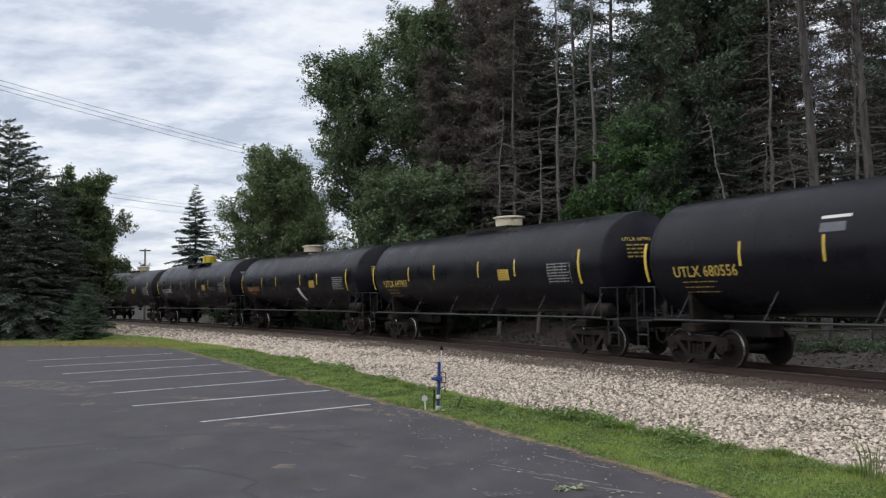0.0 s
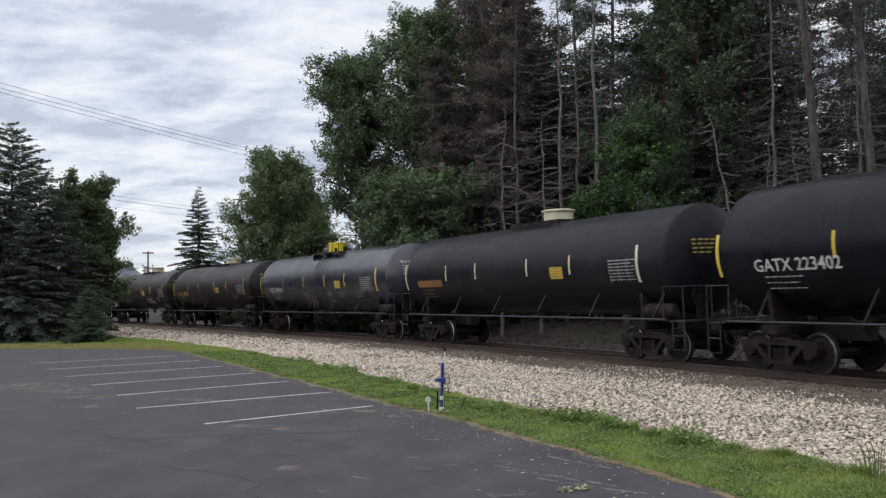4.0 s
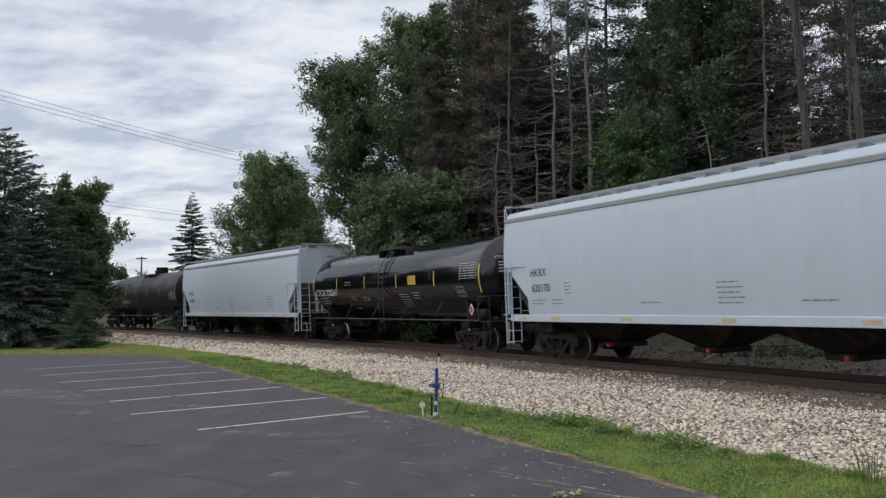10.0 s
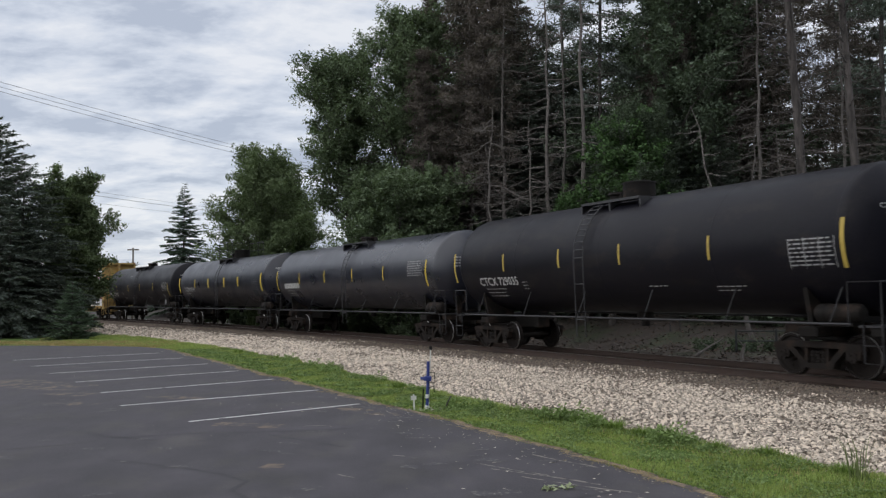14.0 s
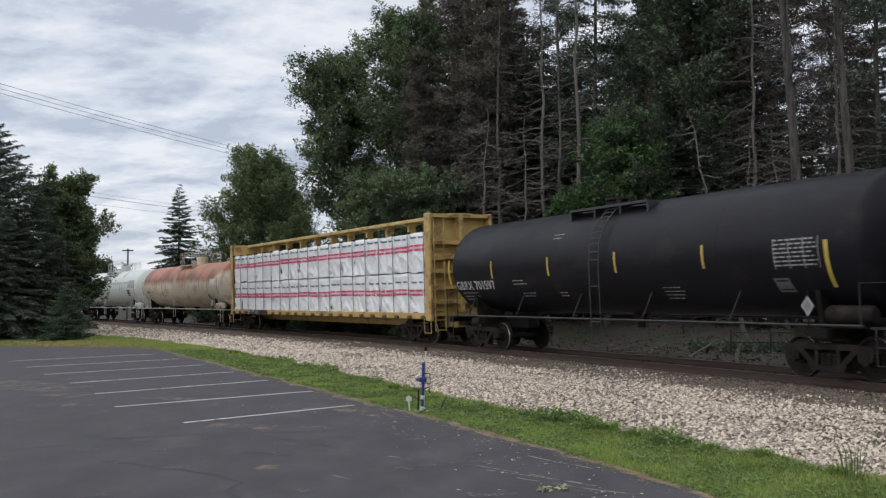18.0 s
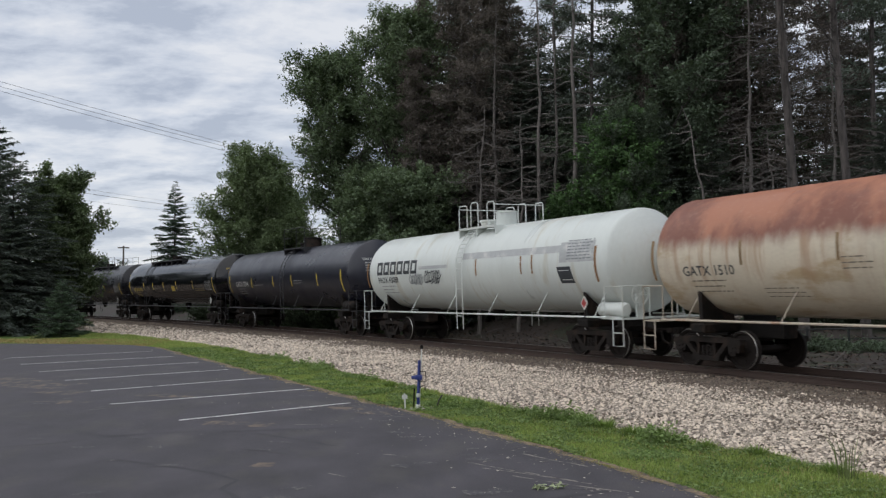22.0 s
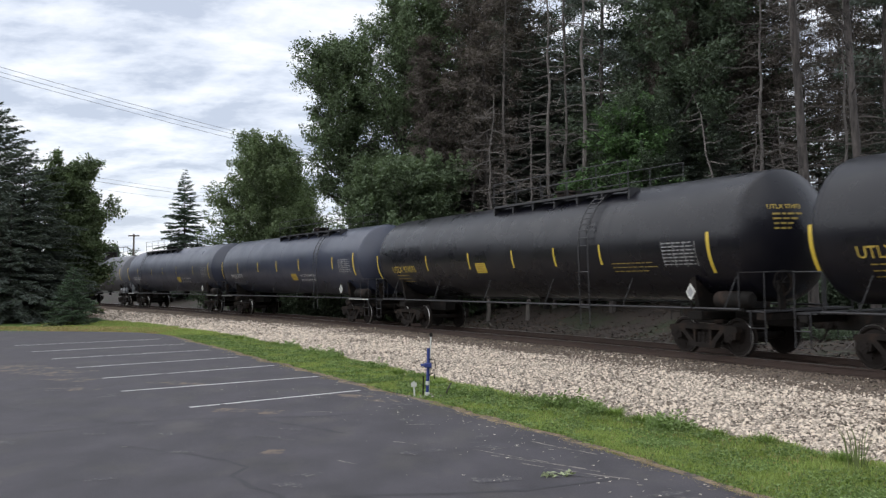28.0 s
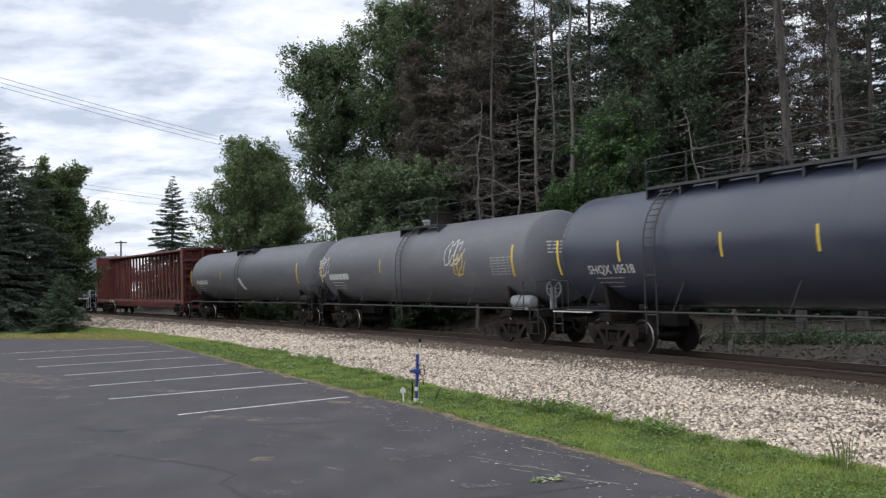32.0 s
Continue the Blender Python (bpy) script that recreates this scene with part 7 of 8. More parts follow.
def leafy_weed(seed, height, spread, mat, label):
    """Upright stems set with small leaves."""
    rng = random.Random(seed)
    rs = np.random.RandomState(seed)
    weed = empty("weed", label=label, category="weed", group="weeds beside the ballast")
    g = Geo()
    pts = []
    for k in range(26):
        a, d = rng.uniform(0, 6.28), spread * rng.random() ** 0.6
        h = height * rng.uniform(0.45, 1.0) * (1.1 - 0.5 * d / spread)
        line = limb(g, (math.cos(a) * d * 0.7, math.sin(a) * d * 0.7, -0.02), (math.cos(a) * 0.35, math.sin(a) * 0.35, 1), h, 0.004, rng, 0.02, 4, 0.15)
        for i in range(22):
            u = rng.uniform(0.8, 4.0)
            p = line[int(min(u, 3.99))].lerp(line[int(min(u, 3.99)) + 1], u - int(min(u, 3.99)))
            pts.append((p.x + rng.gauss(0, 0.025), p.y + rng.gauss(0, 0.025), p.z + rng.gauss(0, 0.012)))
    tagged(part("stem", g, mat, weed), kind="stuff")
    v, f = sprays(np.array(pts), rs.uniform(0.010, 0.026, len(pts)), rs, 0.5, 0.4)
    part("leaves", numpy_mesh("leaves", v, f, [mat]), mat, weed)
    return weed


def build_weeds():
    def row(base, spots):
        for k, (x, y, s) in enumerate(spots):
            m = pose(x, y, LOT_Z - 0.02, 0, 0, k * 70) @ Matrix.Diagonal((s, s, s, 1))
            if k == 0:
                base.matrix_basis = m
                keep = base.scale.copy()
            else:
                base.scale = (1, 1, 1)
                copy_thing(base, m)
                base.scale = keep

    row(grass_tuft(61, 150, 0.16, 0.24, "tuft", "leafy green grass tuft at the ballast edge"),
        [(2.28, 13.2, 1.2), (2.5, 12.5, 1.2), (1.52, 14.0, 0.9), (2.01, 13.6, 1.1), (1.25, 14.5, 0.9), (3.83, 10.4, 0.9), (0.35, 15.8, 1.0), (3.0, 11.7, 0.9), (-1.3, 20.2, 0.9), (-3.0, 23.5, 1.0), (-4.8, 27.6, 1.2), (-6.6, 31.0, 1.3), (2.75, 12.0, 1.0), (0.05, 16.6, 0.9), (4.2, 9.3, 0.9), (3.4, 10.9, 0.8), (-0.7, 18.6, 1.0)])
    # leafy weeds make the grass's edge uneven along the gravel
    rq = random.Random(77)
    edge = wavy(GRASS_EDGE[2:10], 0.33, 0.25, 5.0)
    spots = []
    for x, y in edge:
        if noise.noise((x * 0.8, y * 0.8, 21.0)) > -0.12 and rq.random() < 0.8:
            spots.append((x - 0.12 + rq.uniform(-0.22, 0.16), y - 0.06 + rq.uniform(-0.1, 0.1), rq.choice((0.45, 0.6, 0.9, 1.2, 1.45)) * rq.uniform(0.9, 1.1)))
    spots += [(1.75, 13.5, 1.5), (2.0, 13.3, 1.6), (2.25, 13.0, 1.35), (1.45, 13.9, 1.2), (0.25, 15.2, 1.2), (0.55, 15.0, 1.0), (2.9, 11.5, 1.25), (3.15, 11.3, 1.0)]
    row(leafy_weed(63, 0.23, 0.19, "weed_leaf", "low leafy green weed at the ballast edge"), spots)
    tall = grass_tuft(62, 26, 0.58, 0.22, "pale_grass", "tall thin grey-green grass standing in the gravel")
    tall.matrix_basis = pose(4.15, 8.9, LOT_Z - 0.03)


def build_deadwood():
    """Grey fallen branches and a broken stump on the bank behind the track."""
    def branch(name, label, points, r, twigs, seed):
        rng = random.Random(seed)
        x, y, z = points[0]
        thing = empty(name, pose(x, y, z), label=label, category="dead wood")
        local = [Vector(p) - Vector(points[0]) for p in points]
        part("stem", Geo().pipe(local, r, 7, r_end=r * 0.45), "dead_bark", thing)
        for k in range(twigs):
            p = local[-2].lerp(local[-1], rng.uniform(0.1, 0.9))
            part("twig", Geo().pipe([p, p + Vector((rng.uniform(-0.3, 0.35), rng.uniform(-0.2, 0.2), rng.uniform(0.05, 0.3)))], r * 0.4, 5, r_end=r * 0.2), "dead_bark", thing)

    branch("fallen_branch", "grey fallen branch propped on the bank", [(9.05, 31.4, -0.36), (9.55, 31.6, -0.10), (10.25, 31.9, 0.24)], 0.05, 3, 1)
    branch("fallen_branch", "thin grey fallen branch lying on the bank", [(9.2, 33.2, -0.34), (9.8, 33.5, -0.17), (10.1, 33.7, -0.10)], 0.035, 2, 2)
    branch("stump", "broken grey stump beside the track", [(9.95, 29.2, -0.42), (9.98, 29.2, -0.1), (10.1, 29.25, 0.2)], 0.075, 2, 3)
    branch("fallen_branch", "pale bent stick on the bank", [(12.55, 27.7, -0.36), (12.75, 27.75, -0.22), (13.05, 27.9, -0.02)], 0.03, 2, 4)
    branch("fallen_branch", "grey fallen branch half sunk in litter", [(7.6, 34.3, -0.36), (8.4, 34.6, -0.30), (9.0, 35.0, -0.26)], 0.05, 2, 5)


def build_fence():
    """Low dark rail fence at the foot of the wood."""
    fence = empty("fence", label="low dark rail fence behind the track", category="fence")
    a, b = Vector((10.6, 31.6, 0)), Vector((22.0, 28.2, 0))
    n = 9
    tops = []
    for k in range(n + 1):
        p = a.lerp(b, k / n)
        z = float(ground_height([p.x], [p.y])[0])
        tops.append((p.x, p.y, z))
        part("post", Geo().box(p.x - 0.035, p.x + 0.035, p.y - 0.035, p.y + 0.035, z - 0.2, z + 0.80, 0.01), "fence", fence)
    for h in (0.72, 0.38):
        for p, q in zip(tops, tops[1:]):
            part("rail", Geo().pipe([(p[0], p[1], p[2] + h), (q[0], q[1], q[2] + h)], 0.026, 6), "fence", fence)
    # dead leaves and twigs strewn over the bank
    rs = np.random.RandomState(12)
    n = 24000
    u_i = (rs.uniform(-16, 45, n) - S0) / DS
    i = u_i.astype(int)
    row = LINE[i] + (LINE[i + 1] - LINE[i]) * (u_i - i)[:, None]
    lat = -3.0 - 14 * rs.rand(n) ** 1.2
    px, py = row[:, 0] - np.cos(row[:, 2]) * lat, row[:, 1] - np.sin(row[:, 2]) * lat
    pts = np.stack([px, py, ground_height(px, py) + rs.uniform(0.01, 0.07, n)], 1)
    v, f = sprays(pts, rs.uniform(0.03, 0.10, n), rs, 0.35, 0.8)
    tagged(new("bank_litter", numpy_mesh("bank_litter", v, f, ["leaf_litter"])), "brown dead leaves and twigs strewn on the bank", "leaf litter", kind="stuff")
    # fallen branches on the bank
    rng = random.Random(9)
    for k in range(22):
        s, l = rng.uniform(-8, 22), rng.uniform(-7.5, -4.0)
        x, y, z = beside(s, l, 0, False)
        z = float(ground_height([x], [y])[0])
        g = Geo()
        limb(g, (0, 0, 0.06), (1, rng.uniform(-0.5, 0.5), rng.uniform(0.0, 0.12)), rng.uniform(0.9, 2.6), 0.028, rng, 0.0, 5, 0.12)
        log = tagged(new("fallen_branch", g.mesh("fallen_branch", "dead_bark")), "grey fallen branch lying on the bank", "branch", group="fallen branches on the bank")
        log.matrix_basis = pose(x, y, z, 0, 0, rng.uniform(0, 360))


def build_wires():
    def wire(p, q, sag, r):
        g = Geo().pipe([(p[0] + (q[0] - p[0]) * k / 16, p[1] + (q[1] - p[1]) * k / 16, p[2] + (q[2] - p[2]) * k / 16 - sag * 4 * (k / 16) * (1 - k / 16)) for k in range(17)], r, 5)
        tagged(new("power_line", g.mesh("power_line", "wire")), "thin dark overhead wire against the sky", "wire", group="overhead wires")

    def at(px, py, d):
        return ((px - 784) / 1600 * d, d, EYE[2] + (531 - py - (px - 784) * 0.0077) / 1600 * d)

    for y0, y1 in ((108, 286), (118, 290), (126, 298)):
        wire(at(-120, y0, 60), at(690, y1 + 34, 98), 0.35, 0.016)
    for y0, y1 in ((322, 383), (330, 388), (345, 396)):
        wire(at(60, y0, 95), at(520, y1, 150), 0.4, 0.026 if y0 == 330 else 0.014)
    # far lamp pole with a cross bar, and the pole that carries the wires, hidden by the trees
    for px, d, h, bar in ((256, 90, 7.3, 0.55), (690, 98, 14.6, 1.2), (-120, 60, 17.5, 1.2)):
        x = (px - 784) / 1600 * d
        z = float(ground_height([x], [d])[0])
        pole = empty("utility_pole", pose(x, d, z), label="weathered wooden utility pole with a cross-arm", category="pole")
        part("shaft", Geo().pipe([(0, 0, -0.3), (0, 0, h)], 0.11, 10, True, 0.08), "wood_pole", pole)
        part("cross_arm", Geo().box(-bar, bar, -0.06, 0.06, h - 0.25, h - 0.12), "wood_pole", pole)


build_lot_details()
build_valve_post()
build_weeds()
build_deadwood()
build_fence()
build_wires()


# trailing end of each car's body, metres along the line at the start
ENDS = [0.39, 18.29, 36.14, 54.13, 71.64, 89.7, 107.24, 124.75, 146.45, 164.6, 186.0, 204.5, 223.32, 240.64, 259.39, 284.35, 303.0, 320.57, 338.8, 359.82, 380.58, 402.48, 423.34, 444.81, 463.2, 482.94, 506.0, 524.4]
T, H, C = "tank", "hopper", "beam"
LB = "tank car with yellow markers, coupled in the moving train"
BIG = dict(r=1.57, zc=2.85, inset=2.3, text_size=0.36)
SPECS = {
    1: dict(kind=T, mat="black_paint", text="UTLX 680556", style="A", label="matt black " + LB, patches=[(6.1, 0.62, 0.75, 0.07, "white_mark", 0), (6.1, 0.33, 0.65, 0.20, "faded_grey", 0)], marks=(3.81, 6.19, 9.45, 11.8)),
    2: dict(kind=T, mat="black_paint", text="UTLX 647983", style="A", label="black tank car with a cream valve housing", sign=10.8),
    3: dict(kind=T, mat="black_paint", faint=True, style="A", label="black tank car with a cream valve housing and white smear", sign=10.8, dome_m=8.0, marks=(3.9, 6.1, 9.6, 11.8), patches=[(9.4, -1.15, 0.36, 0.75, "white_mark", -0.3)]),
    4: dict(kind=T, r=1.54, zc=2.78, mat="black_paint", letters="letter_white", text="GATX 223402", text_x=1.66, text_size=0.40, style="B", box="yellow_box", box_dx=-0.25, railing=False, label="black tank car with a yellow valve housing", walk_m=8.4, walk=2.0, ladder_m=8.6, tail_m=0.5, marks=(3.88, 6.39, 9.71, 12.23), sign=10.97, panel_x=14.25, notes=[(6.84, -0.62, 5, 1.0), (9.7, -0.6, 5, 0.95), (11.1, -0.6, 3, 0.75), (12.45, -0.25, 2, 1.3)]),
    5: dict(kind=T, mat="dusty_black", faint=True, style="A", label="dusty black tank car with a cream valve housing", sign=10.8, mark="cream"),
    6: dict(kind=T, mat="grey_black", letters="letter_white", text="TILX 264964", text_x=1.75, style="B", box="yellow_box", box_dx=-0.75, walk=1.6, walk_m=8.95, ladder_m=8.97, rail_h=0.8, label="grey-black tank car with a yellow valve housing and railing", sign=10.96, marks=(4.02, 6.97, 9.71, 12.1), notes=[(6.86, -0.62, 5, 1.0), (9.63, -0.6, 5, 1.1), (11.14, -0.6, 3, 0.85), (13.0, -0.6, 3, 1.1)], patches=[(7.1, -1.25, 0.85, 0.28, "letter_rust", -0.12)], panel_x=13.9),
    7: dict(kind=T, mat="rusty_black", text="UTLX 647563", style="A", label="rust-streaked black tank car with a cream valve housing", sign=9.75, marks=(3.9, 6.2, 9.4, 11.8), scrawls=[(3.8, -0.85, 1.15, 0.38, "faded_grey", 4), (5.25, -0.95, 0.85, 0.30, "faded_grey", 3), (6.5, -0.90, 0.9, 0.42, "faded_grey", 3)], patches=[(12.8, -0.85, 0.6, 0.28, "faded_grey", 0)]),
    8: dict(kind=T, mat="rusty_black", text="UTLX 647597", style="A", label="rust-streaked black tank car with sprayed scrawl", sign=9.65, scrawls=[(3.6, -0.85, 2.8, 0.42, "spray_blue", 8), (10.5, -0.9, 1.7, 0.55, "white_mark", 6)], patches=[(13.1, -0.95, 0.55, 0.4, "faded_grey", 0)], mark="yellow"),
    9: dict(kind=H, text="HKRX 620170", label="pale grey covered hopper car with end ladders"),
    10: dict(kind=T, mat="gloss_black", letters="letter_white", text="CTCX 720241", text_x=0.75, text_size=0.44, style="B", label="glossy black tank car with white lettering", sign=10.77, sign_dz=0.0, marks=(3.42, 6.53, 9.67, 12.89), mark="letter_yellow", walk=1.3, walk_m=8.5, ladder_m=8.5, diamond=True, red_placard=True, placard_x=15.67, panel_x=14.84, panel_dz=0.2, front=16.14, tail_m=0.42, notes=[(4.4, 0.1, 2, 0.8), (4.86, -0.6, 2, 0.6), (6.1, -0.65, 2, 0.8), (9.8, -0.55, 6, 0.95), (11.0, -0.5, 3, 0.6), (7.3, 0.75, 1, 0.45)], patches=[(14.5, -0.75, 0.62, 0.42, "faded_grey", -0.05), (14.57, -0.67, 0.48, 0.26, "gloss_black", -0.05)], rail_h=0.55, railing=False),
    11: dict(kind=H, lead=0.82, text="HKRX 620096", label="pale grey covered hopper car with black lettering"),
    12: dict(kind=T, r=1.61, zc=2.87, mat="dusty_black", letters="letter_white", text="CTCX 729035", text_x=1.89, text_dz=-0.75, text_size=0.40, style="B", label="matt black tank car with a dark top railing", marks=(3.55, 6.64, 9.44, 12.74), mark="letter_yellow", tail_m=0.25, rail_h=0.6, railing=False, walk_m=8.4, ladder_m=7.85, panel_x=15.1, front=16.4, notes=[(12.74, -0.95, 2, 0.95), (10.4, -0.9, 1, 0.8), (4.5, -0.65, 3, 0.3)], box="under"),
    13: dict(kind=T, r=1.52, zc=2.77, mat="grey_black", letters="letter_white", style="B", label="grey-black tank car with yellow markers and white lettering", railing=False, walk_m=9.3, ladder_m=9.34, marks=(3.6, 6.8, 9.92, 12.99), front=16.6, panel_x=15.2, panel_dz=0.1),
    14: dict(kind=T, r=1.52, zc=2.77, mat="dark_grey", letters="letter_white", text="CGTX 23515", text_x=1.44, text_size=0.40, style="B", label="dark grey tank car with broad yellow markers", mark_w=0.2, tail_m=0.3, rail_h=0.95, walk=1.2, walk_m=8.4, ladder_m=8.3, box="under", marks=(3.65, 6.3, 9.25, 11.6), panel_x=13.9, panel_mat="faded_grey", front=15.2, patches=[(13.95, -0.95, 0.65, 0.5, "letter_black", -0.05)]),
    15: dict(kind=T, r=1.55, zc=2.81, mat="dusty_black", letters="letter_white", text="GBRX 701597", text_x=0.75, text_size=0.44, text_dz=-0.78, style="B", label="matt black tank car with white lettering", railing=False, mark="letter_yellow", tail_m=0.35, marks=(3.3, 6.55, 9.7, 12.95), walk_m=8.8, walk=1.7, ladder_m=9.0, mark_dz=-0.12, panel_x=15.1, panel_dz=-0.15, front=16.4, front_dz=-0.22, diamond=True, placard_x=15.9, grey_placard=True, notes=[(6.75, 0.85, 2, 0.48), (4.5, -0.5, 2, 0.9), (4.8, -0.95, 2, 0.75), (6.8, -0.95, 2, 0.5), (11.35, -0.85, 4, 0.75)], patches=[(15.0, -1.05, 0.42, 0.36, "faded_grey", -0.05), (15.05, -1.0, 0.32, 0.26, "dusty_black", -0.05)]),
    16: dict(kind=C, mat="car_yellow", H=4.98, loaded=True, label="yellow centre-beam flat car loaded with white-wrapped lumber"),
    17: dict(kind=T, mat="rust_tank", letters="letter_black", text="GATX 1510", text_x=1.5, text_size=0.34, small="writing_faded", style="B", rails="weathered_rail", gear="weathered_rail", box="cream", box_r=0.36, box_dx=0.37, walk=1.18, walk_m=9.33, hoops=[(-1.15, -0.72, 0), (-0.36, 1.15, 0)], diamond=True, placard_x=15.63, head_y=0.0, head_dz=0.3, ladder_m=8.4, mark="marker_brown", panel_mat="white_mark", panel_x=15.0, front=16.35, label="cream tank car with heavy rust over its upper half", marks=(3.4, 6.0, 9.7, 13.1), notes=[(6.1, -0.2, 3, 0.8), (3.9, -0.85, 3, 1.2), (12.0, -0.3, 3, 0.9), (12.2, -0.8, 3, 1.2), (10.0, -0.8, 2, 0.8)], patches=[(14.5, -0.95, 0.42, 0.34, "writing_faded", -0.1), (15.2, -0.06, 0.80, 0.40, "white_mark", 0)]),
    18: dict(kind=T, mat="white_paint", letters="letter_black", text="PROX 43089", text_x=1.45, text_size=0.34, text_dz=-0.42, small="hopper_shade", style="B", rails="white_paint", gear="white_paint", box="white_paint", box_r=0.38, box_dx=0.4, walk=1.2, walk_m=8.6, hoops=[(-1.17, -0.62, 0), (-0.36, 0.12, 0.06), (0.72, 1.17, 0)], res_dx=0.45, red_placard=True, head_y=0.0, head_dz=0.45, ladder_m=8.3, mark="letter_rust", panel_mat="writing_grey", panel_x=14.3, panel_dz=0.35, front=15.55, label="off-white tank car with sprayed scrawl and pale railings", brand=True, marks=(9.2, 11.9, 12.5), scrawls=[(4.3, -0.32, 1.0, 0.45, "writing_grey", 7), (5.55, -0.25, 1.15, 0.55, "letter_black", 8)], patches=[(8.35, 0.30, 5.9, 0.22, "pale_band", 0.0), (5.1, 0.05, 2.2, 0.12, "pale_band", 0), (13.9, -0.62, 0.66, 0.5, "letter_black", -0.1), (13.98, -0.52, 0.5, 0.3, "white_paint", -0.1), (13.95, 0.0, 1.6, 0.6, "pale_band", 0)], diamond=True, placard_x=15.1),
    19: dict(kind=T, r=1.52, zc=2.77, mat="dark_grey", letters="letter_white", text="GATX 3594", text_x=2.05, text_size=0.40, text_dz=-0.42, mark_dz=-0.22, style="B", rail_h=0.95, walk=1.3, walk_m=9.5, box="under", ladder_m=9.3, label="dark grey tank car with a tall dark top railing", marks=(4.55, 7.7, 10.2, 13.3), tail_m=0.95, front=15.9, notes=[(4.8, -0.35, 1, 1.8), (10.5, -0.2, 2, 1.4)], panel=False),
    20: dict(BIG, kind=T, mat="gloss_black", text="UTLX 971182", text_x=1.99, mark_dz=-0.30, panel_dz=-0.38, style="B", walk=3.5, walk_m=8.3, ladder_m=5.54, rail_h=0.4, label="glossy black pressure tank car with a roof walkway", diamond=True, placard_x=18.55, sign=11.0, sign_dz=-0.5, marks=(4.56, 6.81, 9.25, 12.0, 15.3), tail_m=0.85, panel_x=17.6, front=18.95, text_dz=-0.62, notes=[(15.6, -0.55, 2, 1.8)]),
    21: dict(BIG, kind=T, mat="satin_black", text="UTLX 971114", text_x=1.64, mark_dz=-0.30, panel_dz=-0.38, style="B", walk=3.5, walk_m=12.3, ladder_m=14.4, label="black pressure tank car with a roof walkway", diamond=True, placard_x=18.1, sign=8.4, sign_dz=-0.5, marks=(4.55, 7.75, 10.3, 12.4, 14.8), tail_m=0.55, panel_x=17.25, front=18.65, text_dz=-0.62, notes=[(15.2, -0.55, 2, 1.8), (4.95, -0.15, 3, 0.25)]),
    22: dict(BIG, kind=T, mat="satin_black", text="UTLX 971073", text_x=1.8, mark_dz=-0.30, panel_dz=-0.38, style="B", walk=3.5, walk_m=12.5, ladder_m=14.81, label="black pressure tank car with yellow lettering", diamond=True, placard_x=18.77, sign=8.5, sign_dz=-0.55, marks=(4.86, 8.05, 10.85, 13.15, 15.32), panel_x=17.85, front=19.4, text_dz=-0.62, notes=[(15.8, -0.55, 3, 1.85)]),
    23: dict(BIG, kind=T, mat="blue_grey", letters="letter_white", text="SHQX 10712", text_x=1.95, head_dz=0.05, head_y=-0.30, mark_dz=-0.10, style="B", walk=3.8, walk_m=12.5, rail_h=0.4, ladder_m=14.85, label="blue-grey pressure tank car with a long roof walkway", diamond=True, placard_x=17.3, sign=11.3, sign_dz=-0.72, marks=(3.3, 6.67, 9.45, 12.48, 16.5), panel_x=17.2, front=18.7, text_dz=-0.70, warnings=[(12.4, -0.70, "ANHYDROUS AMMONIA"), (12.4, -0.95, "INHALATION HAZARD")]),
    24: dict(BIG, kind=T, mat="blue_grey", letters="letter_white", text="SHQX 10518", text_x=1.8, head_dz=0.05, head_y=-0.30, mark_dz=-0.10, style="B", walk=3.8, walk_m=7.6, rail_h=0.4, ladder_m=4.63, label="blue-grey pressure tank car with a long roof walkway", diamond=True, placard_x=17.96, sign=12.74, sign_dz=-0.72, marks=(3.22, 6.92, 9.61, 12.77, 16.25), panel_x=17.85, front=19.2, text_dz=-0.70, warnings=[(13.6, -0.70, "ANHYDROUS AMMONIA"), (13.6, -0.95, "INHALATION HAZARD")], notes=[(16.4, -0.95, 1, 1.2)]),
    25: dict(kind=T, r=1.5, zc=2.75, mat="faded_grey", letters="letter_white", small="letter_white", style="B", gear="hopper_shade", label="faded grey tank car with white sprayed scrawl", scrawls=[(0.45, 0.1, 0.8, 1.1, "white_mark", 3), (12.1, 0.35, 1.0, 1.1, "white_mark", 3), (12.7, -0.15, 0.5, 0.9, "yellow", 2)], rail_h=0.95, walk=1.5, box="under", walk_m=9.2, ladder_m=8.6, panel_x=15.0, text_x=1.4, marks=(6.7,), front=16.2),
    26: dict(kind=T, mat="faded_grey", letters="letter_white", small="letter_white", style="B", label="faded grey tank car with a white smear", patches=[(9.4, -0.9, 0.4, 0.7, "white_mark", -0.5)], railing=False, marks=(6.0,), scrawls=[(3.5, -0.9, 2.0, 0.5, "faded_grey", 5)], panel=False),
    27: dict(kind=C, mat="car_red", posts=26, label="empty oxide-red centre-beam flat car"),
    28: dict(kind=H, label="pale grey covered hopper car at the end of the view"),
}


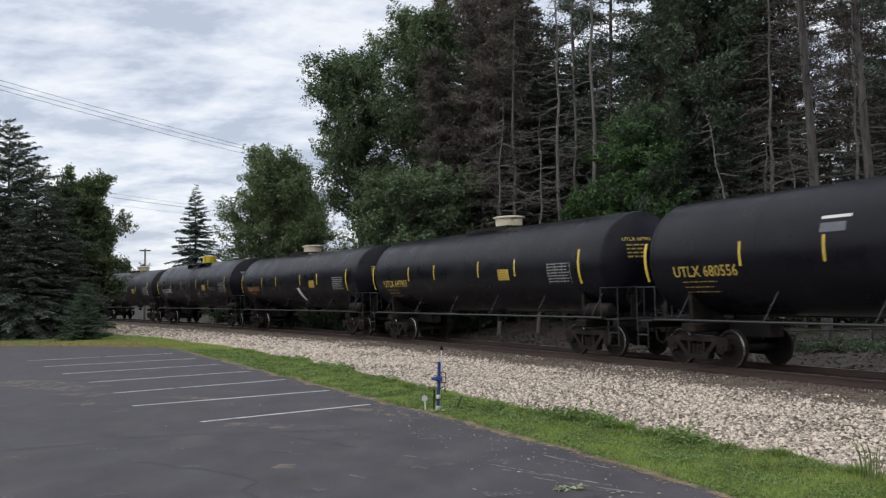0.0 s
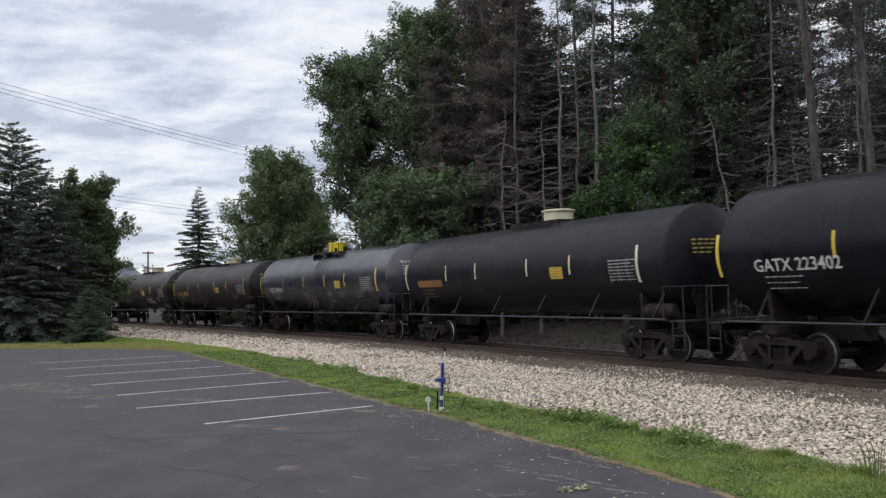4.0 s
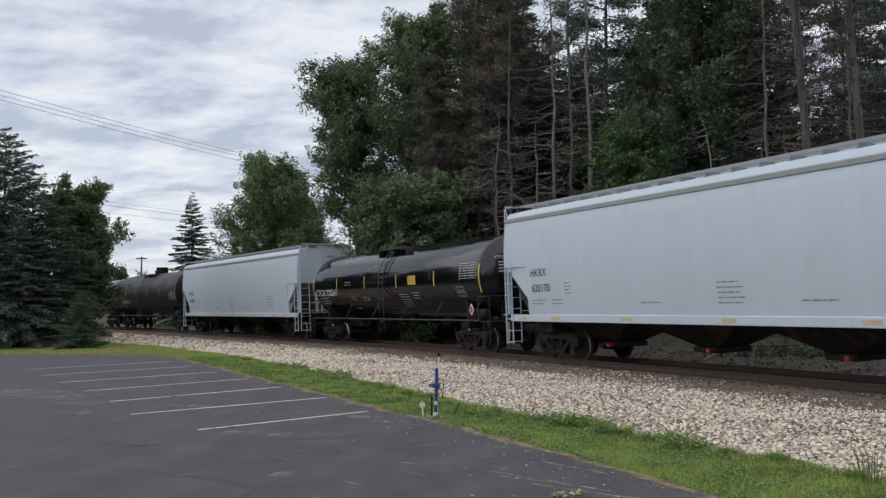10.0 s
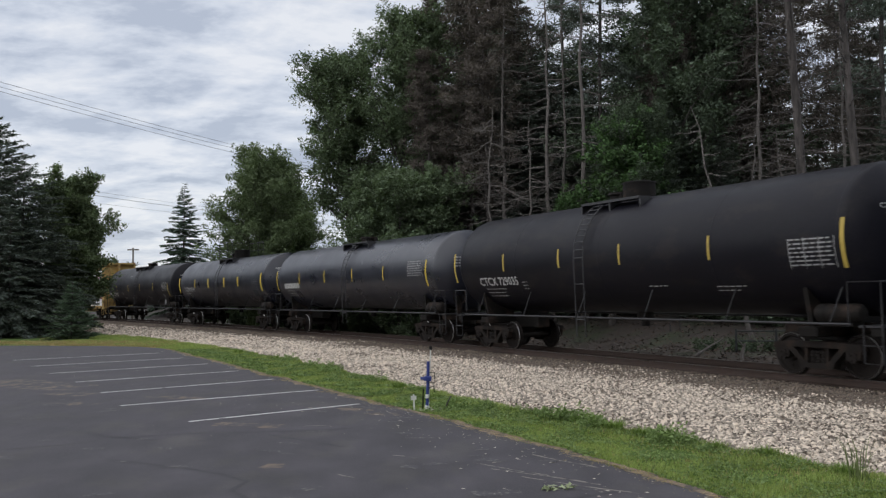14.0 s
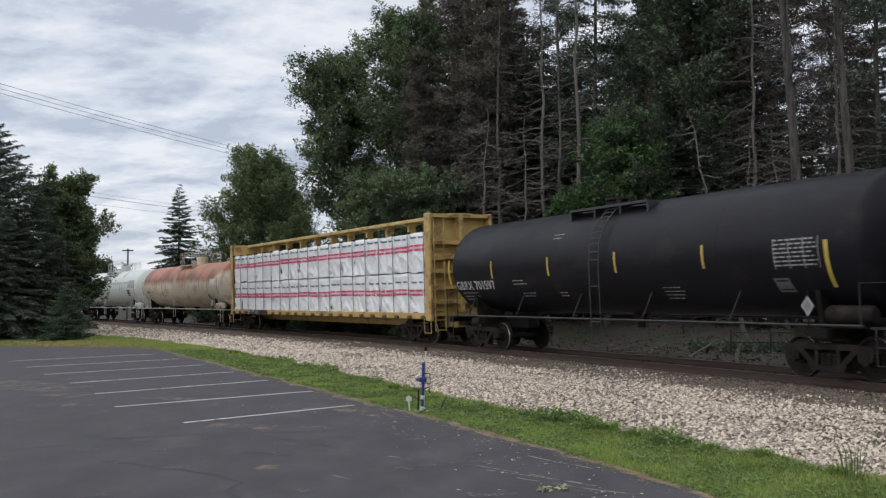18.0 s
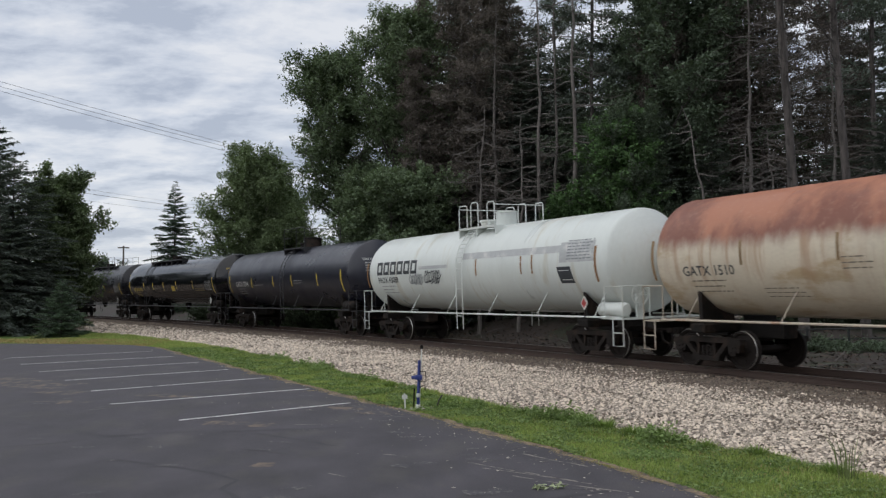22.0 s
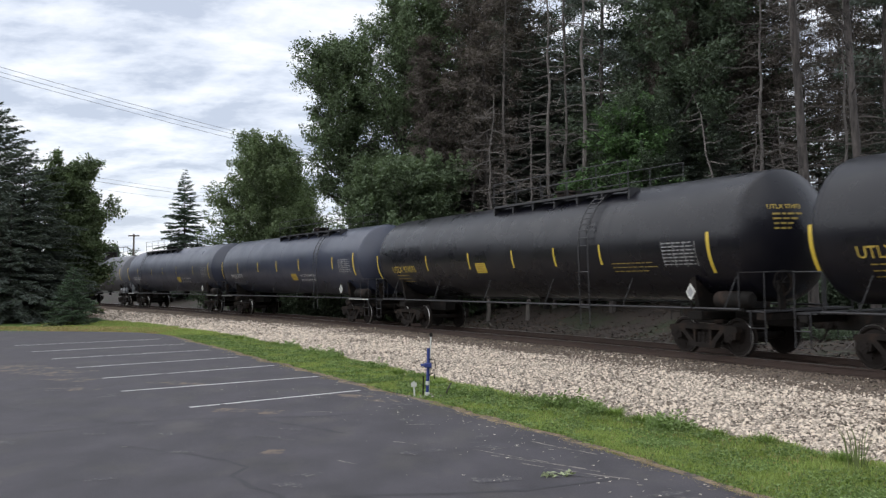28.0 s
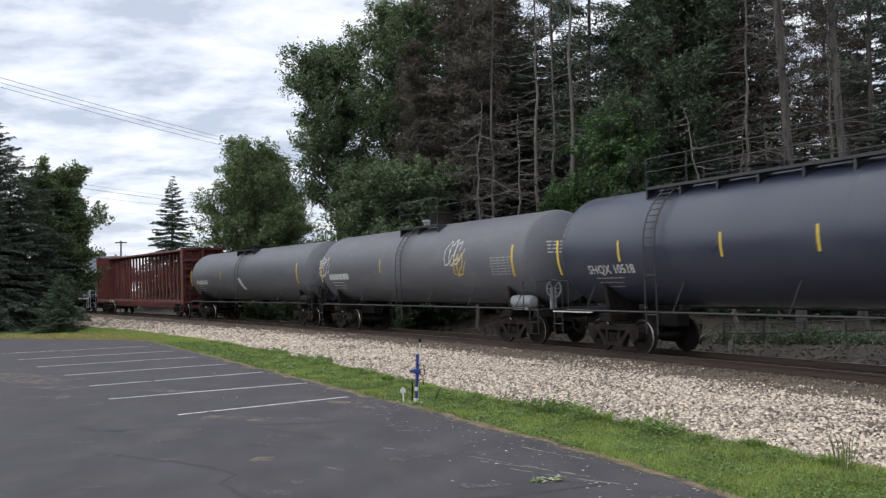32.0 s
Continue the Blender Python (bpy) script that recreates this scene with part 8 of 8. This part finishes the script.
def rust_material():
    """Cream paint, rusted over the upper part of the tank: a ragged lower edge with runs, dark blotches above it, clean near the leading head."""
    m = material("rust_tank", (0.57, 0.505, 0.395), 0.5, vary=0.16, scale=0.8, fine=14, bump=0.05, second=(0.42, 0.32, 0.20), second_at=0.57, second_scale=0.9, stretch=(0.6, 1, 1.3))
    nt = m.node_tree
    b = nt.nodes["Principled BSDF"]
    src = b.inputs["Base Color"].links[0].from_socket
    tc = nt.nodes.new("ShaderNodeTexCoord")
    sp = nt.nodes.new("ShaderNodeSeparateXYZ")
    nt.links.new(tc.outputs["Object"], sp.inputs[0])

    def stretched(scale, size, detail, rough):
        mp = nt.nodes.new("ShaderNodeMapping")
        mp.inputs["Scale"].default_value = scale
        nt.links.new(tc.outputs["Object"], mp.inputs[0])
        n = nt.nodes.new("ShaderNodeTexNoise")
        n.inputs["Scale"].default_value, n.inputs["Detail"].default_value, n.inputs["Roughness"].default_value = size, detail, rough
        nt.links.new(mp.outputs[0], n.inputs["Vector"])
        return n.outputs["Fac"]

    def madd(q, f, plus):
        n = nt.nodes.new("ShaderNodeMath")
        n.operation = "MULTIPLY_ADD"
        n.inputs[1].default_value = f
        nt.links.new(q, n.inputs[0])
        nt.links.new(plus, n.inputs[2])
        return n.outputs[0]

    def between(q, lo, hi, to=1.0):
        n = nt.nodes.new("ShaderNodeMapRange")
        n.interpolation_type = "SMOOTHSTEP"
        n.inputs["From Min"].default_value, n.inputs["From Max"].default_value, n.inputs["To Max"].default_value = lo, hi, to
        nt.links.new(q, n.inputs["Value"])
        return n.outputs[0]

    def mixed(fac, one, two):
        n = nt.nodes.new("ShaderNodeMix")
        n.data_type = "RGBA"
        nt.links.new(fac, n.inputs[0])
        for i, q in ((6, one), (7, two)):
            if isinstance(q, tuple):
                n.inputs[i].default_value = q
            else:
                nt.links.new(q, n.inputs[i])
        return n.outputs[2]

    head = between(sp.outputs["X"], 6.5, 8.3, 0.5)
    height = madd(head, -1.0, sp.outputs["Z"])
    edge = madd(stretched((1.1, 0.5, 0.3), 1.4, 8.0, 0.68), 0.75, height)
    cover = between(edge, 3.12, 3.56)
    dark = between(madd(sp.outputs["Z"], -0.16, stretched((0.8, 0.6, 0.35), 0.9, 9.0, 0.62)), -0.16, 0.02)
    rust = mixed(dark, (0.37, 0.145, 0.078, 1), (0.185, 0.062, 0.036, 1))
    rust = mixed(between(stretched((1, 1, 1), 7.0, 6.0, 0.7), 0.52, 0.75, 0.3), rust, (0.50, 0.30, 0.20, 1))
    # thin brown runs below the rusted part
    runs = nt.nodes.new("ShaderNodeMath")
    runs.operation = "MULTIPLY"
    nt.links.new(between(stretched((2.4, 1.0, 0.14), 1.6, 6.0, 0.6), 0.48, 0.68, 0.75), runs.inputs[0])
    nt.links.new(between(edge, 1.7, 3.2), runs.inputs[1])
    body = mixed(runs.outputs[0], src, (0.33, 0.19, 0.105, 1))
    nt.links.new(mixed(cover, body, rust), b.inputs["Base Color"])
    return m


M["rust_tank"] = rust_material()


# trailing end of the body to the coupling plane, by kind
HANG = {T: 0.45, H: 1.0, C: 0.92}


def build_train():
    front = ENDS[0] + 0.5 - 18.0
    for n in range(1, 29):
        spec = SPECS[n]
        spec["n"] = n
        hang = HANG[spec["kind"]]
        tail = ENDS[n - 1] + (0.08 if spec["kind"] == T else 0.0)
        plane = tail + hang
        spec["over"] = plane - front
        spec["length"] = tail - (front + spec.get("lead", hang))
        spec["mid"] = (front + plane) / 2
        front = plane
        {T: tank_car, H: hopper_car, C: centre_beam_car}[spec["kind"]](spec)


build_train()


# ---- things that move: the cars along the track, the wheels on their trucks ----
def motions():
    for car, mid, base, wheels in CARS:
        times = [k * 0.25 for k in range(129)]
        walk(car, [(t, car_pose(mid - gone(t), base)) for t in times])
        inside = [k for k in range(961) if -24 < mid - gone(k / 30) < 62]
        for w in wheels:
            x, y, z = w.location
            stamps = sorted({0, 960, *inside})
            lo, hi = (inside[0], inside[-1]) if inside else (0, 0)
            walk(w, [(k / 30, pose(x, y, z) @ Matrix.Rotation(((gone(min(max(k, lo), hi) / 30) - gone(lo / 30)) / 0.457) % (2 * math.pi), 4, "Y")) for k in stamps])


motions()
